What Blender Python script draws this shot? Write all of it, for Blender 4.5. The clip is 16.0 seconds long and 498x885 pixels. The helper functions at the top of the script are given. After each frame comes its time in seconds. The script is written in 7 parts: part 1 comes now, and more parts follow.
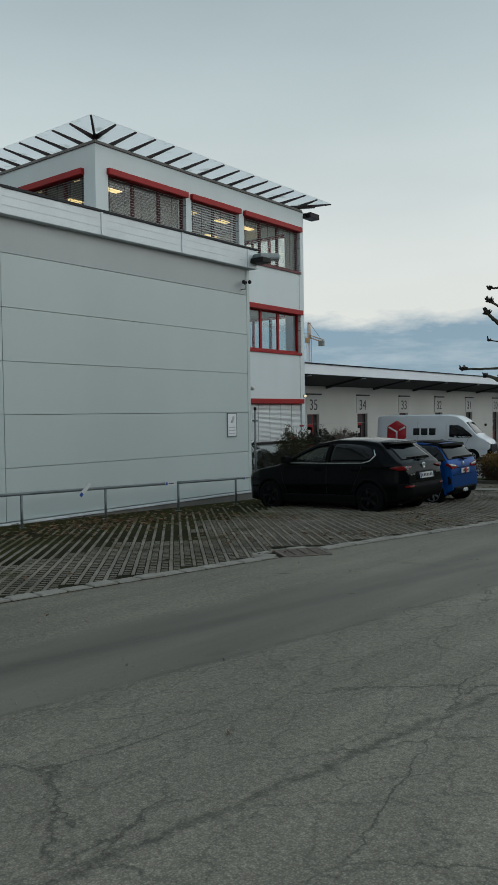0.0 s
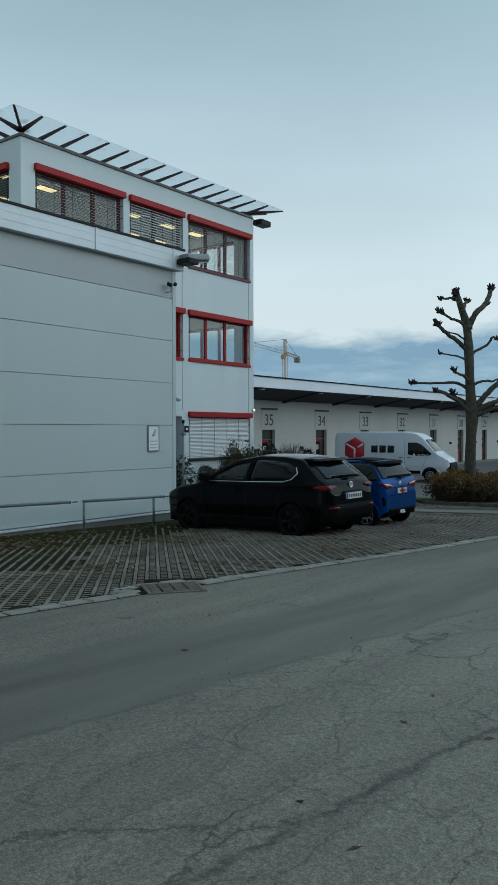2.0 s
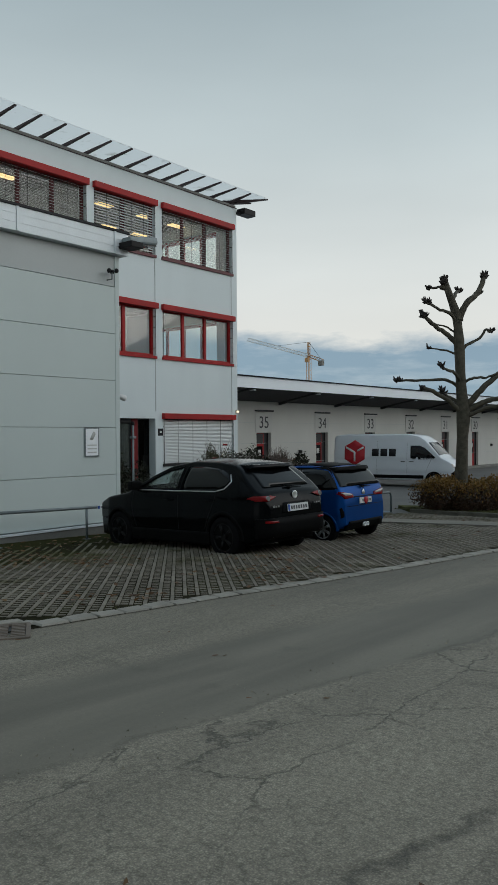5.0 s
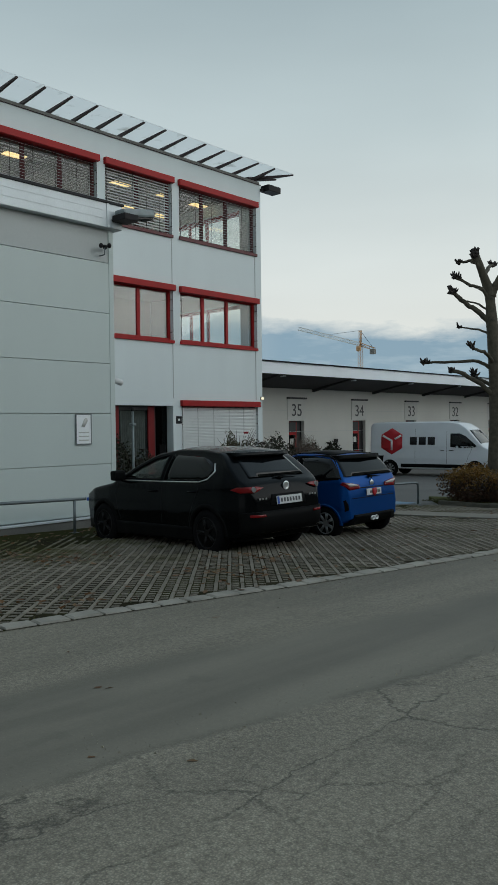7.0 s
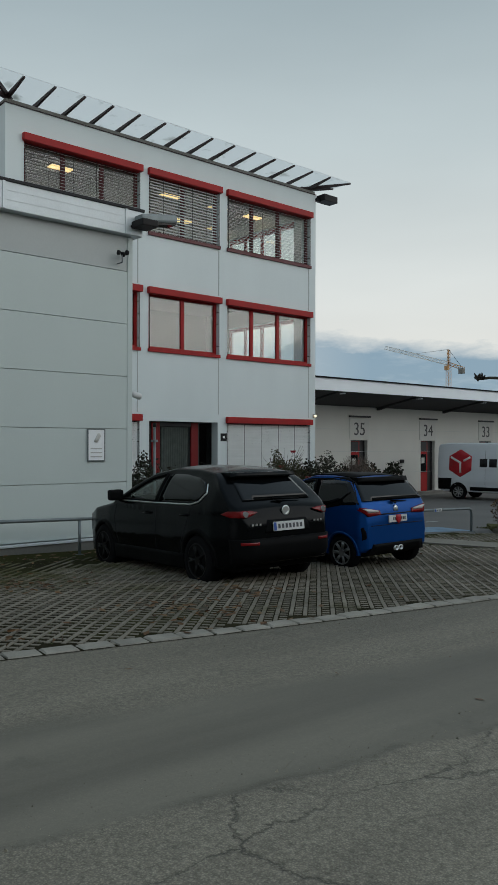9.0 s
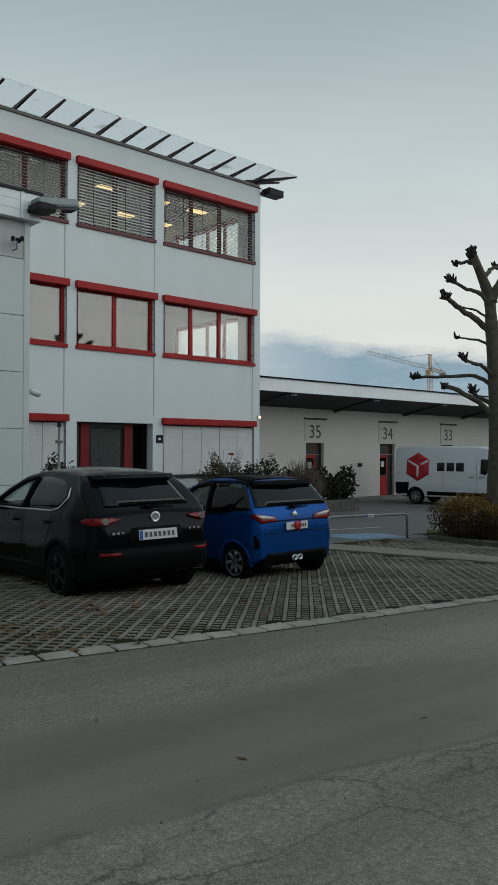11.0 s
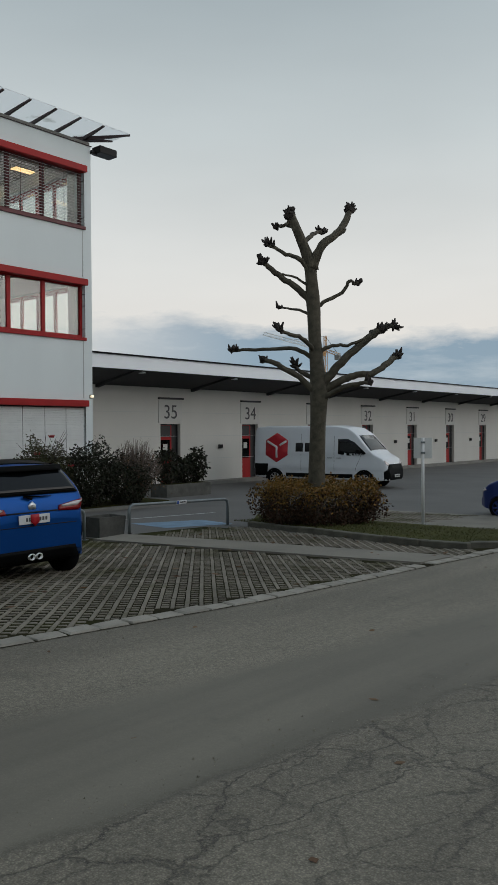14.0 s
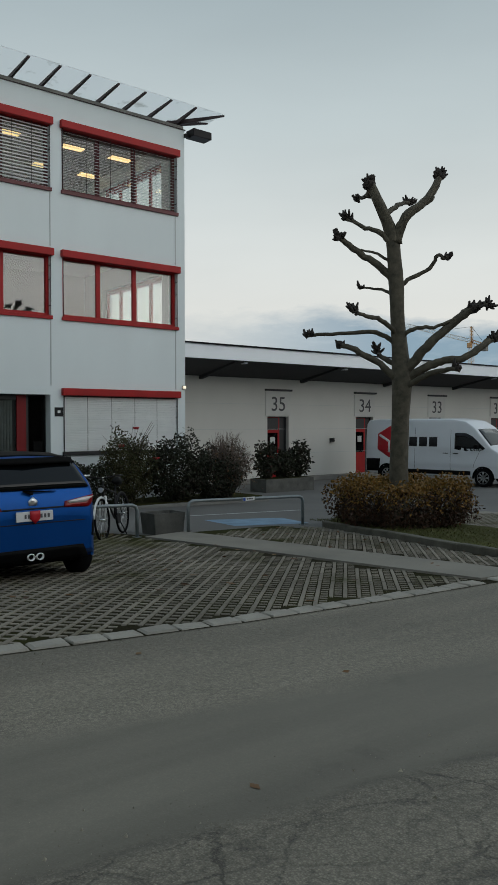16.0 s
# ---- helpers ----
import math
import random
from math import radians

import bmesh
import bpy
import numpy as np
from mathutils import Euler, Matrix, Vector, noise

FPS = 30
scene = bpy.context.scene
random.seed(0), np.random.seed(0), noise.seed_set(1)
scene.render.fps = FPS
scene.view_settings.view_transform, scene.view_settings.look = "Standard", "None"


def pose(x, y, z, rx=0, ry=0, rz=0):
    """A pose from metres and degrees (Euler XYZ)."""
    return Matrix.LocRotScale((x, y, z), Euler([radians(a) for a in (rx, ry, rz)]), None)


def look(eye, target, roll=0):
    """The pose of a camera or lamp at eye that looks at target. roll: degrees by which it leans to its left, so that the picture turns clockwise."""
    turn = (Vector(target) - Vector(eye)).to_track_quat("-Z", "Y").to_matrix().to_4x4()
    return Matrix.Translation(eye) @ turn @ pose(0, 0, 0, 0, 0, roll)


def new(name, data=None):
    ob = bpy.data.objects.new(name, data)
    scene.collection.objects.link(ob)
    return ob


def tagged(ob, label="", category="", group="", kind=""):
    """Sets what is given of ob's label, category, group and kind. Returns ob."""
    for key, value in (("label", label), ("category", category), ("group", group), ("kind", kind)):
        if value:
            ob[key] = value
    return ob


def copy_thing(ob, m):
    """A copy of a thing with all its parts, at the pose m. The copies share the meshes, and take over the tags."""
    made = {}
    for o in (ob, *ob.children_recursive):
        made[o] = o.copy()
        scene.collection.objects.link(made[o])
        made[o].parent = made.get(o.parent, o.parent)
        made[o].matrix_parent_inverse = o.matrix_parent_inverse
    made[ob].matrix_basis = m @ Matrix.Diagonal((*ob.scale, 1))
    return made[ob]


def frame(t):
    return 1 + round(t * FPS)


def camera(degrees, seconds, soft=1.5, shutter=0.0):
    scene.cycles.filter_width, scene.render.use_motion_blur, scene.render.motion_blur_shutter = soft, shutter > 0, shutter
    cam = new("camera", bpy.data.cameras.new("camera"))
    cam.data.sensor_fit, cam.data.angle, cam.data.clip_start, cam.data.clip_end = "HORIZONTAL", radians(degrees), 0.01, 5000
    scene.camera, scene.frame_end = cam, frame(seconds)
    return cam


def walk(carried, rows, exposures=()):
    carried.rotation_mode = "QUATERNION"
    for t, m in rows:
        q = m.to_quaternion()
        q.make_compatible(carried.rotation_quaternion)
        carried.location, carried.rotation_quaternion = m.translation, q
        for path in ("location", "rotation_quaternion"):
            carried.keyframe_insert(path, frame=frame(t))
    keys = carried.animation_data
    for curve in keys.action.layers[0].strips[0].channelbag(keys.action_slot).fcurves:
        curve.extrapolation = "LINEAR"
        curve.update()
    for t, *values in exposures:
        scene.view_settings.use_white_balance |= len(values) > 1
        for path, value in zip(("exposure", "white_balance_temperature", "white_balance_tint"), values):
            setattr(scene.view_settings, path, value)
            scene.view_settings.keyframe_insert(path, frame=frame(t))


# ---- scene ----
cam = camera(35.3, 16.0, 1.1)
METRES, EYE, TILT, LEAN, TURN = 13.95, 1.437, 0.0, 0.0, 38.6
ROWS = [
    (0.0, 0.0, 0.0, 0.0, -0.03, -2.02, 0.8),
    (0.5, 0.0212, 0.0319, -0.0021, -1.17, -1.93, 0.36),
    (1.0, 0.0435, 0.0575, -0.0028, -1.59, -1.37, -0.1),
    (1.5, 0.0651, 0.0816, -0.004, -1.73, -0.93, -0.2),
    (2.0, 0.0898, 0.1091, -0.005, -1.69, -0.86, 0.09),
    (2.5, 0.1135, 0.1298, -0.0058, -1.52, -1.08, 0.06),
    (3.0, 0.1364, 0.1557, -0.0066, -1.3, -1.1, 0.02),
    (3.5, 0.1569, 0.1778, -0.0063, -1.02, -0.56, -0.19),
    (6.0, 0.2431, 0.2891, -0.0118, 1.4, -1.11, 0.35),
    (6.5, 0.2604, 0.311, -0.0141, 2.03, -1.61, 0.18),
    (7.0, 0.2787, 0.3366, -0.0142, 4.14, -1.27, 0.63),
    (7.5, 0.2975, 0.3558, -0.0135, 8.81, -0.58, 0.64),
    (8.0, 0.3156, 0.3798, -0.0148, 10.93, -0.01, 0.17),
    (10.5, 0.4217, 0.4918, -0.0171, 9.29, 0.48, -0.53),
    (11.0, 0.4422, 0.5133, -0.0193, 9.28, 0.44, -0.28),
    (11.5, 0.4594, 0.5305, -0.0195, 9.33, 0.87, -0.45),
    (12.0, 0.478, 0.5586, -0.0196, 7.81, 1.67, -0.25),
    (12.5, 0.5014, 0.5777, -0.0195, 6.76, 1.39, 0.08),
    (13.0, 0.5221, 0.5967, -0.022, 5.18, 1.0, 0.17),
    (13.5, 0.5475, 0.6231, -0.0221, 3.3, 0.15, 0.33),
    (14.0, 0.5713, 0.6457, -0.0221, 2.1, -0.88, 0.31),
    (14.5, 0.5951, 0.673, -0.0224, 1.4, -1.46, 0.4),
    (15.0, 0.618, 0.6945, -0.0224, 4.08, -1.56, 0.52),
    (15.5, 0.6356, 0.7187, -0.0254, 10.22, -1.21, 0.19),
    (16.0, 0.6612, 0.7445, -0.0253, 12.52, -1.3, 0.09),
]
# the picture's white balance drifts on the way: seconds, stops, kelvin, tint
TONES = [
    (0.0, 0, 6460, 8.5), (0.5, 0, 5890, 2.0), (1.0, 0, 5890, 2.0), (1.5, 0, 6440, 9.2),
    (2.0, 0, 5660, 1.1), (2.5, 0, 6340, 6.8), (3.0, 0, 5730, 1.6), (3.5, 0, 6100, 3.5),
    (4.2, 0, 6500, 10.0), (5.8, 0, 6500, 10.0), (6.0, 0, 6510, 9.7), (6.5, 0, 6490, 10.3),
    (7.0, 0, 6410, 7.3), (7.5, 0, 6550, 8.3), (8.0, 0, 6510, 9.7), (9.8, 0, 6500, 10.0),
    (10.5, 0, 6280, 8.8), (11.0, 0, 6530, 9.0), (11.5, 0, 6530, 9.0), (12.0, 0, 5920, 6.6),
    (12.5, 0, 6080, 7.0), (13.0, 0, 6450, 8.8), (13.5, 0, 6150, 7.5), (14.0, 0, 6720, 14.0),
    (14.5, 0, 6130, 8.2), (15.0, 0, 6510, 12.5), (15.5, 0, 6520, 9.3), (16.0, 0, 6570, 10.5),
]
walk(cam, [(t, pose(0, 0, EYE, TILT, LEAN, TURN) @ pose(METRES * x, METRES * y, METRES * z, 90 + pitch, roll, yaw)) for t, x, y, z, yaw, pitch, roll in ROWS], TONES)

# ---- light ----
world = bpy.data.worlds.new("sky")
scene.world = world
world.use_nodes = True
wn, wl = world.node_tree.nodes, world.node_tree.links
wn.clear()


def wnode(kind, **kw):
    n = wn.new(kind)
    for k, v in kw.items():
        n.inputs[k].default_value = v
    return n


w_co = wn.new("ShaderNodeTexCoord")
w_sep = wn.new("ShaderNodeSeparateXYZ")
wl.new(w_co.outputs["Generated"], w_sep.inputs[0])
w_ramp = wn.new("ShaderNodeValToRGB")
wl.new(w_sep.outputs["Z"], w_ramp.inputs[0])
els = w_ramp.color_ramp.elements
els[0].position, els[0].color = 0.0, (0.56, 0.58, 0.58, 1)
els[1].position, els[1].color = 1.0, (0.24, 0.31, 0.37, 1)
for p, c in ((0.10, (0.725, 0.72, 0.675, 1)), (0.20, (0.665, 0.695, 0.67, 1)), (0.35, (0.50, 0.57, 0.575, 1)), (0.52, (0.31, 0.385, 0.41, 1))):
    e = els.new(p)
    e.color = c
# low cloud bank over the horizon
w_map = wnode("ShaderNodeMapping", Scale=(2.2, 2.2, 7.0))
wl.new(w_co.outputs["Generated"], w_map.inputs["Vector"])
w_noise = wnode("ShaderNodeTexNoise", Scale=2.4, Detail=9.0, Roughness=0.62)
wl.new(w_map.outputs[0], w_noise.inputs["Vector"])
w_top = wn.new("ShaderNodeMath")
w_top.operation = "MULTIPLY_ADD"
w_top.inputs[1].default_value, w_top.inputs[2].default_value = 0.11, 0.075
wl.new(w_noise.outputs["Fac"], w_top.inputs[0])
w_less = wn.new("ShaderNodeMath")
w_less.operation = "SUBTRACT"
wl.new(w_top.outputs[0], w_less.inputs[0])
wl.new(w_sep.outputs["Z"], w_less.inputs[1])
w_edge = wn.new("ShaderNodeMapRange")
w_edge.inputs["From Min"].default_value, w_edge.inputs["From Max"].default_value = -0.008, 0.020
wl.new(w_less.outputs[0], w_edge.inputs["Value"])
w_mix = wn.new("ShaderNodeMixRGB")
w_map3 = wnode("ShaderNodeMapping", Scale=(3.0, 3.0, 14.0))
wl.new(w_co.outputs["Generated"], w_map3.inputs["Vector"])
w_n3 = wnode("ShaderNodeTexNoise", Scale=2.6, Detail=7.0, Roughness=0.6)
wl.new(w_map3.outputs[0], w_n3.inputs["Vector"])
w_tone = wn.new("ShaderNodeValToRGB")
w_tone.color_ramp.elements[0].position, w_tone.color_ramp.elements[0].color = 0.50, (0.215, 0.315, 0.40, 1)
w_tone.color_ramp.elements[1].position, w_tone.color_ramp.elements[1].color = 0.85, (0.43, 0.51, 0.56, 1)
wl.new(w_n3.outputs["Fac"], w_tone.inputs[0])
wl.new(w_tone.outputs[0], w_mix.inputs["Color2"])
w_west = wn.new("ShaderNodeMapRange")
w_west.inputs["From Min"].default_value, w_west.inputs["From Max"].default_value = 0.52, 0.76
w_west.inputs["To Min"].default_value = 0.12
wl.new(w_sep.outputs["Y"], w_west.inputs["Value"])
w_fac = wn.new("ShaderNodeMath")
w_fac.operation = "MULTIPLY"
wl.new(w_edge.outputs[0], w_fac.inputs[0])
wl.new(w_west.outputs[0], w_fac.inputs[1])
wl.new(w_fac.outputs[0], w_mix.inputs["Fac"])
wl.new(w_ramp.outputs["Color"], w_mix.inputs["Color1"])
w_map2 = wnode("ShaderNodeMapping", Scale=(1.0, 1.0, 4.0))
wl.new(w_co.outputs["Generated"], w_map2.inputs["Vector"])
w_n2 = wnode("ShaderNodeTexNoise", Scale=3.0, Detail=3.0)
wl.new(w_map2.outputs[0], w_n2.inputs["Vector"])
w_r2 = wn.new("ShaderNodeMapRange")
w_r2.inputs["To Min"].default_value, w_r2.inputs["To Max"].default_value = 0.92, 1.08
wl.new(w_n2.outputs["Fac"], w_r2.inputs["Value"])
# the sky is lighter towards the low sun in the north-east
w_dir = wn.new("ShaderNodeVectorMath")
w_dir.operation = "DOT_PRODUCT"
w_dir.inputs[1].default_value = (0.80, 0.45, 0.40)
wl.new(w_co.outputs["Generated"], w_dir.inputs[0])
w_r3 = wn.new("ShaderNodeMapRange")
w_r3.inputs["From Min"].default_value, w_r3.inputs["From Max"].default_value = 0.15, 1.0
w_r3.inputs["To Min"].default_value, w_r3.inputs["To Max"].default_value = 1.0, 1.35
wl.new(w_dir.outputs["Value"], w_r3.inputs["Value"])
w_mul = wn.new("ShaderNodeMath")
w_mul.operation = "MULTIPLY"
wl.new(w_r2.outputs[0], w_mul.inputs[0])
wl.new(w_r3.outputs[0], w_mul.inputs[1])
w_bg = wn.new("ShaderNodeBackground")
wl.new(w_mix.outputs[0], w_bg.inputs["Color"])
wl.new(w_mul.outputs[0], w_bg.inputs["Strength"])
w_sky = wn.new("ShaderNodeTexSky")
w_sky.sky_type = "NISHITA"
w_sky.sun_disc = False
w_sky.sun_elevation, w_sky.sun_rotation = radians(28), radians(60)
w_bg2 = wn.new("ShaderNodeBackground")
w_bg2.inputs["Strength"].default_value = 0.012
wl.new(w_sky.outputs[0], w_bg2.inputs["Color"])
w_add = wn.new("ShaderNodeAddShader")
wl.new(w_bg.outputs[0], w_add.inputs[0])
wl.new(w_bg2.outputs[0], w_add.inputs[1])
w_out = wn.new("ShaderNodeOutputWorld")
wl.new(w_add.outputs[0], w_out.inputs["Surface"])

sun = new("sun", bpy.data.lights.new("sun", "SUN"))
sun.data.energy, sun.data.angle, sun.data.color = 0.5, radians(50), (1.0, 0.97, 0.93)
sun.matrix_world = look((40, 23, 25), (0, 0, 0))


# ---- materials ----
def nodes_of(name):
    m = bpy.data.materials.new(name)
    m.use_nodes = True
    return m, m.node_tree.nodes, m.node_tree.links, m.node_tree.nodes["Principled BSDF"]


def mat(name, color, rough=0.6, metal=0.0, vary=0.12, scale=3.0, fine=60.0, bump=0.1, tint=0.0, spec=0.5, coat=0.0, streak=1.0):
    """A surface with large stains and fine grain, in metres. tint: how far one object differs from the next."""
    m, n, l, b = nodes_of(name)
    geo = n.new("ShaderNodeNewGeometry")
    mp = n.new("ShaderNodeMapping")
    mp.inputs["Scale"].default_value = (1, 1, 1 / streak)
    l.new(geo.outputs["Position"], mp.inputs["Vector"])
    big, small = n.new("ShaderNodeTexNoise"), n.new("ShaderNodeTexNoise")
    big.inputs["Scale"].default_value, big.inputs["Detail"].default_value = scale, 5
    small.inputs["Scale"].default_value, small.inputs["Detail"].default_value = fine, 3
    l.new(mp.outputs[0], big.inputs["Vector"])
    l.new(geo.outputs["Position"], small.inputs["Vector"])
    add = n.new("ShaderNodeMath")
    add.operation = "MULTIPLY_ADD"
    add.inputs[1].default_value = 0.45
    l.new(small.outputs["Fac"], add.inputs[0])
    l.new(big.outputs["Fac"], add.inputs[2])
    val = n.new("ShaderNodeMapRange")
    val.inputs["From Min"].default_value, val.inputs["From Max"].default_value = 0.45, 1.0
    val.inputs["To Min"].default_value, val.inputs["To Max"].default_value = 1 - vary, 1 + vary
    l.new(add.outputs[0], val.inputs["Value"])
    mul = n.new("ShaderNodeMixRGB")
    mul.blend_type = "MULTIPLY"
    mul.inputs["Fac"].default_value = 1
    mul.inputs["Color1"].default_value = (*color, 1)
    last = val.outputs[0]
    if tint:
        info = n.new("ShaderNodeObjectInfo")
        r = n.new("ShaderNodeMapRange")
        r.inputs["To Min"].default_value, r.inputs["To Max"].default_value = 1 - tint, 1 + tint
        l.new(info.outputs["Random"], r.inputs["Value"])
        isl = n.new("ShaderNodeMapRange")
        isl.inputs["To Min"].default_value, isl.inputs["To Max"].default_value = 1 - tint, 1 + tint
        l.new(geo.outputs["Random Per Island"], isl.inputs["Value"])
        t2, t3 = n.new("ShaderNodeMath"), n.new("ShaderNodeMath")
        t2.operation = t3.operation = "MULTIPLY"
        l.new(r.outputs[0], t2.inputs[0])
        l.new(isl.outputs[0], t2.inputs[1])
        l.new(t2.outputs[0], t3.inputs[0])
        l.new(last, t3.inputs[1])
        last = t3.outputs[0]
    l.new(last, mul.inputs["Color2"])
    l.new(mul.outputs[0], b.inputs["Base Color"])
    rr = n.new("ShaderNodeMapRange")
    rr.inputs["To Min"].default_value, rr.inputs["To Max"].default_value = max(0.02, rough - 0.08), min(1, rough + 0.08)
    l.new(big.outputs["Fac"], rr.inputs["Value"])
    l.new(rr.outputs[0], b.inputs["Roughness"])
    b.inputs["Metallic"].default_value = metal
    b.inputs["Specular IOR Level"].default_value = spec
    b.inputs["Coat Weight"].default_value = coat
    b.inputs["Coat Roughness"].default_value = 0.05
    if bump:
        bp = n.new("ShaderNodeBump")
        bp.inputs["Strength"].default_value, bp.inputs["Distance"].default_value = bump, 0.01
        l.new(add.outputs[0], bp.inputs["Height"])
        l.new(bp.outputs[0], b.inputs["Normal"])
    return m


def glass(name, color=(0.85, 0.9, 0.9), rough=0.0, low=0.06):
    """A pane: clear, with a reflection that grows at grazing angles."""
    m, n, l, b = nodes_of(name)
    n.remove(b)
    tr, gl, mix, fr = n.new("ShaderNodeBsdfTransparent"), n.new("ShaderNodeBsdfGlossy"), n.new("ShaderNodeMixShader"), n.new("ShaderNodeLayerWeight")
    pw = n.new("ShaderNodeMath")
    pw.operation = "POWER"
    pw.inputs[1].default_value = 4.0
    l.new(fr.outputs["Facing"], pw.inputs[0])
    tr.inputs["Color"].default_value = (*color, 1)
    gl.inputs["Roughness"].default_value = rough
    fr.inputs["Blend"].default_value = 0.5
    ad = n.new("ShaderNodeMath")
    ad.operation = "MULTIPLY_ADD"
    ad.inputs[1].default_value, ad.inputs[2].default_value = 0.8, low
    l.new(pw.outputs[0], ad.inputs[0])
    l.new(ad.outputs[0], mix.inputs["Fac"])
    l.new(tr.outputs[0], mix.inputs[1])
    l.new(gl.outputs[0], mix.inputs[2])
    l.new(mix.outputs[0], n["Material Output"].inputs["Surface"])
    return m


def glow(name, color, strength):
    m, n, l, b = nodes_of(name)
    b.inputs["Base Color"].default_value = (*color, 1)
    b.inputs["Emission Color"].default_value = (*color, 1)
    b.inputs["Emission Strength"].default_value = strength
    return m


PLASTER = mat("white_render", (0.675, 0.735, 0.75), 0.85, vary=0.05, scale=0.7, fine=90, bump=0.06, streak=4)
PANEL = mat("hall_panel", (0.535, 0.60, 0.59), 0.55, vary=0.05, scale=0.5, fine=40, bump=0.03, tint=0.012, streak=3)
PANEL_BAND = mat("hall_band", (0.44, 0.47, 0.47), 0.5, vary=0.06, scale=0.6, fine=40, bump=0.03)
FASCIA = mat("metal_fascia", (0.66, 0.71, 0.74), 0.42, 0.1, vary=0.10, scale=1.2, fine=30, bump=0.03)
CONCRETE = mat("concrete", (0.20, 0.195, 0.18), 0.9, vary=0.22, scale=1.5, fine=70, bump=0.3)
PLINTH = mat("plinth_concrete", (0.17, 0.17, 0.16), 0.9, vary=0.25, scale=1.2, fine=50, bump=0.3)
RED = mat("red_paint", (0.32, 0.010, 0.011), 0.5, vary=0.16, scale=2, fine=30, bump=0.02, spec=0.25)
# the window red darkened: canopy shade on the top floor put into the colour
RED_SHADED = mat("dark_red_paint", (0.10, 0.012, 0.016), 0.5, vary=0.15, scale=2, fine=30, bump=0.02)
DARK = mat("dark_frame", (0.018, 0.018, 0.02), 0.5, vary=0.2, bump=0.02)
def overgrow(m, color, scale, level):
    """Patches of moss and dirt with ragged edges, thicker on the damp side by the hall."""
    n, l = m.node_tree.nodes, m.node_tree.links
    b = [q for q in n if q.type == "BSDF_PRINCIPLED"][0]
    old = b.inputs["Base Color"].links[0].from_socket
    geo = n.new("ShaderNodeNewGeometry")
    tex = n.new("ShaderNodeTexNoise")
    tex.inputs["Scale"].default_value, tex.inputs["Detail"].default_value, tex.inputs["Roughness"].default_value = scale, 8, 0.68
    l.new(geo.outputs["Position"], tex.inputs["Vector"])
    sep = n.new("ShaderNodeSeparateXYZ")
    l.new(geo.outputs["Position"], sep.inputs[0])
    damp = n.new("ShaderNodeMapRange")
    damp.inputs["From Min"].default_value, damp.inputs["From Max"].default_value = -7.0, -11.5
    damp.inputs["To Max"].default_value = 0.16
    l.new(sep.outputs["X"], damp.inputs["Value"])
    both = n.new("ShaderNodeMath")
    l.new(tex.outputs["Fac"], both.inputs[0])
    l.new(damp.outputs[0], both.inputs[1])
    lim = n.new("ShaderNodeMapRange")
    lim.inputs["From Min"].default_value, lim.inputs["From Max"].default_value = level, level + 0.16
    lim.inputs["To Max"].default_value = 0.85
    l.new(both.outputs[0], lim.inputs["Value"])
    mix = n.new("ShaderNodeMixRGB")
    mix.inputs["Color2"].default_value = (*color, 1)
    l.new(lim.outputs[0], mix.inputs["Fac"])
    l.new(old, mix.inputs["Color1"])
    l.new(mix.outputs[0], b.inputs["Base Color"])


BLIND = mat("white_blind_slat", (0.80, 0.82, 0.82), 0.5, vary=0.04, bump=0.02, tint=0.02)
BLIND_GREY = mat("grey_blind_slat", (0.50, 0.52, 0.52), 0.45, vary=0.06, bump=0.02, tint=0.04)
STEEL = mat("galvanised_steel", (0.20, 0.23, 0.24), 0.5, 0.5, vary=0.18, scale=6, fine=80, bump=0.03)
BLACK_STEEL = mat("black_steel", (0.014, 0.013, 0.014), 0.55, 0.0, vary=0.2, bump=0.03, spec=0.2)
CANOPY_STEEL = mat("dark_red_steel", (0.030, 0.014, 0.015), 0.55, 0.1, vary=0.25, scale=4, bump=0.03)
ROOM = mat("room_wall", (0.30, 0.295, 0.27), 0.9, vary=0.06, bump=0.02)
ROOM_FLOOR = mat("room_floor", (0.16, 0.15, 0.14), 0.8, vary=0.1, bump=0.02)
GLASS = glass("window_glass", (0.93, 0.95, 0.94), low=0.09)
GLASS_DARK = glass("tinted_glass", (0.10, 0.11, 0.12), low=0.03)
LAMP = glow("warm_lamp", (1.0, 0.70, 0.30), 1.6)
WALL_WH = mat("warehouse_wall", (0.56, 0.555, 0.525), 0.8, vary=0.06, scale=0.6, fine=50, bump=0.05, streak=3)
# near-black: the eave shade is in this colour; also the dark hall coping
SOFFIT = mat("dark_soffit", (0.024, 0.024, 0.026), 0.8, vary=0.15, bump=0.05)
ROOF = mat("roof_sheet", (0.80, 0.84, 0.88), 0.5, 0.1, vary=0.06, scale=0.5, bump=0.02)
DIGIT = mat("grey_digit_paint", (0.07, 0.07, 0.075), 0.7, bump=0)
PAVER = mat("paver_concrete", (0.222, 0.200, 0.165), 0.92, vary=0.34, scale=1.1, fine=60, bump=0.35, tint=0.09, spec=0.15)
overgrow(PAVER, (0.070, 0.070, 0.024), 0.85, 0.54)
KERB = mat("kerb_stone", (0.31, 0.29, 0.25), 0.9, vary=0.25, scale=3, fine=60, bump=0.35, tint=0.10)
PATH = mat("path_concrete", (0.205, 0.19, 0.16), 0.92, vary=0.22, scale=1.2, fine=60, bump=0.3)
SOIL = mat("mossy_soil", (0.026, 0.023, 0.013), 1.0, vary=0.55, scale=0.9, fine=35, bump=0.6, spec=0.04)
overgrow(SOIL, (0.034, 0.036, 0.011), 0.7, 0.51)
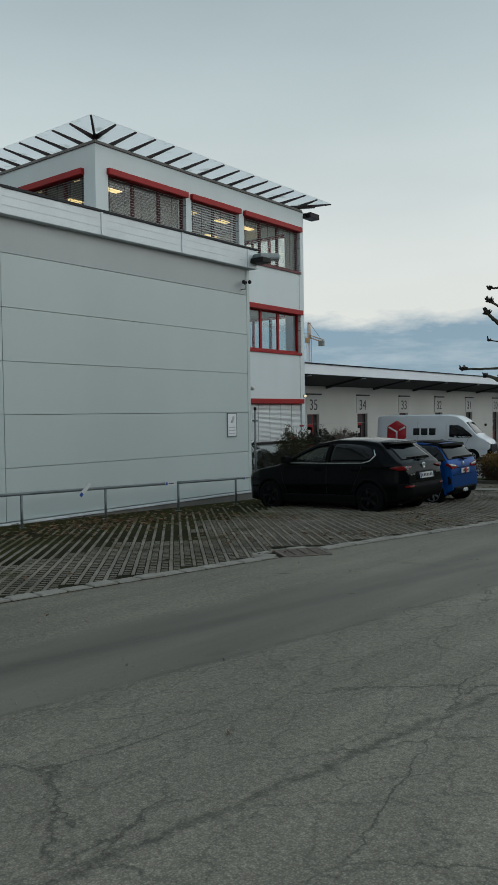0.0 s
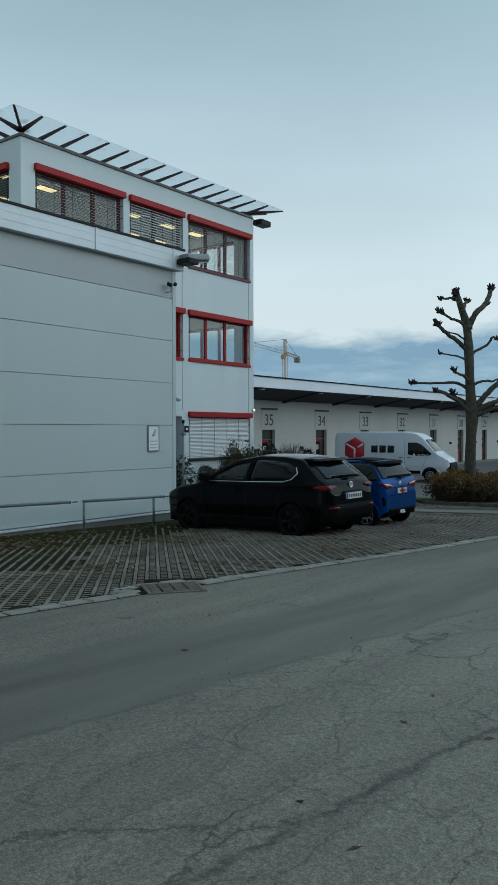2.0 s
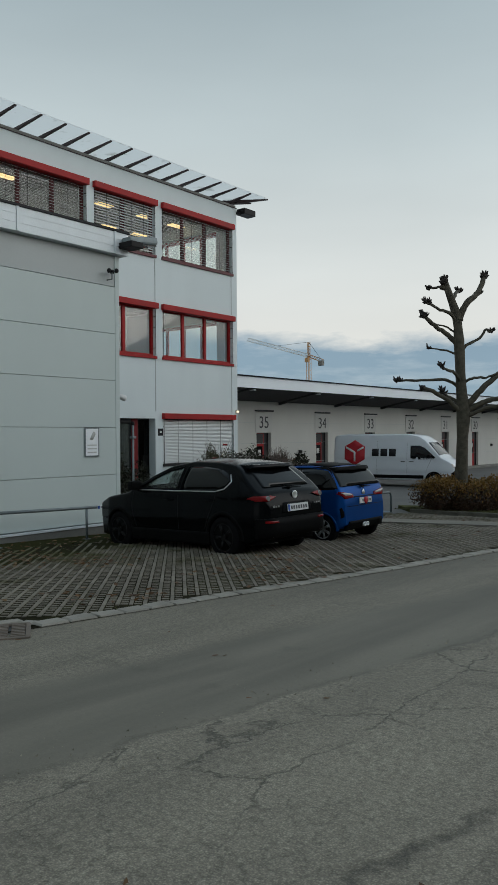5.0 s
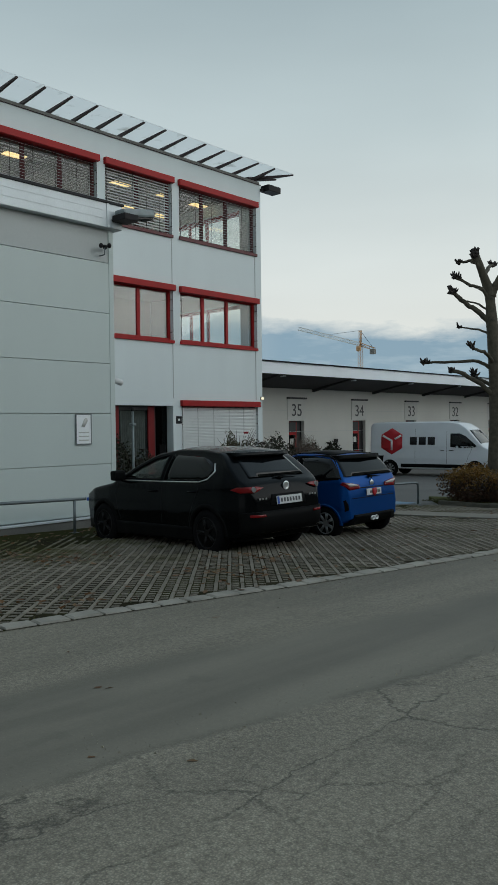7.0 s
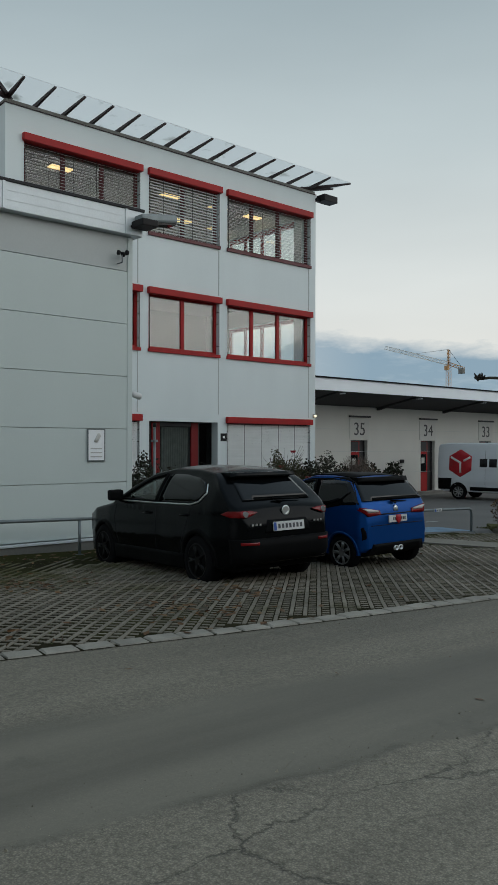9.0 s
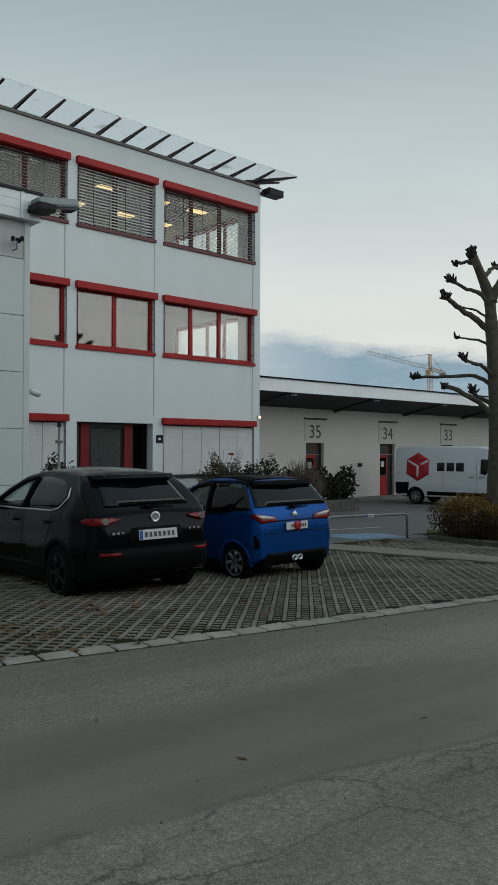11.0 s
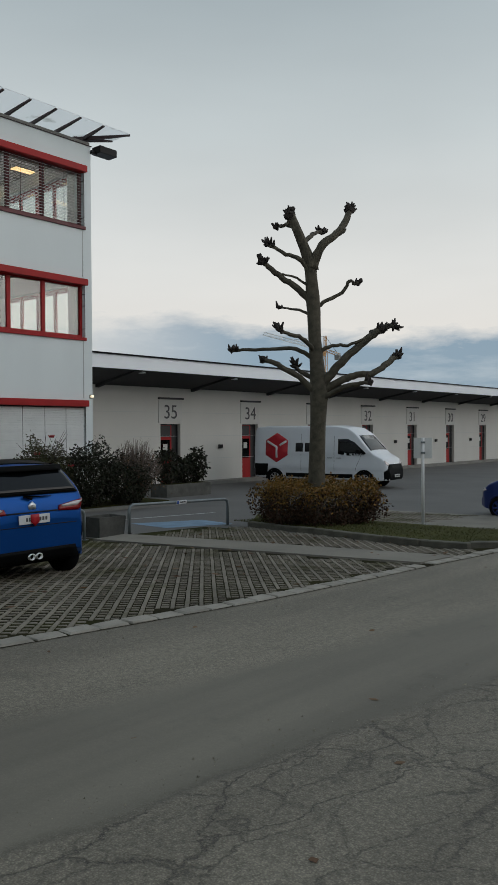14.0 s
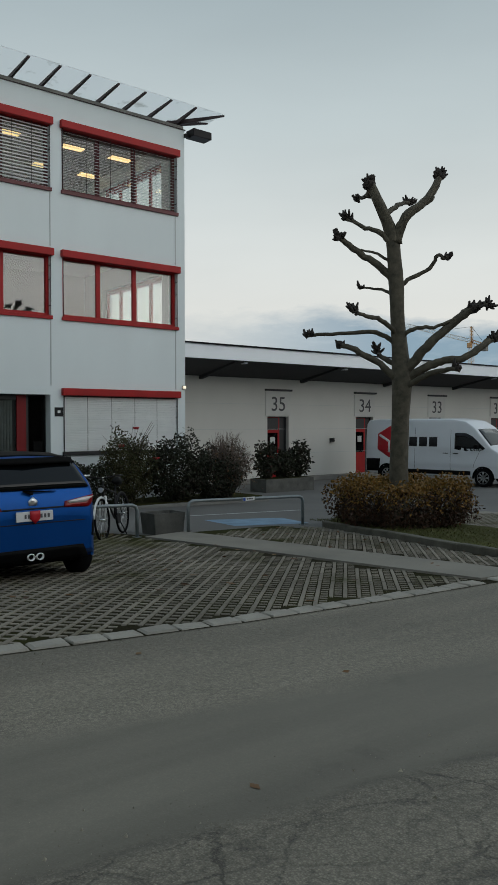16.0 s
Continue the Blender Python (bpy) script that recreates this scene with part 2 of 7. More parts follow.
YARD = mat("yard_asphalt", (0.12, 0.118, 0.112), 0.85, vary=0.22, scale=0.5, fine=120, bump=0.3)
GRASS_BED = mat("grass_bed", (0.062, 0.066, 0.022), 1.0, vary=0.5, scale=1.2, fine=40, bump=0.6, spec=0.05)
WHITE_LINE = mat("road_marking", (0.42, 0.43, 0.42), 0.85, vary=0.2, scale=4, fine=60, bump=0.1)
BLUE_MARK = mat("blue_marking", (0.16, 0.26, 0.36), 0.8, vary=0.3, scale=3, fine=60, bump=0.1)


def frost(name):
    m, n, l, b = nodes_of(name)
    geo = n.new("ShaderNodeNewGeometry")
    ns = n.new("ShaderNodeTexNoise")
    ns.inputs["Scale"].default_value, ns.inputs["Detail"].default_value = 2.3, 8
    l.new(geo.outputs["Position"], ns.inputs["Vector"])
    rp = n.new("ShaderNodeValToRGB")
    rp.color_ramp.elements[0].position, rp.color_ramp.elements[0].color = 0.25, (0.62, 0.62, 0.59, 1)
    rp.color_ramp.elements[1].position, rp.color_ramp.elements[1].color = 0.40, (0.97, 0.97, 0.96, 1)
    l.new(ns.outputs["Fac"], rp.inputs[0])
    tl, tp, mx = n.new("ShaderNodeBsdfTranslucent"), n.new("ShaderNodeBsdfTransparent"), n.new("ShaderNodeMixShader")
    l.new(rp.outputs[0], tl.inputs["Color"])
    tp.inputs["Color"].default_value = (0.9, 0.92, 0.92, 1)
    mx.inputs["Fac"].default_value = 0.30
    l.new(tl.outputs[0], mx.inputs[1])
    l.new(tp.outputs[0], mx.inputs[2])
    l.new(mx.outputs[0], n["Material Output"].inputs["Surface"])
    n.remove(b)
    return m


FROST = frost("frosted_canopy_glass")


def road_material():
    """Old asphalt: coarse and cracked towards the middle, a smoother worn lane beside it."""
    m, n, l, b = nodes_of("road_asphalt")
    geo = n.new("ShaderNodeNewGeometry")
    pos = geo.outputs["Position"]
    sep = n.new("ShaderNodeSeparateXYZ")
    l.new(pos, sep.inputs[0])

    def math(op, a, c=None, d=None):
        k = n.new("ShaderNodeMath")
        k.operation = op
        for i, v in enumerate((a, c, d)):
            if v is None:
                continue
            if isinstance(v, (int, float)):
                k.inputs[i].default_value = v
            else:
                l.new(v, k.inputs[i])
        return k.outputs[0]

    def noise_at(scale, detail=4, rough=0.55, vec=pos):
        k = n.new("ShaderNodeTexNoise")
        k.inputs["Scale"].default_value, k.inputs["Detail"].default_value, k.inputs["Roughness"].default_value = scale, detail, rough
        l.new(vec, k.inputs["Vector"])
        return k

    def rng(v, a, c, d=0.0, e=1.0):
        k = n.new("ShaderNodeMapRange")
        for i, x in zip(("From Min", "From Max", "To Min", "To Max"), (a, c, d, e)):
            k.inputs[i].default_value = x
        l.new(v, k.inputs["Value"])
        return k.outputs[0]

    wob = noise_at(0.8, 3)
    edge = math("MULTIPLY_ADD", wob.outputs["Fac"], 0.4, -0.2)
    d = math("ADD", math("ADD", sep.outputs["X"], math("MULTIPLY_ADD", sep.outputs["Y"], -0.155, 4.0)), edge)
    coarse = rng(d, -0.05, 0.05)                      # 1 in the cracked middle
    near_kerb = rng(d, -1.25, -1.55)                  # 1 in the rough strip by the kerb
    rough_zone = math("MAXIMUM", coarse, near_kerb)
    # cracks
    nv = noise_at(3.0, 6, 0.65)
    mixv = n.new("ShaderNodeMixRGB")
    mixv.inputs["Fac"].default_value = 0.20
    along = n.new("ShaderNodeMapping")
    along.inputs["Rotation"].default_value, along.inputs["Scale"].default_value = (0, 0, radians(8.8)), (1.15, 0.62, 1)
    l.new(pos, along.inputs["Vector"])
    l.new(along.outputs[0], mixv.inputs["Color1"])
    l.new(nv.outputs["Color"], mixv.inputs["Color2"])

    def cracks(scale, width):
        vo = n.new("ShaderNodeTexVoronoi")
        vo.feature = "DISTANCE_TO_EDGE"
        vo.inputs["Scale"].default_value = scale
        l.new(mixv.outputs[0], vo.inputs["Vector"])
        return rng(vo.outputs["Distance"], 0.0, width, 1.0, 0.0)
    patch = rng(noise_at(0.5, 2).outputs["Fac"], 0.42, 0.6)
    c1 = math("MULTIPLY", cracks(1.5, 0.013), rng(noise_at(0.9, 3).outputs["Fac"], 0.40, 0.56))
    c3 = math("MULTIPLY", math("MULTIPLY", cracks(3.0, 0.024), 0.75), math("MAXIMUM", rng(noise_at(0.45, 2).outputs["Fac"], 0.52, 0.64), rng(sep.outputs["Y"], 8.5, 6.0, 0.0, 0.75)))
    fade = rng(noise_at(1.7, 3).outputs["Fac"], 0.34, 0.62, 0.15, 1.0)
    c2 = math("MAXIMUM", c3, math("MULTIPLY", math("MULTIPLY", cracks(3.4, 0.036), fade), math("MAXIMUM", math("MULTIPLY", patch, 0.3), rng(sep.outputs["Y"], 10.5, 13.0))))
    crack = math("MULTIPLY", math("MAXIMUM", c1, math("MULTIPLY", c2, 0.9)), coarse)
    # one long crack along the road and the broken edge of the worn lane
    grain_at = noise_at(5.0, 5, 0.7)
    jag = math("MULTIPLY_ADD", noise_at(2.6, 6, 0.7).outputs["Fac"], 0.36, -0.18)
    raw = math("ADD", sep.outputs["X"], math("MULTIPLY_ADD", sep.outputs["Y"], -0.166, 2.36))
    long = rng(math("ABSOLUTE", math("ADD", raw, jag)), 0.006, 0.046, 1.0, 0.0)
    long = math("MULTIPLY", math("MULTIPLY", long, rng(grain_at.outputs["Fac"], 0.36, 0.56, 0.45, 1.0)), rng(sep.outputs["Y"], 7.0, 10.0, 1.0, 0.0))
    rim = math("MULTIPLY", rng(math("ABSOLUTE", math("ADD", d, math("MULTIPLY", jag, 0.4))), 0.004, 0.05, 0.45, 0.0), rng(noise_at(1.3, 3).outputs["Fac"], 0.36, 0.5))
    crack = math("MAXIMUM", crack, math("MAXIMUM", long, rim))
    fine = noise_at(95, 3, 0.7)
    grain = noise_at(34, 6, 0.85)
    stone = n.new("ShaderNodeTexVoronoi")
    stone.inputs["Scale"].default_value = 95
    l.new(pos, stone.inputs["Vector"])
    big = noise_at(0.35, 5)
    v = rng(big.outputs["Fac"], 0.25, 0.75, 0.82, 1.18)
    sp = rng(stone.outputs["Distance"], 0.0, 0.6, 1.34, 0.76)
    gr = math("MULTIPLY", sp, rng(grain.outputs["Fac"], 0.32, 0.68, 0.56, 1.44))
    tex = math("ADD", math("MULTIPLY", math("SUBTRACT", gr, 1.0), math("MULTIPLY_ADD", rough_zone, 0.9, 0.20)), 1.0)
    mp = n.new("ShaderNodeMapping")
    mp.inputs["Rotation"].default_value, mp.inputs["Scale"].default_value = (0, 0, radians(8.8)), (2.2, 0.16, 1)
    l.new(pos, mp.inputs["Vector"])
    track = rng(noise_at(1.0, 4, 0.6, mp.outputs[0]).outputs["Fac"], 0.3, 0.7, 0.78, 1.13)
    dark_spot = rng(noise_at(1.9, 5, 0.6).outputs["Fac"], 0.62, 0.72, 1.0, 0.80)
    shade = math("MULTIPLY", math("MULTIPLY", v, track), math("MULTIPLY", tex, dark_spot))
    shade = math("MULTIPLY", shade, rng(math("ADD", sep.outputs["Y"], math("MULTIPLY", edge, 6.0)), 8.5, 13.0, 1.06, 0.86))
    shade = math("MULTIPLY", shade, math("MULTIPLY_ADD", rough_zone, 0.16, 0.92))
    # brightness falloff of the view put into the asphalt colour: darker towards the kerb
    shade = math("MULTIPLY", shade, rng(math("ADD", sep.outputs["X"], math("MULTIPLY", edge, 2.0)), -5.2, -0.2, 0.80, 1.17))
    # a dark tyre streak in the worn lane
    streak = rng(math("ABSOLUTE", math("ADD", math("ADD", sep.outputs["X"], math("MULTIPLY_ADD", sep.outputs["Y"], -0.155, 4.84)), math("MULTIPLY", edge, 0.3))), 0.05, 0.16, 0.80, 1.0)
    streak = math("MAXIMUM", streak, rng(math("ADD", sep.outputs["Y"], math("MULTIPLY", edge, 5.0)), 6.0, 9.0))
    shade = math("MULTIPLY", shade, math("MULTIPLY", streak, math("MULTIPLY_ADD", near_kerb, 0.05, 1.0)))
    shade = math("MULTIPLY", shade, math("MULTIPLY_ADD", crack, -0.60, 1.0))
    col = n.new("ShaderNodeMixRGB")
    col.inputs["Color1"].default_value, col.inputs["Color2"].default_value = (0.200, 0.182, 0.143, 1), (0.246, 0.220, 0.170, 1)
    l.new(math("MAXIMUM", coarse, near_kerb), col.inputs["Fac"])
    mul = n.new("ShaderNodeMixRGB")
    mul.blend_type = "MULTIPLY"
    mul.inputs["Fac"].default_value = 1
    l.new(col.outputs[0], mul.inputs["Color1"])
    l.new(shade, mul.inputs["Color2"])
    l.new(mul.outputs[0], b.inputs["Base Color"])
    b.inputs["Roughness"].default_value = 0.72
    b.inputs["Specular IOR Level"].default_value = 0.5
    h = math("SUBTRACT", math("MULTIPLY", gr, math("MULTIPLY_ADD", rough_zone, 0.8, 0.15)), math("MULTIPLY", crack, 2.0))
    bp = n.new("ShaderNodeBump")
    bp.inputs["Strength"].default_value, bp.inputs["Distance"].default_value = 0.55, 0.006
    l.new(h, bp.inputs["Height"])
    l.new(bp.outputs[0], b.inputs["Normal"])
    return m


ROAD = road_material()


# ---- building helpers ----
def box(bm, x0, x1, y0, y1, z0, z1, bevel=0.0):
    r = bmesh.ops.create_cube(bm, size=1, matrix=Matrix.Translation(((x0 + x1) / 2, (y0 + y1) / 2, (z0 + z1) / 2)) @ Matrix.Diagonal((abs(x1 - x0), abs(y1 - y0), abs(z1 - z0), 1)))
    if bevel:
        es = list({e for v in r["verts"] for e in v.link_edges})
        bmesh.ops.bevel(bm, geom=es, offset=bevel, segments=2, affect="EDGES", profile=0.6)
    return bm


def block(x0, x1, y0, y1, z0, z1, bevel=0.0):
    return box(bmesh.new(), x0, x1, y0, y1, z0, z1, bevel)


def tube(bm, points, radii, sides=8, caps=True):
    """A round bar along a line of points; radii: one number or one for each point."""
    pts = [Vector(p) for p in points]
    if isinstance(radii, (int, float)):
        radii = [radii] * len(pts)
    rings, side = [], None
    for i, p in enumerate(pts):
        d = (pts[min(i + 1, len(pts) - 1)] - pts[max(i - 1, 0)]).normalized()
        if side is None:
            side = d.orthogonal().normalized()
        side = (side - d * side.dot(d)).normalized()
        up = d.cross(side)
        rings.append([bm.verts.new(p + (side * math.cos(a) + up * math.sin(a)) * radii[i]) for a in (2 * math.pi * k / sides for k in range(sides))])
    for a, c in zip(rings, rings[1:]):
        for k in range(sides):
            f = bm.faces.new((a[k], a[(k + 1) % sides], c[(k + 1) % sides], c[k]))
            f.smooth = True
    if caps:
        bm.faces.new(rings[0][::-1])
        bm.faces.new(rings[-1])
    return bm


def part(name, bm, material, parent=None, label="", smooth=False):
    """One mesh object, under a thing or a part if one is given, in that thing's own coordinates."""
    me = bpy.data.meshes.new(name)
    bmesh.ops.recalc_face_normals(bm, faces=bm.faces)
    if smooth:
        for f in bm.faces:
            f.smooth = True
    bm.to_mesh(me)
    bm.free()
    me.materials.append(material)
    ob = new(name, me)
    if parent is not None:
        ob.parent = parent
    if label:
        ob["label"] = label
    return ob


def again(ob, m, parent=None):
    """The same mesh once more, as an object of its own."""
    o = new(ob.name.split(".")[0], ob.data)
    o.parent = parent if parent is not None else ob.parent
    o.matrix_basis = m
    return o


def thing(name, m, label, category, group="", kind=""):
    e = new(name)
    e.matrix_basis = m
    e.empty_display_size = 0.2
    return tagged(e, label, category, group, kind)


def holed(bm, axis, at, thick, u0, u1, z0, z1, holes):
    """A wall across axis with rectangular holes (u0, u1, z0, z1), made of blocks that butt."""
    us = sorted({u0, u1, *[h[0] for h in holes], *[h[1] for h in holes]})
    zs = sorted({z0, z1, *[h[2] for h in holes], *[h[3] for h in holes]})
    vs = {}
    for s, w in enumerate((at, at + thick)):
        for i, u in enumerate(us):
            for j, z in enumerate(zs):
                vs[s, i, j] = bm.verts.new((w, u, z) if axis == "x" else (u, w, z))
    solid = {}
    for i in range(len(us) - 1):
        for j in range(len(zs) - 1):
            cu, cz = (us[i] + us[i + 1]) / 2, (zs[j] + zs[j + 1]) / 2
            solid[i, j] = not any(h[0] < cu < h[1] and h[2] < cz < h[3] for h in holes)
    for (i, j), s in solid.items():
        if not s:
            continue
        for k in (0, 1):
            bm.faces.new([vs[k, i, j], vs[k, i + 1, j], vs[k, i + 1, j + 1], vs[k, i, j + 1]])
        for di, dj, a, c in ((-1, 0, (i, j), (i, j + 1)), (1, 0, (i + 1, j), (i + 1, j + 1)), (0, -1, (i, j), (i + 1, j)), (0, 1, (i, j + 1), (i + 1, j + 1))):
            if not solid.get((i + di, j + dj), False):
                bm.faces.new([vs[0, *a], vs[0, *c], vs[1, *c], vs[1, *a]])
    for v in [v for v in bm.verts if not v.link_faces]:
        bm.verts.remove(v)
    return bm


def ground_z(x, y):
    """The ground falls gently to the north-west and levels out in the yard."""
    p = 0.027 * min(x, 6.0) - 0.0262 * max(-10.0, min(y, 60.0))
    k = 0.10
    low = -1.22
    return low + k * math.log1p(math.exp(min(60.0, (p - low) / k)))


def sheet(xs, ys, lift):
    bm = bmesh.new()
    vs = [[bm.verts.new((x, y, ground_z(x, y) + lift)) for x in xs] for y in ys]
    for j in range(len(ys) - 1):
        for i in range(len(xs) - 1):
            bm.faces.new((vs[j][i], vs[j][i + 1], vs[j + 1][i + 1], vs[j + 1][i]))
    return bm


def band(line_a, line_b, lift, steps=1, lower=None):
    """A strip of ground between two lines of (x, y) of equal length, with a skirt down to the ground."""
    bm = bmesh.new()
    rows = []
    for (ax, ay), (cx, cy) in zip(line_a, line_b):
        row = []
        for k in range(steps + 1):
            x, y = ax + (cx - ax) * k / steps, ay + (cy - ay) * k / steps
            row.append(bm.verts.new((x, y, ground_z(x, y) + lift)))
        rows.append(row)
    for a, c in zip(rows, rows[1:]):
        for k in range(steps):
            bm.faces.new((a[k], a[k + 1], c[k + 1], c[k]))
    if lower is not None:
        es = [e for e in bm.edges if e.is_boundary]
        r = bmesh.ops.extrude_edge_only(bm, edges=es)
        for v in r["geom"]:
            if isinstance(v, bmesh.types.BMVert):
                v.co.z += lower - lift
    return bm


def path_at(line, y):
    for (x0, y0), (x1, y1) in zip(line, line[1:]):
        if y0 <= y <= y1:
            return x0 + (x1 - x0) * (y - y0) / (y1 - y0)
    return line[0][0] if y < line[0][1] else line[-1][0]


# ---- ground ----
far = [-900, -400, -200, -100, -60]
ground = part("ground", sheet(far + [x * 1.5 for x in range(-30, 11)] + [30, 60, 200, 900], far + [y * 1.5 for y in range(-16, 46)] + [90, 150, 400, 900], 0.0), YARD, smooth=True)
tagged(ground, "dark grey worn asphalt yard sloping gently", "ground", kind="structure")
KERB_LINE = [(-7.3, -6.0), (-6.72, 0.0), (-6.33, 4.2), (-6.03, 6.5), (-5.82, 8.0), (-5.47, 10.4), (-5.12, 12.5), (-4.84, 14.6), (-4.62, 16.5), (-4.45, 18.0), (-4.35, 20.0), (-4.33, 21.5), (-4.26, 23.0), (-4.15, 24.4), (-4.0, 27.0), (-3.4, 40.0), (-3.0, 60.0)]
ys = [-6 + 0.75 * k for k in range(89)]
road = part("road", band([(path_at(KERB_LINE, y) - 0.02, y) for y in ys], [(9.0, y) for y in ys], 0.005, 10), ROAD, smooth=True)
tagged(road, "grey-brown cracked asphalt road with a smoother worn lane", "road", kind="structure")
ys = [-6 + 0.75 * k for k in range(41)]
bed = part("paver_bed", band([(-12.62, y) for y in ys if y < 21] + [(-10.95, y) for y in ys if y >= 21 and y < 24.5], [(path_at(KERB_LINE, y), y) for y in ys if y < 24.5], 0.006, 10), SOIL, smooth=True)
tagged(bed, "dark mossy soil and fallen leaves in the paving slots", "soil", kind="structure")

# ---- the hall ----
HX, HY = -12.6, 15.86
hall = thing("hall", pose(HX, HY, -0.75), "low warehouse hall clad in pale grey horizontal panels", "hall", kind="structure")
hall_m = Matrix.Translation((-HX, -HY, 0.75))


def hpart(name, bm, material, label="", parent=None):
    bm.transform(hall_m)
    return part(name, bm, material, parent or hall, label)


hpart("core", block(-18.3, HX - 0.06, -16, HY - 0.04, -1.4, 5.15), PANEL_BAND)
y_joints = [HY, 8.52, 1.2, -6.1, -13.4]
for a, c in zip(y_joints, y_joints[1:]):
    for k in range(5):
        hpart("panel", block(HX - 0.06, HX, c + 0.006, a - 0.006, -0.5 + k + 0.005, 0.5 + k - 0.005, 0.004), PANEL)
    # top row under the fascia in one flat grey, darker than the panels
    hpart("band_panel", block(HX - 0.06, HX - 0.012, c + 0.006, a - 0.006, 4.51, 5.17, 0.004), PANEL_BAND, "grey band under the fascia")
for k in range(6):
    hpart("panel", block(HX - 0.06 - 1.0 * k - 1.0, HX - 0.07 - 1.0 * k, HY - 0.04, HY, -0.5, 5.15), PANEL)
hpart("corner_strip", block(HX - 0.10, HX + 0.012, HY - 0.10, HY + 0.012, -0.5, 5.15, 0.006), PANEL)
hpart("plinth", block(HX - 0.3, HX + 0.05, -16, HY + 0.02, -1.4, -0.56, 0.008), PLINTH, "rough concrete plinth")
hpart("drip_rail", block(HX - 0.05, HX + 0.075, -16, HY + 0.03, -0.56, -0.52, 0.006), FASCIA, "pale sheet metal drip edge")
fas = hpart("fascia", block(HX - 0.15, HX + 0.16, -16, HY + 0.14, 5.17, 5.64, 0.01), FASCIA, "pale sheet metal roof fascia")
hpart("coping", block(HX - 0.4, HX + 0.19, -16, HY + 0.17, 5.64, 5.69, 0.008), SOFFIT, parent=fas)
for z in (5.33, 5.49):
    hpart("seam", block(HX + 0.155, HX + 0.166, -16, HY + 0.145, z, z + 0.012), FASCIA, parent=fas)
for k in range(9):
    hpart("bracket", block(HX + 0.15, HX + 0.18, HY - 0.25 - 2.4 * k, HY - 0.2 - 2.4 * k, 5.18, 5.66), FASCIA, parent=fas)
hpart("roof", block(-18.4, HX - 0.12, -16, HY + 0.1, 5.15, 5.5), CONCRETE, "flat roof behind the fascia")

# ---- the office building ----
FX, FS, FN, TOP = -18.5, 15.9, 26.95, 9.72
T = 0.35
BAYS = ((16.38, 19.88), (20.15, 22.75), (23.04, 26.7))
FLOORS = ((7.22, 9.07), (3.9, 5.69), (0.33, 2.06))
holes = [(a + 0.02, c - 0.02, z0 + 0.02, z1 - 0.1) for a, c in BAYS for z0, z1 in FLOORS if not (a == BAYS[1][0] and z0 < 1)]
holes.append((20.2, 22.7, -1.3, 1.88))
east = part("wall_east", holed(bmesh.new(), "x", FX - T, T, FS, FN, -1.5, TOP, holes), PLASTER)
tagged(east, "white rendered office facade with red-framed windows", "wall", kind="structure")
n_holes = [(-22.9, -19.2, z0 + 0.02, z1 - 0.1) for z0, z1 in FLOORS[:2]]
north = part("wall_north", holed(bmesh.new(), "y", FN - T, T - 0.003, -28.5, FX - T, -1.5, TOP, n_holes), PLASTER)
tagged(north, "white rendered end wall of the office building", "wall", kind="structure")
south = part("wall_south", holed(bmesh.new(), "y", FS + 0.003, T, -28.5, FX - T, -1.5, TOP, [(-22.2, -19.05, 7.24, 8.97)]), PLASTER)
tagged(south, "white rendered side wall above the hall roof", "wall", kind="structure")
west = part("wall_west", block(-28.8, -28.5, FS, FN, -1.5, TOP), PLASTER)
tagged(west, "plain white rear wall", "wall", kind="structure")
roof = part("roof_slab", block(-28.8, FX - 0.02, FS + 0.02, FN - 0.02, TOP, TOP + 0.12), CONCRETE)
tagged(roof, "flat concrete roof slab of the office", "roof", kind="structure")
for i, (z0, z1) in enumerate(((6.2, 6.5), (2.75, 3.05), (-0.75, -0.5), (9.35, 9.68))):
    s = part("ceiling" if i == 3 else "floor_slab", block(-28.45, FX - T - 0.01, FS + T + 0.01, FN - T - 0.01, z0, z1), ROOM if i == 3 else ROOM_FLOOR)
    tagged(s, "plain interior slab seen through the windows", "floor", kind="structure")
for z0, z1 in ((6.5, 9.35), (3.05, 6.2), (-0.5, 2.75)):
    w = part("room_wall", block(-24.2, -24.1, FS + T + 0.02, FN - T - 0.02, z0 + 0.005, z1 - 0.005), ROOM)
    tagged(w, "pale interior wall behind the windows", "wall", kind="structure")
for y in (19.95, 22.85):
    for z0, z1 in ((6.5, 9.35), (3.05, 6.2), (-0.5, 2.75)):
        if y == 22.85 and z0 > 3:
            continue
        w = part("room_wall", block(-24.09, FX - T - 0.02, y, y + 0.1, z0 + 0.005, z1 - 0.005), ROOM)
        tagged(w, "pale interior wall behind the windows", "wall", kind="structure")
for i, y in enumerate((19.80, 22.72, 26.62)):
    for z0, z1 in ((5.75, 7.14), (2.12, 3.86)):
        tagged(part("trim", block(FX - 0.002, FX + 0.014, y - 0.012, y + 0.012, z0, z1), PANEL_BAND), "narrow grey facade joint strip", "trim", kind="structure")


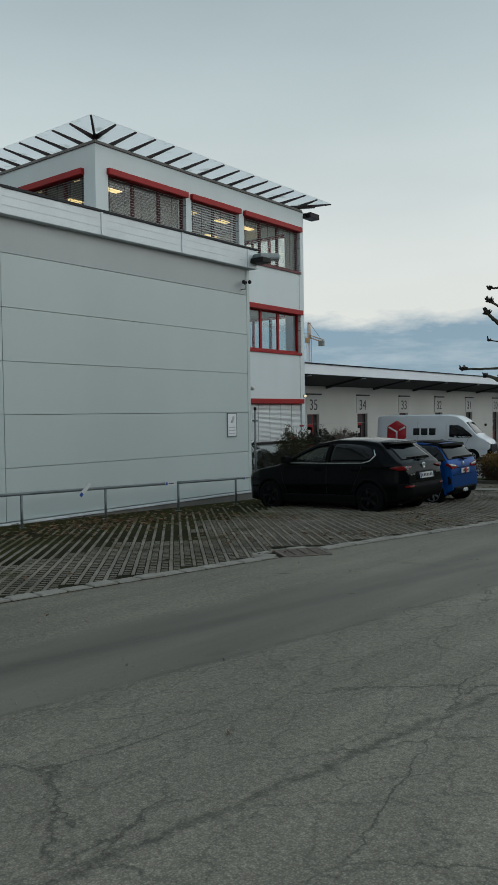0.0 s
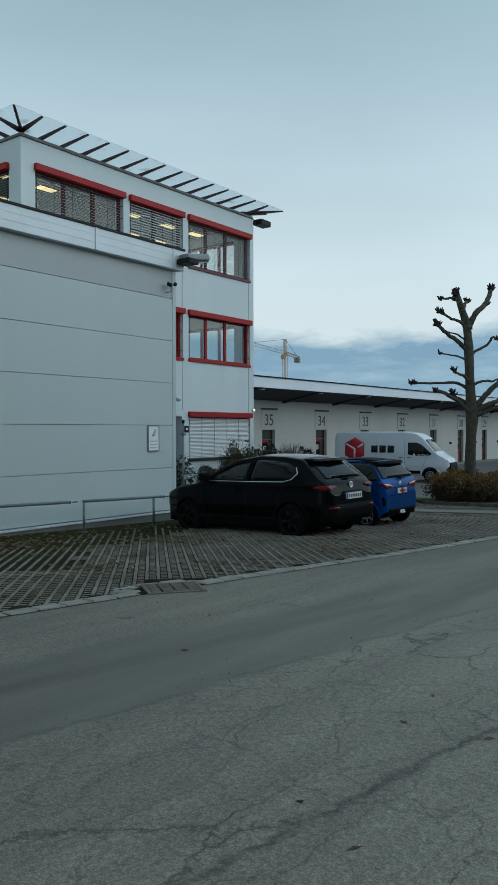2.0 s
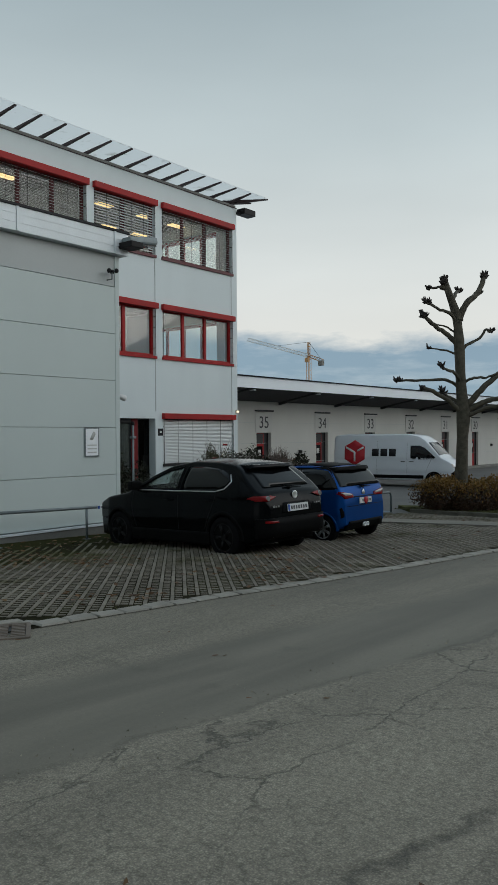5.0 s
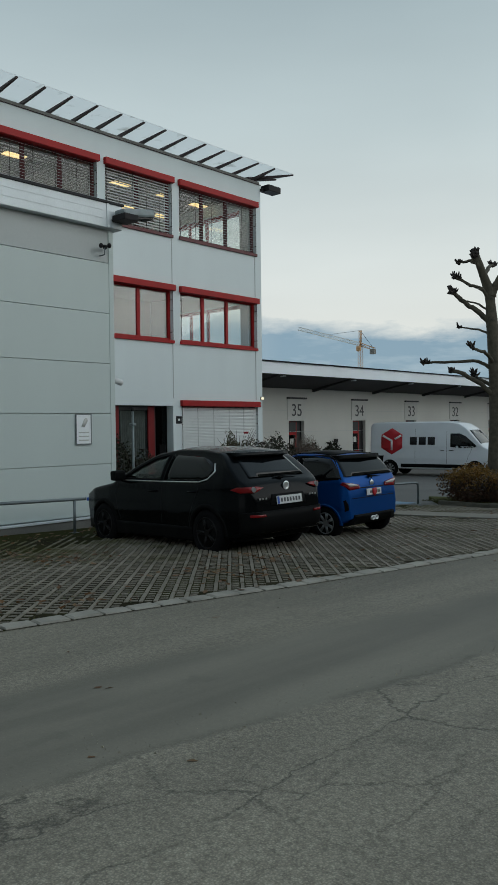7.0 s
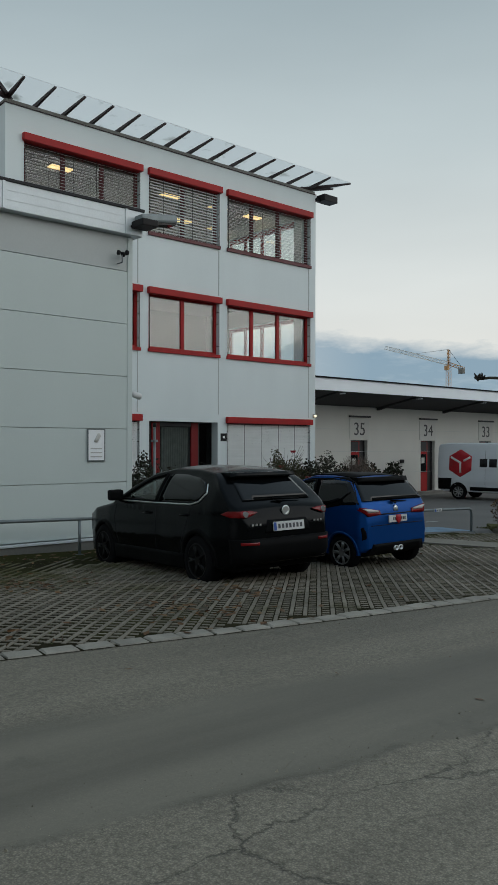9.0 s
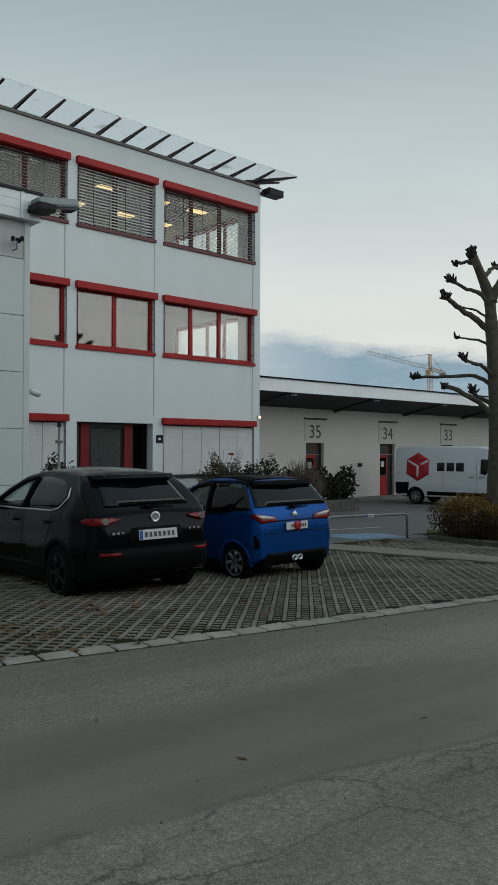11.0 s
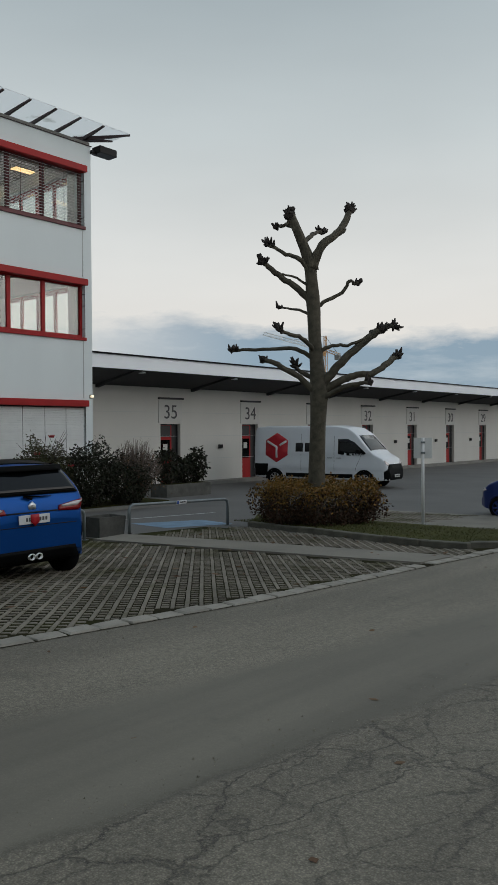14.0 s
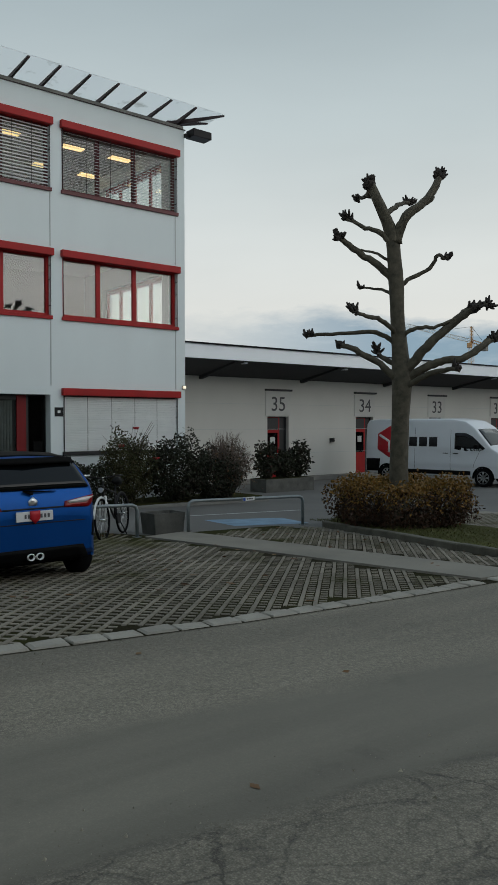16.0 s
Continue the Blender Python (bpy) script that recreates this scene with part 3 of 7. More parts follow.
def window(at, axis, u0, u1, z0, z1, mullions, slats, name, frame_mat, tilt=20.0, drop=1.0, slat_mat=None, label=""):
    """A red window: head box, frame, panes, sill, guide wires and a venetian blind, in its own coordinates (x out of the wall)."""
    w = thing(name, pose(at[0], at[1], z0, 0, 0, 0 if axis == "x" else 90 if axis == "y" else -90), label, "window", kind="structure")
    L, H = u1 - u0, z1 - z0
    part("shutter_box", block(-0.1, 0.13, -0.03, L + 0.03, H - 0.19, H, 0.012), RED, w, "dark red blind box")
    f = part("window_frame", holed(bmesh.new(), "x", -0.20, 0.09, 0.03, L - 0.03, 0.03, H - 0.11, [(0.11, L - 0.11, 0.12, H - 0.22)]), frame_mat, w)
    edges = [0.11, *[L * k for k in mullions], L - 0.11]
    for k in mullions:
        part("mullion", block(-0.19, -0.12, L * k - 0.06, L * k + 0.06, 0.12, H - 0.22, 0.006), frame_mat, f)
    for a, c in zip(edges, edges[1:]):
        p = part("pane", block(-0.165, -0.155, a, c, 0.12, H - 0.22), GLASS, w)
        p.visible_shadow = False
    part("window_sill", block(-0.1, 0.06, -0.01, L + 0.01, -0.05, 0.045, 0.008), frame_mat, w)
    for u in (0.035, L - 0.035):
        part("guide_rail", tube(bmesh.new(), [(0.03, u, 0.02), (0.03, u, H - 0.15)], 0.009, 6), DARK, w)
        for z in (0.3, H * 0.55, H - 0.45):
            part("rail_holder", block(-0.11, 0.035, u - 0.008, u + 0.008, z, z + 0.016), DARK, w)
    if slats:
        pitch = (H - 0.24) / slats
        first = None
        for k in range(slats):
            z = H - 0.22 - pitch * (k + 0.5) * drop
            m = Matrix.Translation((-0.04, 0, z)) @ pose(0, 0, 0, 0, tilt, 0)
            if first is None:
                bm = bmesh.new()
                rows = [[bm.verts.new((x, y, 0.006 * (1 - (x / 0.037) ** 2))) for x in (-0.037, 0.0, 0.037)] for y in (0.05, L - 0.05)]
                for a in (0, 1):
                    bm.faces.new((rows[0][a], rows[0][a + 1], rows[1][a + 1], rows[1][a]))
                first = part("slat", bm, slat_mat, w)
                first.matrix_basis = m
            else:
                again(first, m)
        for k in range(1, 5):
            part("ladder_cord", tube(bmesh.new(), [(0.004, L * k / 5, 0.05), (0.004, L * k / 5, H - 0.2)], 0.006, 5), DARK, w)
    return w


n = 0
for bi, (a, c) in enumerate(BAYS):
    for fi, (z0, z1) in enumerate(FLOORS):
        if bi == 1 and fi == 2:
            continue
        n += 1
        mull = ((0.333, 0.667), (0.5,), (0.31, 0.62))[bi]
        if fi == 0:
            window((FX, a), "x", a, c, z0, z1, mull, 19, "window_%d" % n, RED_SHADED, (24, 46, 28)[bi], 1.0, BLIND_GREY, "dark red office window with half-open grey venetian blinds")
        elif fi == 1:
            window((FX, a), "x", a, c, z0, z1, mull, 0, "window_%d" % n, RED, label="red-framed office window without a blind")
        else:
            window((FX, a), "x", a, c, z0, z1, (0.5,), 30, "window_%d" % n, DARK, 42, 1.0, BLIND, "ground floor window with closed white venetian blinds")
for z0, z1 in FLOORS[:2]:
    n += 1
    window((-19.2, FN), "y", 0, 3.7, z0, z1, (0.25, 0.5, 0.75), 0, "window_%d" % n, RED, label="red-framed window in the end wall")
n += 1
window((-22.2, FS), "s", 0, 3.15, 7.22, 9.07, (0.33, 0.66), 22, "window_%d" % n, RED_SHADED, 8, 1.0, BLIND_GREY, "dark red window with half-open venetian blinds")

# ceiling lights of the offices
lamp_bm = block(-0.15, 0.15, -0.34, 0.34, -0.05, 0.0, 0.01)
first = None
for x in (-20.8, -22.85):
    for y in (16.75, 18.6, 20.52, 22.52, 24.5, 26.1):
        if first is None:
            first = thing("ceiling_light", pose(x, y, 9.34), "warm glowing office ceiling light panel", "ceiling light", "office ceiling lights")
            part("diffuser", lamp_bm, LAMP, first)
            part("housing", block(-0.17, 0.17, -0.36, 0.36, -0.02, 0.0), STEEL, first)
        else:
            copy_thing(first, pose(x, y, 9.34))

# glass canopy along the roof edge
canopy = thing("roof_canopy", pose(FX, FS, TOP), "slanted frosted glass canopy on dark steel ribs", "canopy", kind="structure")
OUT, INNER, Z_IN, Z_OUT = 0.84, -0.55, 0.33, 0.40      # nearly level glass that floats above the wall top
BACK = -1.3
L = FN - FS
PITCH = 0.83
RIB_Y = [0.12 + PITCH * k for k in range(14)]
RIB_X = [-0.14 - PITCH * k for k in range(12)]


def fin(a, c, deep_a, deep_c, half=0.032):
    """A flat steel rib on edge from a to c, deep at a and shallow at c, under the glass."""
    a, c = Vector(a), Vector(c)
    side = (c - a).cross(Vector((0, 0, 1))).normalized() * half
    bm = bmesh.new()
    q = [bm.verts.new(p + o) for p, dz in ((a, 0.0), (c, 0.0), (c, -deep_c), (a, -deep_a)) for p, o in ((p + Vector((0, 0, dz)), side), (p + Vector((0, 0, dz)), -side))]
    for f in ((0, 2, 4, 6), (7, 5, 3, 1), (0, 1, 3, 2), (2, 3, 5, 4), (4, 5, 7, 6), (6, 7, 1, 0)):
        bm.faces.new([q[i] for i in f])
    return bm


for y in RIB_Y:
    part("rib", fin((-min(-BACK, y + 0.05, L - y + 0.35), y, Z_IN - 0.06), (OUT * 0.97, y, Z_OUT - 0.004), 0.15, 0.035), CANOPY_STEEL, canopy)
for x in RIB_X:
    part("rib", fin((x, min(-BACK, 0.05 - x), Z_IN - 0.06), (x, -OUT * 0.97, Z_OUT - 0.004), 0.15, 0.035), CANOPY_STEEL, canopy)
for a, c in (((-0.3, 0.3), (OUT, -OUT)), ((-0.4, L - 0.4), (OUT, L + OUT)), ((-0.3, L - 0.4), (0.05, L + OUT * 0.96))):
    part("corner_rib", fin((*a, Z_IN - 0.05), (*c, Z_OUT - 0.004), 0.17, 0.04, 0.03), CANOPY_STEEL, canopy)
part("wall_cap", block(-0.08, 0.03, -0.03, L + 0.03, 0.0, 0.02, 0.005), CANOPY_STEEL, canopy)
part("wall_cap", block(-10, -0.081, -0.03, 0.08, 0.0, 0.02, 0.005), CANOPY_STEEL, canopy)


def glass_pane(corners):
    bm = bmesh.new()
    lo = [bm.verts.new(c) for c in corners]
    hi = [bm.verts.new((c[0], c[1], c[2] + 0.012)) for c in corners]
    bm.faces.new(lo[::-1])
    bm.faces.new(hi)
    k = len(corners)
    for i in range(k):
        bm.faces.new((lo[i], lo[(i + 1) % k], hi[(i + 1) % k], hi[i]))
    return bm


G = 0.024
for ya, yc in zip(RIB_Y, RIB_Y[1:]):
    ia = max(ya, -INNER + 0.06)
    if ya < -INNER:
        part("glass_pane", glass_pane([(INNER * 0.3, ya + G, Z_IN), (INNER, ia, Z_IN), (INNER, yc - G, Z_IN), (OUT, yc - G, Z_OUT), (OUT, ya + G, Z_OUT)]), FROST, canopy)
    else:
        part("glass_pane", glass_pane([(INNER, ya + G, Z_IN), (INNER, yc - G, Z_IN), (OUT, yc - G, Z_OUT), (OUT, ya + G, Z_OUT)]), FROST, canopy)
part("glass_pane", glass_pane([(0.0, 0.03, Z_IN + 0.02), (0.0, RIB_Y[0] - G, Z_IN + 0.02), (OUT, RIB_Y[0] - G, Z_OUT), (OUT, -OUT + 0.05, Z_OUT)]), FROST, canopy)
part("glass_pane", glass_pane([(INNER, RIB_Y[-1] + G, Z_IN), (INNER * 0.6, L - 0.02, Z_IN), (OUT, L + OUT - 0.05, Z_OUT), (OUT, RIB_Y[-1] + G, Z_OUT)]), FROST, canopy)
part("glass_pane", glass_pane([(-0.3, L - 0.3, Z_IN), (0.05, L + OUT, Z_OUT), (OUT - 0.05, L + OUT, Z_OUT)]), FROST, canopy)
for xa, xc in zip(RIB_X, RIB_X[1:]):
    part("glass_pane", glass_pane([(xa - G, -INNER, Z_IN), (xc + G, -INNER, Z_IN), (xc + G, -OUT, Z_OUT), (xa - G, -OUT, Z_OUT)]), FROST, canopy)
part("glass_pane", glass_pane([(-0.03, 0.0, Z_IN + 0.02), (RIB_X[0] + G, 0.0, Z_IN + 0.02), (RIB_X[0] + G, -OUT, Z_OUT), (OUT - 0.05, -OUT, Z_OUT)]), FROST, canopy)

# ---- the long warehouse ----
WX = -23.4
wh_holes = [(34.28 + 5.15 * k, 35.43 + 5.15 * k, -1.2, 1.42) for k in range(9)]
wall = part("wall_warehouse", holed(bmesh.new(), "x", WX - 0.3, 0.3, 26.0, 110.0, -1.6, 3.6, wh_holes), WALL_WH)
tagged(wall, "off-white warehouse wall with numbered red doors", "wall", kind="structure")
back = part("wall_warehouse_back", block(-40, WX - 1.2, 27.2, 110, -1.6, 3.6), DARK)
tagged(back, "dark inside of the warehouse", "wall", kind="structure")
EX = -21.0
wroof = thing("warehouse_roof", pose(EX, 27.3, 3.35), "low pale sheet metal roof with a deep overhang", "roof", kind="structure")
part("fascia", block(-0.08, 0.0, 0, 82, 0.0, 0.48, 0.01), ROOF, wroof)
part("gutter", tube(bmesh.new(), [(0.05, 0, 0.51), (0.05, 82, 0.51)], 0.03, 8), BLACK_STEEL, wroof)
bm = bmesh.new()
vs = [bm.verts.new(p) for p in ((0.05, 0, 0.52), (0.05, 82, 0.52), (-19, 82, 1.9), (-19, 0, 1.9), (-0.06, 0, 0.38), (-0.06, 82, 0.38), (-19, 82, 1.7), (-19, 0, 1.7))]
for f in ((0, 1, 2, 3), (7, 6, 5, 4), (0, 3, 7, 4), (1, 5, 6, 2), (0, 4, 5, 1), (3, 2, 6, 7)):
    bm.faces.new([vs[i] for i in f])
part("roof_sheet", bm, ROOF, wroof)
# slopes down so the near-black soffit fills the band of eave shade
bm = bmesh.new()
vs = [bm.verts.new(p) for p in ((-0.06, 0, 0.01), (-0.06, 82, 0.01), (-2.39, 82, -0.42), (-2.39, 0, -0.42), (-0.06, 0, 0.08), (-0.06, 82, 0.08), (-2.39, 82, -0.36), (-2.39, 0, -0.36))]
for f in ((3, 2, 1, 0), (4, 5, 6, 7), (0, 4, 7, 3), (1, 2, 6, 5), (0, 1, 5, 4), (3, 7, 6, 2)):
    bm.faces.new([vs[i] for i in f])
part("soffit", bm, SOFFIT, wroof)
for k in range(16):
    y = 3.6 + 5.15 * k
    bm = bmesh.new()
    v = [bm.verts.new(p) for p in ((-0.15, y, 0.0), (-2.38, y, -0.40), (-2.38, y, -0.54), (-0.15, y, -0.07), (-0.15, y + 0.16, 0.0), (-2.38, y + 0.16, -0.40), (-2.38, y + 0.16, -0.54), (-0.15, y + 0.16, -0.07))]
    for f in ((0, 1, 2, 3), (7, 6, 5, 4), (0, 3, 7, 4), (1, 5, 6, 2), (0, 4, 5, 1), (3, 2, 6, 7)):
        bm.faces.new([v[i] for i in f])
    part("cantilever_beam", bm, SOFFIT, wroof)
    part("eave_light", block(-0.5, -0.25, y + 0.5, y + 0.66, -0.08, 0.03, 0.01), FASCIA, wroof, "small eave lamp")
dock = part("loading_step", block(WX + 0.0, WX + 0.55, 30.5, 110, -1.6, -1.06, 0.02), CONCRETE)
tagged(dock, "low concrete step along the warehouse wall", "step", kind="structure")
SIGN_BACK = mat("sign_plate", (0.53, 0.53, 0.51), 0.7, vary=0.05, bump=0.02)
for k in range(9):
    y = 34.28 + 5.15 * k
    d = thing("door_%d" % (k + 1), pose(WX, y, -1.2), "red warehouse door with a narrow dark glazed panel", "door", kind="structure")
    part("door_leaf", block(-0.25, -0.19, 0.04, 0.80, 0.02, 2.6), RED, d)
    part("glazing", block(-0.185, -0.18, 0.14, 0.70, 1.05, 1.95), GLASS_DARK, d)
    part("top_glazing", block(-0.185, -0.18, 0.10, 0.74, 2.08, 2.56), DARK, d)
    part("notice", block(-0.178, -0.172, 0.30, 0.55, 1.5, 1.78), SIGN_BACK, d, "white paper notice")
    part("side_panel", block(-0.25, -0.20, 0.80, 1.14, 0.02, 2.6), DARK, d)
    part("door_frame", holed(bmesh.new(), "x", -0.27, 0.10, 0.0, 1.15, 0.0, 2.62, [(0.04, 1.11, -0.1, 2.58)]), DARK, d)
    s = thing("number_sign", pose(WX, y - 0.12, 1.46), "pale plate with large grey gate digits", "sign", "gate signs")
    part("plate", block(0.0, 0.03, 0, 1.36, 0, 0.94, 0.008), SIGN_BACK, s)
    part("lamp_bar", block(0.0, 0.10, -0.02, 1.40, 0.99, 1.07, 0.012), DARK, s, "dark lamp bar above the plate")
    cu = bpy.data.curves.new("digits", "FONT")
    cu.body, cu.size, cu.extrude, cu.align_x = str(35 - k), 0.82, 0.004, "CENTER"
    tx = new("digits", cu)
    tx.data.materials.append(DIGIT)
    tx.parent = s
    tx.matrix_basis = pose(0.036, 0.68, 0.19, 90, 0, 90)
for k in range(8):
    y = 37.9 + 5.15 * k
    wb = thing("wall_socket", pose(WX, y, 0.42), "small dark utility box on the warehouse wall", "utility box", "wall boxes")
    part("case", block(0, 0.10, -0.11, 0.11, -0.09, 0.09, 0.015), DARK, wb)
    part("lid", block(0.10, 0.115, -0.09, 0.09, -0.05, 0.07, 0.005), BLACK_STEEL, wb)
    part("cable", tube(bmesh.new(), [(0.02, 0.13, 0.0), (0.02, 0.2, -0.02)], 0.012, 5), DARK, wb)
for z in (-0.1, 0.9, 1.9):
    tagged(part("trim", block(WX, WX + 0.004, 30.0, 110.0, z, z + 0.012), PANEL_BAND), "thin horizontal joint in the warehouse wall", "trim", kind="structure")

# unseen wall added across the road: blocks low sky light and darkens reflections
opp = part("wall_opposite", block(15.0, 15.4, -60, 90, -3.0, 7.5), mat("dull_render", (0.10, 0.095, 0.085), 0.9, vary=0.3, scale=0.4, bump=0.05))
tagged(opp, "unseen dull wall added to block low sky light", "wall", kind="structure")


# ---- kerbs, path, island ----
def stone_row(name, line, width, height, length, material, owner, lift=0.0, gap=0.012, limit=300):
    """Separate stones along a line, each laid to the slope."""
    pts = [Vector((x, y, 0)) for x, y in line]
    total = sum((b - a).length for a, b in zip(pts, pts[1:]))
    meshes = []
    for v in range(3):
        bm = block(-length / 2 + gap / 2, length / 2 - gap / 2, -width / 2, width / 2, -0.2, 0.0)
        top = [e for e in bm.edges if all(q.co.z > -0.01 for q in e.verts)]
        bmesh.ops.bevel(bm, geom=top, offset=0.014, segments=1, affect="EDGES")
        for q in bm.verts:
            q.co += Vector((random.uniform(-0.008, 0.008), random.uniform(-0.008, 0.008), random.uniform(-0.005, 0.005)))
        me = bpy.data.meshes.new(name)
        bm.to_mesh(me)
        bm.free()
        me.materials.append(material)
        meshes.append(me)
    s, i, n = length / 2, 0, 0
    done = 0.0
    while s < total and n < limit:
        while s > done + (pts[i + 1] - pts[i]).length:
            done += (pts[i + 1] - pts[i]).length
            i += 1
        d = (pts[i + 1] - pts[i]).normalized()
        p = pts[i] + d * (s - done)
        slope = (ground_z(p.x + d.x * 0.2, p.y + d.y * 0.2) - ground_z(p.x - d.x * 0.2, p.y - d.y * 0.2)) / 0.4
        o = new(name, meshes[n % 3])
        o.parent = owner
        o.matrix_basis = Matrix.Translation((p.x, p.y, ground_z(p.x, p.y) + lift + height + random.uniform(-0.006, 0.006))) @ Euler((0, -math.atan(slope), math.atan2(d.y, d.x) + random.uniform(-0.02, 0.02))).to_matrix().to_4x4()
        s += length
        n += 1


kerb = tagged(part("kerb", band([(x - 0.11, y) for x, y in KERB_LINE[1:14]], [(x + 0.06, y) for x, y in KERB_LINE[1:14]], 0.009), SOIL), "row of pale granite edging stones beside the road", "kerb", kind="structure")
KS = [(x - 0.05, y) for x, y in KERB_LINE]
GAP = 0.024
seg = [(path_at(KS, y), y) for y in (2.5, 4.2, 6.5, 7.9)]
stone_row("edging_stone", seg, 0.19, 0.026, 0.30, KERB, kerb, gap=GAP)
seg = [(path_at(KS, y), y) for y in (8.75, 10.4, 12.5, 14.6, 16.5, 18.0, 20.0, 21.4)]
stone_row("edging_stone", seg, 0.19, 0.026, 0.30, KERB, kerb, gap=GAP)
seg = [(path_at(KS, y), y) for y in (21.5, 23.0, 24.3, 27.0)]
stone_row("edging_stone", seg, 0.19, 0.026, 0.33, KERB, kerb, gap=GAP)

stone_row("edging_stone", [(-6.26, 7.86), (-6.06, 8.86)], 0.15, 0.020, 0.33, KERB, kerb, gap=GAP)
stone_row("edging_stone", [(-6.20, 7.82), (-5.86, 7.93)], 0.16, 0.022, 0.30, KERB, kerb, gap=GAP)
stone_row("edging_stone", [(-6.02, 8.78), (-5.66, 8.86)], 0.15, 0.022, 0.30, KERB, kerb, gap=GAP)

PATH_S = [(-10.6, 20.75), (-8.0, 21.05), (-6.0, 21.25), (-4.47, 21.42)]
PATH_N = [(-10.9, 21.75), (-8.2, 22.05), (-6.0, 22.22), (-4.42, 22.35)]
path = part("pavement", band(PATH_S, PATH_N, 0.036, 3, 0.0), PATH, smooth=False)
tagged(path, "pale worn concrete footpath strip across the paving", "footpath", kind="structure")

ISLAND = [(-10.15, 24.55), (-9.1, 24.3), (-8.0, 24.05), (-6.7, 23.65), (-5.7, 23.4), (-4.95, 23.4), (-4.4, 23.95), (-4.25, 25.0)]
isl = part("planting_bed", band(ISLAND, [(-11.6, 26.5), (-10.4, 26.6), (-9.2, 26.6), (-8.0, 26.4), (-7.0, 26.2), (-6.2, 26.1), (-5.3, 26.0), (-4.4, 26.0)], 0.09, 5, 0.0), GRASS_BED)
tagged(isl, "bed of soil and short grass behind a raised kerb", "planting bed", kind="structure")
TROUGH = mat("dark_trough_concrete", (0.085, 0.085, 0.078), 0.95, vary=0.4, scale=4, fine=60, bump=0.4)
KERB_OLD = mat("mossy_kerb", (0.105, 0.10, 0.08), 0.95, vary=0.45, scale=3, fine=50, bump=0.4, tint=0.1)
ikerb = tagged(part("kerb_raised", band([(x, y + 0.02) for x, y in ISLAND], [(x, y + 0.13) for x, y in ISLAND], 0.07, 1, 0.0), KERB_OLD), "raised weathered concrete kerb round the planting bed", "kerb", kind="structure")
stone_row("kerb_stone", ISLAND, 0.15, 0.115, 0.8, KERB_OLD, ikerb, gap=0.008)

# parking patch beyond the island
side_bed = part("paver_bed", band([(-11.0, 27.0), (-10.6, 30.5)], [(-4.2, 26.6), (-4.0, 30.2)], 0.006, 4), PATH)
tagged(side_bed, "grey concrete parking patch behind the verge", "parking", kind="structure")
verge = part("verge", band([(-11.4, 25.9), (-9.0, 25.6), (-7.0, 25.3), (-5.0, 25.0), (-4.3, 24.9)], [(-11.3, 27.0), (-9.0, 26.9), (-7.0, 26.8), (-5.0, 26.7), (-4.2, 26.6)], 0.012, 3), GRASS_BED)
tagged(verge, "narrow strip of short winter grass", "grass verge", kind="structure")

# markings in the yard
for name, a, c, m_, lab in (("line_marking", [(-14.1, 23.2), (-13.75, 27.2)], [(-13.98, 23.2), (-13.63, 27.2)], WHITE_LINE, "faded white parking line on the asphalt"),
                            ("blue_marking", [(-12.9, 23.6), (-12.3, 25.3)], [(-11.4, 23.3), (-10.95, 24.9)], BLUE_MARK, "faded pale blue parking symbol field on asphalt")):
    tagged(part(name, band(a, c, 0.006, 2), m_), lab, "road marking", kind="structure")

# drain grate
gr = thing("drain_grate", pose(-5.78, 8.32, ground_z(-5.78, 8.32) + 0.012, 0, 0, 54), "rusty cast iron street drain grate with slots", "drain grate")
IRON = mat("cast_iron", (0.17, 0.14, 0.115), 0.75, 0.2, vary=0.3, scale=6, bump=0.2)
part("frame", block(-0.30, 0.30, -0.25, 0.25, -0.03, -0.006), DARK, gr)
for k in range(4):
    for j in range(9):
        part("bar", block(-0.28 + 0.145 * k, -0.28 + 0.145 * k + 0.12, -0.235 + 0.055 * j, -0.205 + 0.055 * j, -0.02, 0.012, 0.004), IRON, gr)
for y in (-0.25, 0.25):
    part("rim", block(-0.31, 0.31, y - 0.02, y + 0.02, -0.02, 0.016, 0.004), IRON, gr)
for x in (-0.30, 0.30):
    part("rim", block(x - 0.02, x + 0.02, -0.25, 0.25, -0.02, 0.015, 0.004), IRON, gr)
cover = tagged(part("cover_plate", tube(bmesh.new(), [(-5.0, 6.85, ground_z(-5, 6.85)), (-5.0, 6.85, ground_z(-5, 6.85) + 0.003)], 0.10, 16), KERB_OLD), "small round iron valve cover in the asphalt", "valve cover")

# ---- vehicles ----
TYRE = mat("tyre_rubber", (0.006, 0.006, 0.007), 0.9, vary=0.2, bump=0.1, spec=0.1)
BLACK_PLASTIC = mat("black_plastic", (0.0036, 0.0038, 0.0042), 0.6, vary=0.15, bump=0.05, spec=0.08)
CAR_GLASS = mat("car_glass", (0.003, 0.004, 0.005), 0.04, vary=0.05, bump=0.0, spec=0.34)
GLOSS_BLACK = mat("gloss_black_panel", (0.004, 0.0045, 0.005), 0.15, vary=0.05, bump=0.0, spec=0.35)
FRONT_GLASS = glass("front_car_glass", (0.88, 0.93, 0.92), low=0.04)
SEAT_CLOTH = mat("dark_seat_cloth", (0.012, 0.012, 0.013), 0.9, vary=0.2, bump=0.1)
CHROME = mat("chrome", (0.80, 0.81, 0.82), 0.3, 1.0, vary=0.05, bump=0.0)
RIM_BLACK = mat("dark_alloy", (0.012, 0.012, 0.013), 0.35, 0.7, vary=0.1, bump=0.0)
RIM_GREY = mat("grey_alloy", (0.34, 0.35, 0.36), 0.32, 0.8, vary=0.1, bump=0.0)
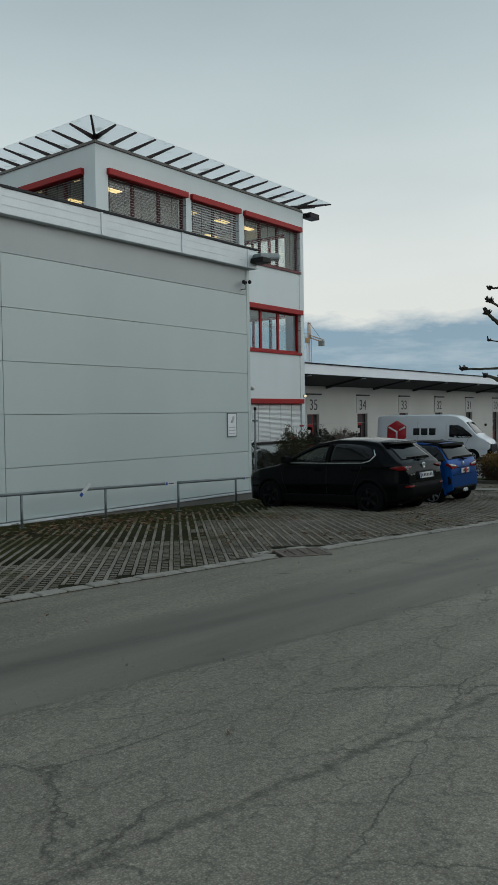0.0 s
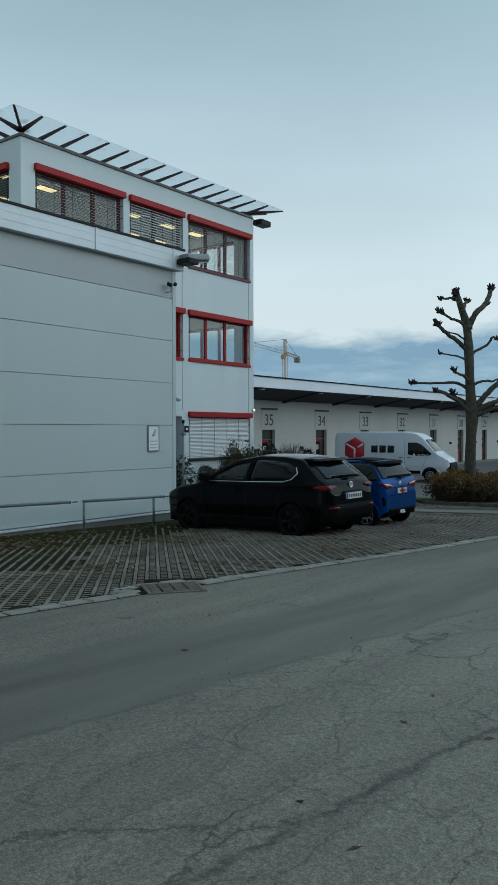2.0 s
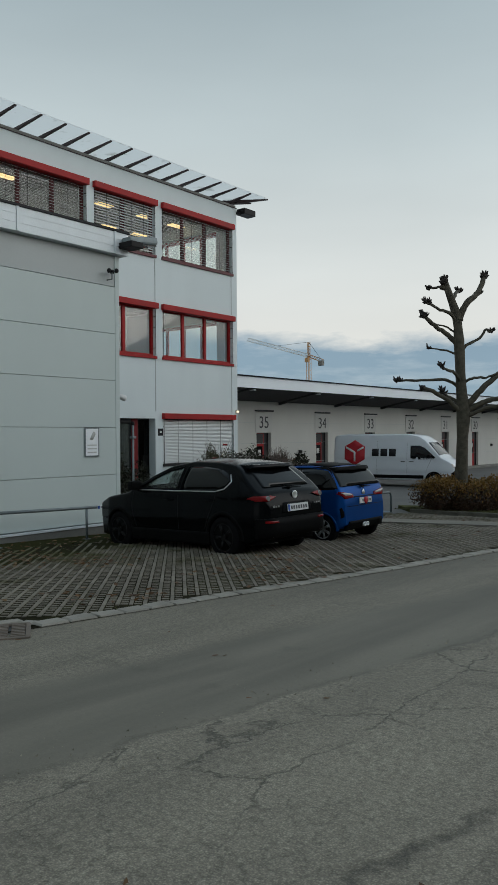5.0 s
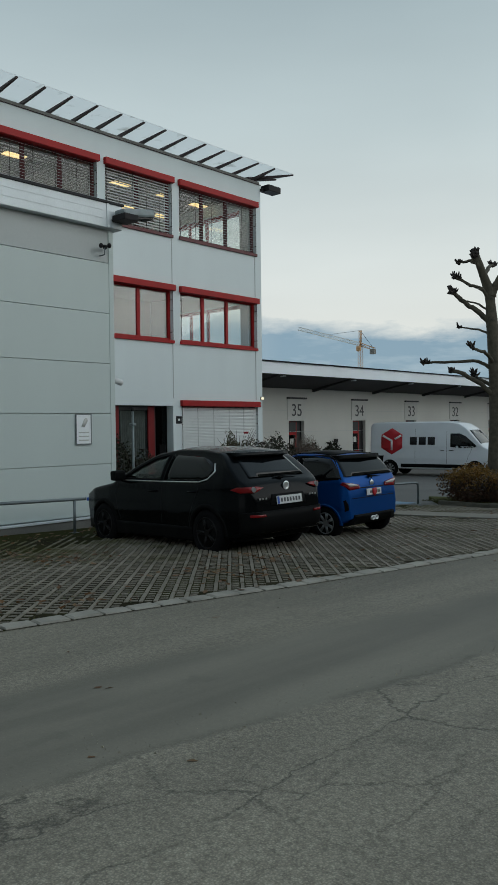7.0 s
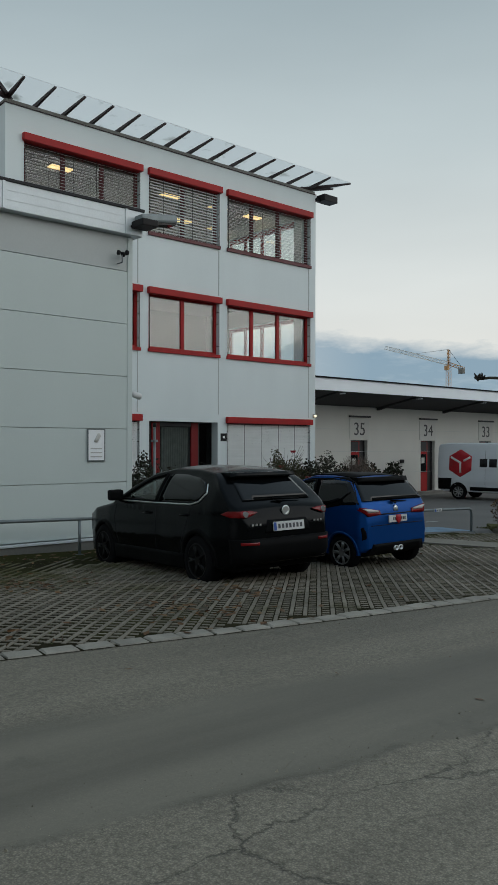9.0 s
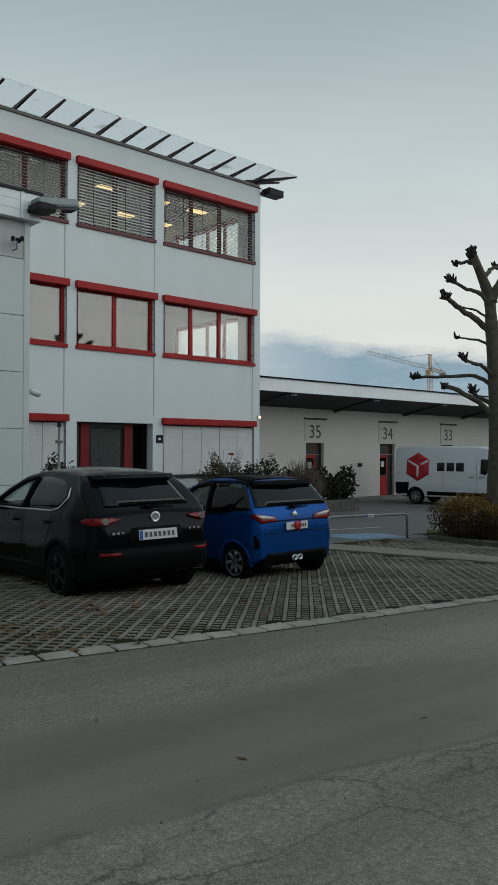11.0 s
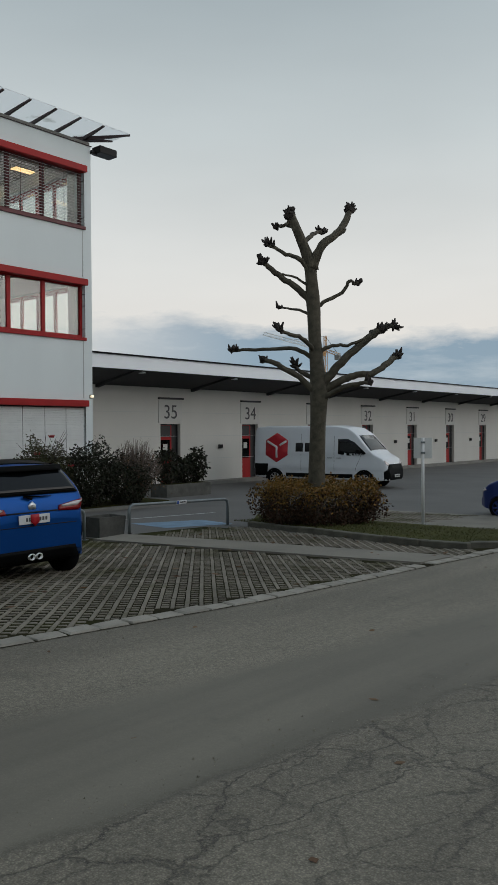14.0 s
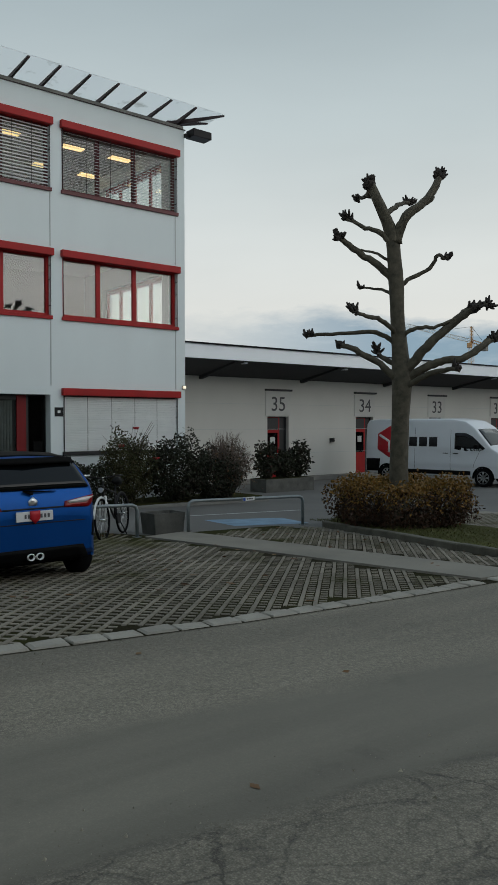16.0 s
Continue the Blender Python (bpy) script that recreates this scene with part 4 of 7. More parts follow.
LAMP_RED = mat("red_lamp_lens", (0.20, 0.004, 0.006), 0.15, vary=0.1, bump=0.0, spec=0.3, coat=0.2)
LAMP_WHITE = mat("clear_lamp_lens", (0.55, 0.50, 0.49), 0.12, vary=0.1, bump=0.0, coat=1.0)
PLATE_WHITE = mat("plate_white", (0.66, 0.67, 0.67), 0.5, vary=0.04, bump=0.0)
PLATE_BLUE = mat("plate_blue", (0.02, 0.08, 0.35), 0.5, vary=0.04, bump=0.0)
PLATE_INK = mat("plate_ink", (0.10, 0.10, 0.11), 0.8, vary=0.05, bump=0.0)
INK = mat("black_ink", (0.010, 0.010, 0.012), 0.85, vary=0.05, bump=0.0)
PAINT_DARK = mat("dark_grey_car_paint", (0.0030, 0.0040, 0.0050), 0.20, 0.4, vary=0.06, scale=2, bump=0.0, spec=0.12, coat=0.05)
PAINT_BLUE = mat("blue_car_paint", (0.003, 0.064, 0.27), 0.34, 0.5, vary=0.06, scale=2, bump=0.0, spec=0.15, coat=0.05)
PAINT_NAVY = mat("deep_blue_car_paint", (0.006, 0.026, 0.15), 0.35, 0.4, vary=0.06, scale=2, bump=0.0, spec=0.4, coat=0.4)
PAINT_WHITE = mat("white_van_paint", (0.64, 0.67, 0.71), 0.35, vary=0.04, scale=1.5, bump=0.0, coat=0.5)
LOGO_RED = mat("sticker_red", (0.42, 0.006, 0.016), 0.45, vary=0.05, bump=0.0)


def within(u, v, outline):
    """Whether (u, v) lies inside an outline."""
    odd = False
    for (a, c), (d, e) in zip(outline, outline[1:] + outline[:1]):
        if (c > v) != (e > v) and u < (d - a) * (v - c) / (e - c) + a:
            odd = not odd
    return odd


class Shell:
    """A car body from its outlines: top and bottom heights and half width along its length (x from the tail), and its section."""

    def __init__(self, length, top, low, plan, belt, roof_in, soft=0.05):
        self.length, self.belt, self.roof_in = length, belt, roof_in
        self.xs = np.linspace(0, length, 241)
        self.roof = max(z for x, z in top)

        def curve(p):
            v = np.interp(self.xs, [a for a, c in p], [c for a, c in p])
            k = max(1, int(soft / length * 240))
            w = np.pad(v, k, mode="edge")
            return np.convolve(w, np.ones(2 * k + 1) / (2 * k + 1), "valid")
        self.t, self.l, self.p = curve(top), curve(low), curve(plan)
        self.peak = int(np.argmax(self.t))

    def top(self, x):
        return float(np.interp(x, self.xs, self.t))

    def sect(self, z):
        if z > self.belt:
            f = min(1.0, (z - self.belt) / (self.roof - self.belt))
            return 1 - self.roof_in * (0.55 * f + 0.45 * f * f)
        f = (self.belt - z) / self.belt
        return 1 - 0.10 * max(0.0, f - 0.35) ** 1.5 - 0.012 * math.cos(min(1, f * 2.2) * math.pi) * (f < 0.45)

    def side(self, x, z):
        return float(np.interp(x, self.xs, self.p)) * self.sect(z)

    def crown(self, x, y):
        zt = self.top(x)
        w = max(0.1, self.side(x, zt - 0.05))
        return zt + 0.035 * (1 - min(1, (y / w) ** 2))

    def tail(self, y, z):
        w = max(0.1, float(np.interp(0.3, self.xs, self.p)) * self.sect(z))
        z = z - 0.035 * (1 - min(1.0, (y / w) ** 2))
        a = float(np.interp(z, self.t[:self.peak], self.xs[:self.peak])) if z > self.t[0] else 0.0
        n = len(self.xs) // 3
        c = float(np.interp(abs(y) / self.sect(z), self.p[:n], self.xs[:n])) if abs(y) / self.sect(z) > self.p[0] else 0.0
        return max(a, c) if a > 0.0 or c > 0.0 else 0.0

    def nose(self, y, z):
        n = len(self.xs)
        k = self.peak
        a = float(np.interp(-z, -self.t[k:], self.xs[k:])) if z > self.t[-1] else self.length
        h = n * 2 // 3
        c = float(np.interp(-abs(y) / self.sect(z), -self.p[h:], self.xs[h:])) if abs(y) / self.sect(z) > self.p[-1] else self.length
        return min(a, c)

    def body(self, wheels, radius, side_cuts=(), top_cuts=()):
        """wheels: x of the axles, round which the sides are cut open; side_cuts, top_cuts: outlines of the windows cut through."""
        bm = bmesh.new()
        steps = max(60, int(self.length / 0.035))
        rings = []
        for i in range(steps + 1):
            x = self.length * i / steps
            zt, zl = self.top(x), float(np.interp(x, self.xs, self.l))
            rr = min(0.055, (zt - zl) * 0.25)
            half = []
            for k in range(29):
                z = zl + (zt - rr - zl) * k / 28
                half.append((self.side(x, z), z))
            we = half[-1][0]
            for a in (30, 60, 90):
                half.append((we - rr * (1 - math.cos(radians(a))), zt - rr + rr * math.sin(radians(a))))
            we = half[-1][0]
            for f in (0.75, 0.5, 0.25):
                half.append((we * f, zt + 0.035 * (1 - f * f)))
            full = [(0.0, zl)] + half + [(0.0, zt + 0.035)] + [(-y, z) for y, z in half[::-1]]
            rings.append([bm.verts.new((x, y, z)) for y, z in full])
        m = len(rings[0])
        for a, c in zip(rings, rings[1:]):
            for k in range(m):
                q = (a[k], a[(k + 1) % m], c[(k + 1) % m], c[k])
                mid = sum((v.co for v in q), Vector()) / 4
                if abs(mid.y) > 0.3 and any((mid.x - w) ** 2 + (mid.z - radius) ** 2 < (radius + 0.03) ** 2 for w in wheels):
                    continue
                if abs(mid.y) > 0.3 and any(within(mid.x, mid.z, o) for o in side_cuts):
                    continue
                if mid.z > self.belt and any(within(mid.x, mid.y, o) for o in top_cuts):
                    continue
                bm.faces.new(q).smooth = True
        bm.faces.new(rings[0][::-1])
        bm.faces.new(rings[-1])
        return bm


def patch(outline, place, thick=0.012, cuts=3, lift=0.004):
    """A panel with the outline (u, v) laid on a curved surface; place(u, v, d) gives the point d outside the surface."""
    bm = bmesh.new()
    f = bm.faces.new([bm.verts.new((u, v, 0)) for u, v in outline])
    bmesh.ops.triangulate(bm, faces=[f])
    bmesh.ops.subdivide_edges(bm, edges=bm.edges[:], cuts=cuts, use_grid_fill=True)
    flat = [(v, v.co.copy()) for v in bm.verts]
    faces = [[v.index for v in f.verts] for f in bm.faces]
    bm.verts.index_update()
    faces = [[v.index for v in f.verts] for f in bm.faces]
    rim = [(e.verts[0].index, e.verts[1].index) for e in bm.edges if e.is_boundary]
    out = bmesh.new()
    hi = [out.verts.new(place(c.x, c.y, lift)) for v, c in flat]
    lo = [out.verts.new(place(c.x, c.y, lift - thick)) for v, c in flat]
    for q in faces:
        out.faces.new([hi[i] for i in q]).smooth = True
        out.faces.new([lo[i] for i in q[::-1]])
    for a, c in rim:
        out.faces.new((hi[a], hi[c], lo[c], lo[a]))
    bm.free()
    return out


def lathe(profile, sides=28, axis="y"):
    bm = bmesh.new()
    rings = []
    for r, w in profile:
        rings.append([bm.verts.new((r * math.cos(2 * math.pi * k / sides), w, r * math.sin(2 * math.pi * k / sides))) for k in range(sides)])
    for a, c in zip(rings, rings[1:]):
        for k in range(sides):
            bm.faces.new((a[k], a[(k + 1) % sides], c[(k + 1) % sides], c[k])).smooth = True
    for r in (rings[0], rings[-1]):
        bm.faces.new(r)
    return bm


def ring_pipe(outer, inner, sides=16):
    """An open pipe end, deep and dark inside."""
    bm = bmesh.new()
    rings = [[bm.verts.new((r * math.cos(2 * math.pi * k / sides), w, r * math.sin(2 * math.pi * k / sides))) for k in range(sides)] for r, w in ((inner * 0.4, 0.16), (inner, 0.14), (inner, -0.02), (outer, -0.02), (outer, 0.14))]
    for a, c in zip(rings, rings[1:]):
        for k in range(sides):
            bm.faces.new((a[k], a[(k + 1) % sides], c[(k + 1) % sides], c[k])).smooth = True
    return bm


def add_wheel(car, x, y, r, width, rim_mat, spokes):
    """A wheel at the axle end (x, y), outer face towards the sign of y."""
    s = 1 if y > 0 else -1
    m = Matrix.Translation((x, y, r))
    bm = lathe([(0.02, -s * width * 0.4), (r * 0.62, -s * width * 0.4), (r * 0.64, 0.0), (r * 0.15, -s * 0.03), (0.02, -s * 0.03)])
    w = part("wheel", bm, BLACK_PLASTIC, car)
    w.matrix_basis = m
    part("tyre", lathe([(r * 0.62, -s * width), (r * 0.93, -s * width), (r, -s * width * 0.85), (r, -s * width * 0.15), (r * 0.93, 0.0), (r * 0.70, s * 0.008), (r * 0.63, -s * 0.015), (r * 0.62, -s * width)]), TYRE, w)
    bm = bmesh.new()
    for k in range(spokes):
        a = 2 * math.pi * k / spokes
        for d in (-0.09, 0.09):
            tube(bm, [(0.05 * math.cos(a), -s * 0.01, 0.05 * math.sin(a)), (r * 0.63 * math.cos(a + d), -s * 0.012, r * 0.63 * math.sin(a + d))], [0.022, 0.016], 5)
    ring = [(r * 0.645 * math.cos(2 * math.pi * k / 24), -s * 0.008, r * 0.645 * math.sin(2 * math.pi * k / 24)) for k in range(25)]
    tube(bm, ring, 0.014, 5, caps=False)
    tube(bm, [(0, -s * 0.05, 0), (0, s * 0.006, 0)], 0.055, 12)
    part("rim", bm, rim_mat, w)
    return w


def arch(sh, x, r, side_sign, width):
    """The lip round a wheel opening."""
    bm = bmesh.new()
    rows = []
    for k in range(25):
        a = math.pi * (-0.03 + 1.06 * k / 24)
        row = []
        for rad, d in ((r + 0.015, -0.05), (r + 0.015, 0.010), (r + width, 0.010), (r + width + 0.012, -0.02)):
            px, pz = x + rad * math.cos(a), max(0.17, r + rad * math.sin(a))
            row.append(bm.verts.new((px, side_sign * (sh.side(px, pz) + d), pz)))
        rows.append(row)
    for a, c in zip(rows, rows[1:]):
        for k in range(3):
            bm.faces.new((a[k], a[k + 1], c[k + 1], c[k])).smooth = True
    return bm


def bars(parent, name, x, y0, y1, z0, z1, n, material, thick=0.004):
    """Plain bars in place of writing on a rear plate."""
    w = (y1 - y0) / n
    for k in range(n):
        part(name, block(x - thick, x + thick, y0 + w * (k + 0.22), y0 + w * (k + 0.78), z0, z1), material, parent)


def side_panels(car, sh, s, panes, glass_mat, seams, handles, sill_top, x_sill, mirror, paint, belt_chrome=None, open_front=True):
    def on(u, v, d):
        return (u, s * (sh.side(u, v) + d), v)
    for i, o in enumerate(panes):
        clear = open_front and i == 0
        w = part("side_window", patch(o, on, 0.008 if clear else 0.02, 3, 0.006), FRONT_GLASS if clear else glass_mat, car)
        if clear:
            w.visible_shadow = False
            part("window_surround", tube(bmesh.new(), [on(u, v, 0.002) for u, v in dense(o + o[:1], 6)], 0.022, 6), BLACK_PLASTIC, w)
    for line in seams:
        part("door_seam", tube(bmesh.new(), [on(u, v, 0.0) for u, v in line], 0.006, 5), INK, car)
    for hx, hz in handles:
        h = part("door_handle", tube(bmesh.new(), [on(hx - 0.10, hz, 0.012), on(hx - 0.06, hz, 0.038), on(hx + 0.06, hz, 0.038), on(hx + 0.10, hz, 0.012)], 0.014, 6), paint, car)
    if sill_top:
        a, c = x_sill
        part("sill_cladding", patch([(a, 0.2), (c, 0.2), (c, sill_top), (a, sill_top)], on, 0.03, 4, 0.012), BLACK_PLASTIC, car, "matt black lower cladding")
    if mirror:
        mx, mz = mirror
        y = s * (sh.side(mx, mz) + 0.12)
        bm = block(mx - 0.05, mx + 0.10, y - 0.11, y + 0.11, mz - 0.02, mz + 0.14, 0.04)
        mi = part("mirror", bm, BLACK_PLASTIC, car)
        part("mirror_foot", tube(bmesh.new(), [on(mx + 0.05, mz - 0.04, -0.02), (mx + 0.03, y - s * 0.05, mz + 0.02)], 0.025, 6), BLACK_PLASTIC, mi)
    if belt_chrome:
        part("chrome_strip", tube(bmesh.new(), [on(u, v, 0.008) for u, v in belt_chrome], 0.011, 6), CHROME, car, "bright chrome window strip")


def dense(points, n=5):
    out = []
    for a, c in zip(points, points[1:]):
        out += [(a[0] + (c[0] - a[0]) * k / n, a[1] + (c[1] - a[1]) * k / n) for k in range(n)]
    return out + [points[-1]]


def plate(car, x, z, w, h, lean, blue):
    p = part("number_plate", block(-0.008, 0.008, -w / 2, w / 2, -h / 2, h / 2, 0.004), PLATE_WHITE, car, "white number plate with plain dark bars")
    p.matrix_basis = pose(x, 0, z, 0, lean, 0)
    if blue:
        part("band", block(-0.0115, -0.0085, w / 2 - 0.045, w / 2 - 0.004, -h / 2 + 0.006, h / 2 - 0.006), PLATE_BLUE, p)
    bars(p, "bar", -0.011, -w / 2 + 0.03, w / 2 - 0.06, -h * 0.24, h * 0.24, 7, PLATE_INK, 0.002)
    return p


def cabin(car, seat_x, dash_x, y, z, top):
    """Front seats with headrests, a dashboard and a steering wheel, as far as the side windows show them."""
    for s in (1, -1):
        st = part("front_seat", block(-0.08, 0.08, -0.24, 0.24, 0.0, top - z, 0.05), SEAT_CLOTH, car)
        st.matrix_basis = pose(seat_x, s * y, z, 0, -10, 0)
        part("headrest", block(-0.05, 0.05, -0.13, 0.13, top - z + 0.04, top - z + 0.20, 0.04), SEAT_CLOTH, st)
        part("seat_cushion", block(0.0, 0.5, -0.25, 0.25, -0.14, 0.02, 0.05), SEAT_CLOTH, st)
    part("dashboard", block(dash_x - 0.35, dash_x + 0.05, -2 * y + 0.05, 2 * y - 0.05, z, 0.97, 0.05), SEAT_CLOTH, car)
    ring = [(dash_x - 0.48 + 0.05 * math.sin(a), y + 0.18 * math.cos(a), 0.94 + 0.17 * math.sin(a)) for a in (2 * math.pi * k / 20 for k in range(21))]
    part("steering_wheel", tube(bmesh.new(), ring, 0.014, 6, caps=False), BLACK_PLASTIC, car)


# the dark crossover
mz = thing("crossover_car", pose(-7.17, 14.83, ground_z(-8.4, 14.8) - 0.02, -0.6, 1.6, 176.5) @ Matrix.Diagonal((1.0, 1.0, 1.03, 1)), "dark grey-black compact crossover car parked nose to the hall", "car")
sh = Shell(4.40, [(0, 0.70), (0.02, 0.86), (0.07, 0.99), (0.20, 1.07), (0.58, 1.38), (0.72, 1.45), (1.15, 1.50), (1.75, 1.515), (2.25, 1.45), (2.65, 1.29), (3.1, 1.06), (3.25, 1.0), (3.85, 0.91), (4.18, 0.80), (4.33, 0.66), (4.40, 0.50)],
           [(0, 0.42), (0.15, 0.30), (0.6, 0.24), (3.8, 0.22), (4.2, 0.24), (4.4, 0.30)],
           [(0, 0.62), (0.05, 0.73), (0.18, 0.81), (0.5, 0.88), (1.0, 0.89), (1.8, 0.87), (3.3, 0.885), (3.8, 0.86), (4.15, 0.76), (4.32, 0.60), (4.40, 0.40)], 0.98, 0.38)
FRONT_PANE = [(2.92, 1.075), (2.55, 1.255), (2.25, 1.375), (1.92, 1.43), (1.92, 1.065)]
SCREEN = [(2.42, -0.52), (3.05, -0.64), (3.05, 0.64), (2.42, 0.52)]
part("body", sh.body((0.82, 3.475), 0.335, [FRONT_PANE], [SCREEN]), PAINT_DARK, mz, "dark grey metallic body", smooth=False)
part("underbody", block(0.25, 4.1, -0.72, 0.72, 0.22, 0.62, 0.03), BLACK_PLASTIC, mz)
for s in (1, -1):
    side_panels(mz, sh, s,
                [FRONT_PANE, [(1.85, 1.065), (1.85, 1.44), (1.4, 1.43), (1.0, 1.385), (0.82, 1.32), (0.74, 1.22), (0.82, 1.11), (0.95, 1.075)]],
                CAR_GLASS, [dense([(1.89, 0.98), (1.90, 0.42)]), dense([(3.05, 1.0), (3.12, 0.8), (3.0, 0.42)]), dense([(0.98, 0.98), (1.1, 0.75), (1.25, 0.45)])],
                [(2.12, 0.90), (1.12, 0.91)], 0.40, (1.15, 3.12), (2.88, 1.07), PAINT_DARK,
                dense([(2.95, 1.055), (1.9, 1.045), (0.98, 1.05), (0.80, 1.09), (0.69, 1.20), (0.76, 1.31)]))
    for x in (0.82, 3.475):
        part("wheel_arch", arch(sh, x, 0.335, s, 0.075), BLACK_PLASTIC, mz, "matt black wheel arch lip")
        add_wheel(mz, x, s * 0.885, 0.335, 0.22, RIM_BLACK, 5)


def on_tail(shell):
    return lambda u, v, d: (shell.tail(u, v) - d, u, v)


at = on_tail(sh)
part("rear_window", patch(dense([(-0.57, 1.105), (0.57, 1.105), (0.49, 1.415), (-0.49, 1.415)], 6), at, 0.03, 3, 0.016), CAR_GLASS, mz)
part("rear_spoiler", patch(dense([(0.55, 1.39), (0.55, 1.45), (-0.55, 1.45), (-0.55, 1.39)], 4), lambda u, v, d: (0.48 + (1.47 - v) * -0.4 + abs(u) * 0.12 - d, u, v), 0.24, 1, 0.03), PAINT_DARK, mz)
part("rear_bumper", patch(dense([(-0.80, 0.34), (0.80, 0.34), (0.82, 0.64), (-0.82, 0.64)], 6), lambda u, v, d: (max(0.0, sh.tail(u, 0.66)) - 0.02 - d + max(0, 0.42 - v) * 0.5, u, v), 0.06, 2, 0.012), BLACK_PLASTIC, mz, "matt black lower bumper")
for s in (1, -1):
    tl = part("tail_lamp", patch(dense([(s * 0.46, 0.965), (s * 0.58, 0.985), (s * 0.81, 0.985), (s * 0.835, 0.945), (s * 0.80, 0.905), (s * 0.64, 0.905), (s * 0.54, 0.935)], 3), at, 0.02, 2, 0.016), LAMP_RED, mz, "red tail lamp")
    part("lens_ring", tube(bmesh.new(), [(sh.tail(s * 0.66, 0.94) - 0.03, s * 0.66, 0.945), (sh.tail(s * 0.66, 0.94) + 0.02, s * 0.66, 0.945)], 0.036, 14), RIM_GREY, tl)
    part("reflector", patch(dense([(s * 0.50, 0.565), (s * 0.74, 0.57), (s * 0.74, 0.605), (s * 0.50, 0.60)], 2), lambda u, v, d: (max(0.0, sh.tail(u, 0.66)) - 0.036 - d, u, v), 0.01, 1), LAMP_RED, mz)
    part("exhaust_pipe", ring_pipe(0.046, 0.034), CHROME, mz).matrix_basis = pose(0.02, s * 0.60, 0.40, 0, 0, -90)
    bars(mz, "badge_bar", sh.tail(s * 0.5, 0.80) - 0.008, s * 0.52 - 0.09, s * 0.52 + 0.09, 0.80, 0.825, 3, CHROME)
part("plate_recess", patch(dense([(-0.38, 0.70), (0.38, 0.70), (0.33, 0.86), (-0.33, 0.86)], 3), at, 0.01, 1, 0.004), BLACK_PLASTIC, mz)
plate(mz, sh.tail(0, 0.78) - 0.022, 0.775, 0.52, 0.115, 6, True)
part("badge", lathe([(0.05, -0.006), (0.06, -0.006), (0.066, 0.006), (0.04, 0.008), (0.038, 0.0)], 20), CHROME, mz).matrix_basis = pose(sh.tail(0, 0.965) - 0.012, 0, 0.965, 0, 0, 90)
part("wiper", tube(bmesh.new(), [(sh.tail(0, 1.08) - 0.035, 0, 1.08), (sh.tail(0.2, 1.10) - 0.03, 0.12, 1.115), (sh.tail(0.36, 1.09) - 0.025, -0.34, 1.095)], [0.022, 0.014, 0.007], 6), BLACK_PLASTIC, mz)


def on_top(shell):
    return lambda u, v, d: (u, v, shell.crown(u, v) + d)


part("windscreen", patch(dense(SCREEN, 4), on_top(sh), 0.008, 2, 0.006), FRONT_GLASS, mz).visible_shadow = False
cabin(mz, 1.95, 3.0, 0.36, 0.62, 1.08)
for s in (1, -1):
    part("headlamp", patch(dense([(s * 0.42, 0.74), (s * 0.74, 0.80), (s * 0.78, 0.76), (s * 0.5, 0.68)], 3), lambda u, v, d: (sh.nose(u, v) + d, u, v), 0.02, 1, 0.008), LAMP_WHITE, mz)


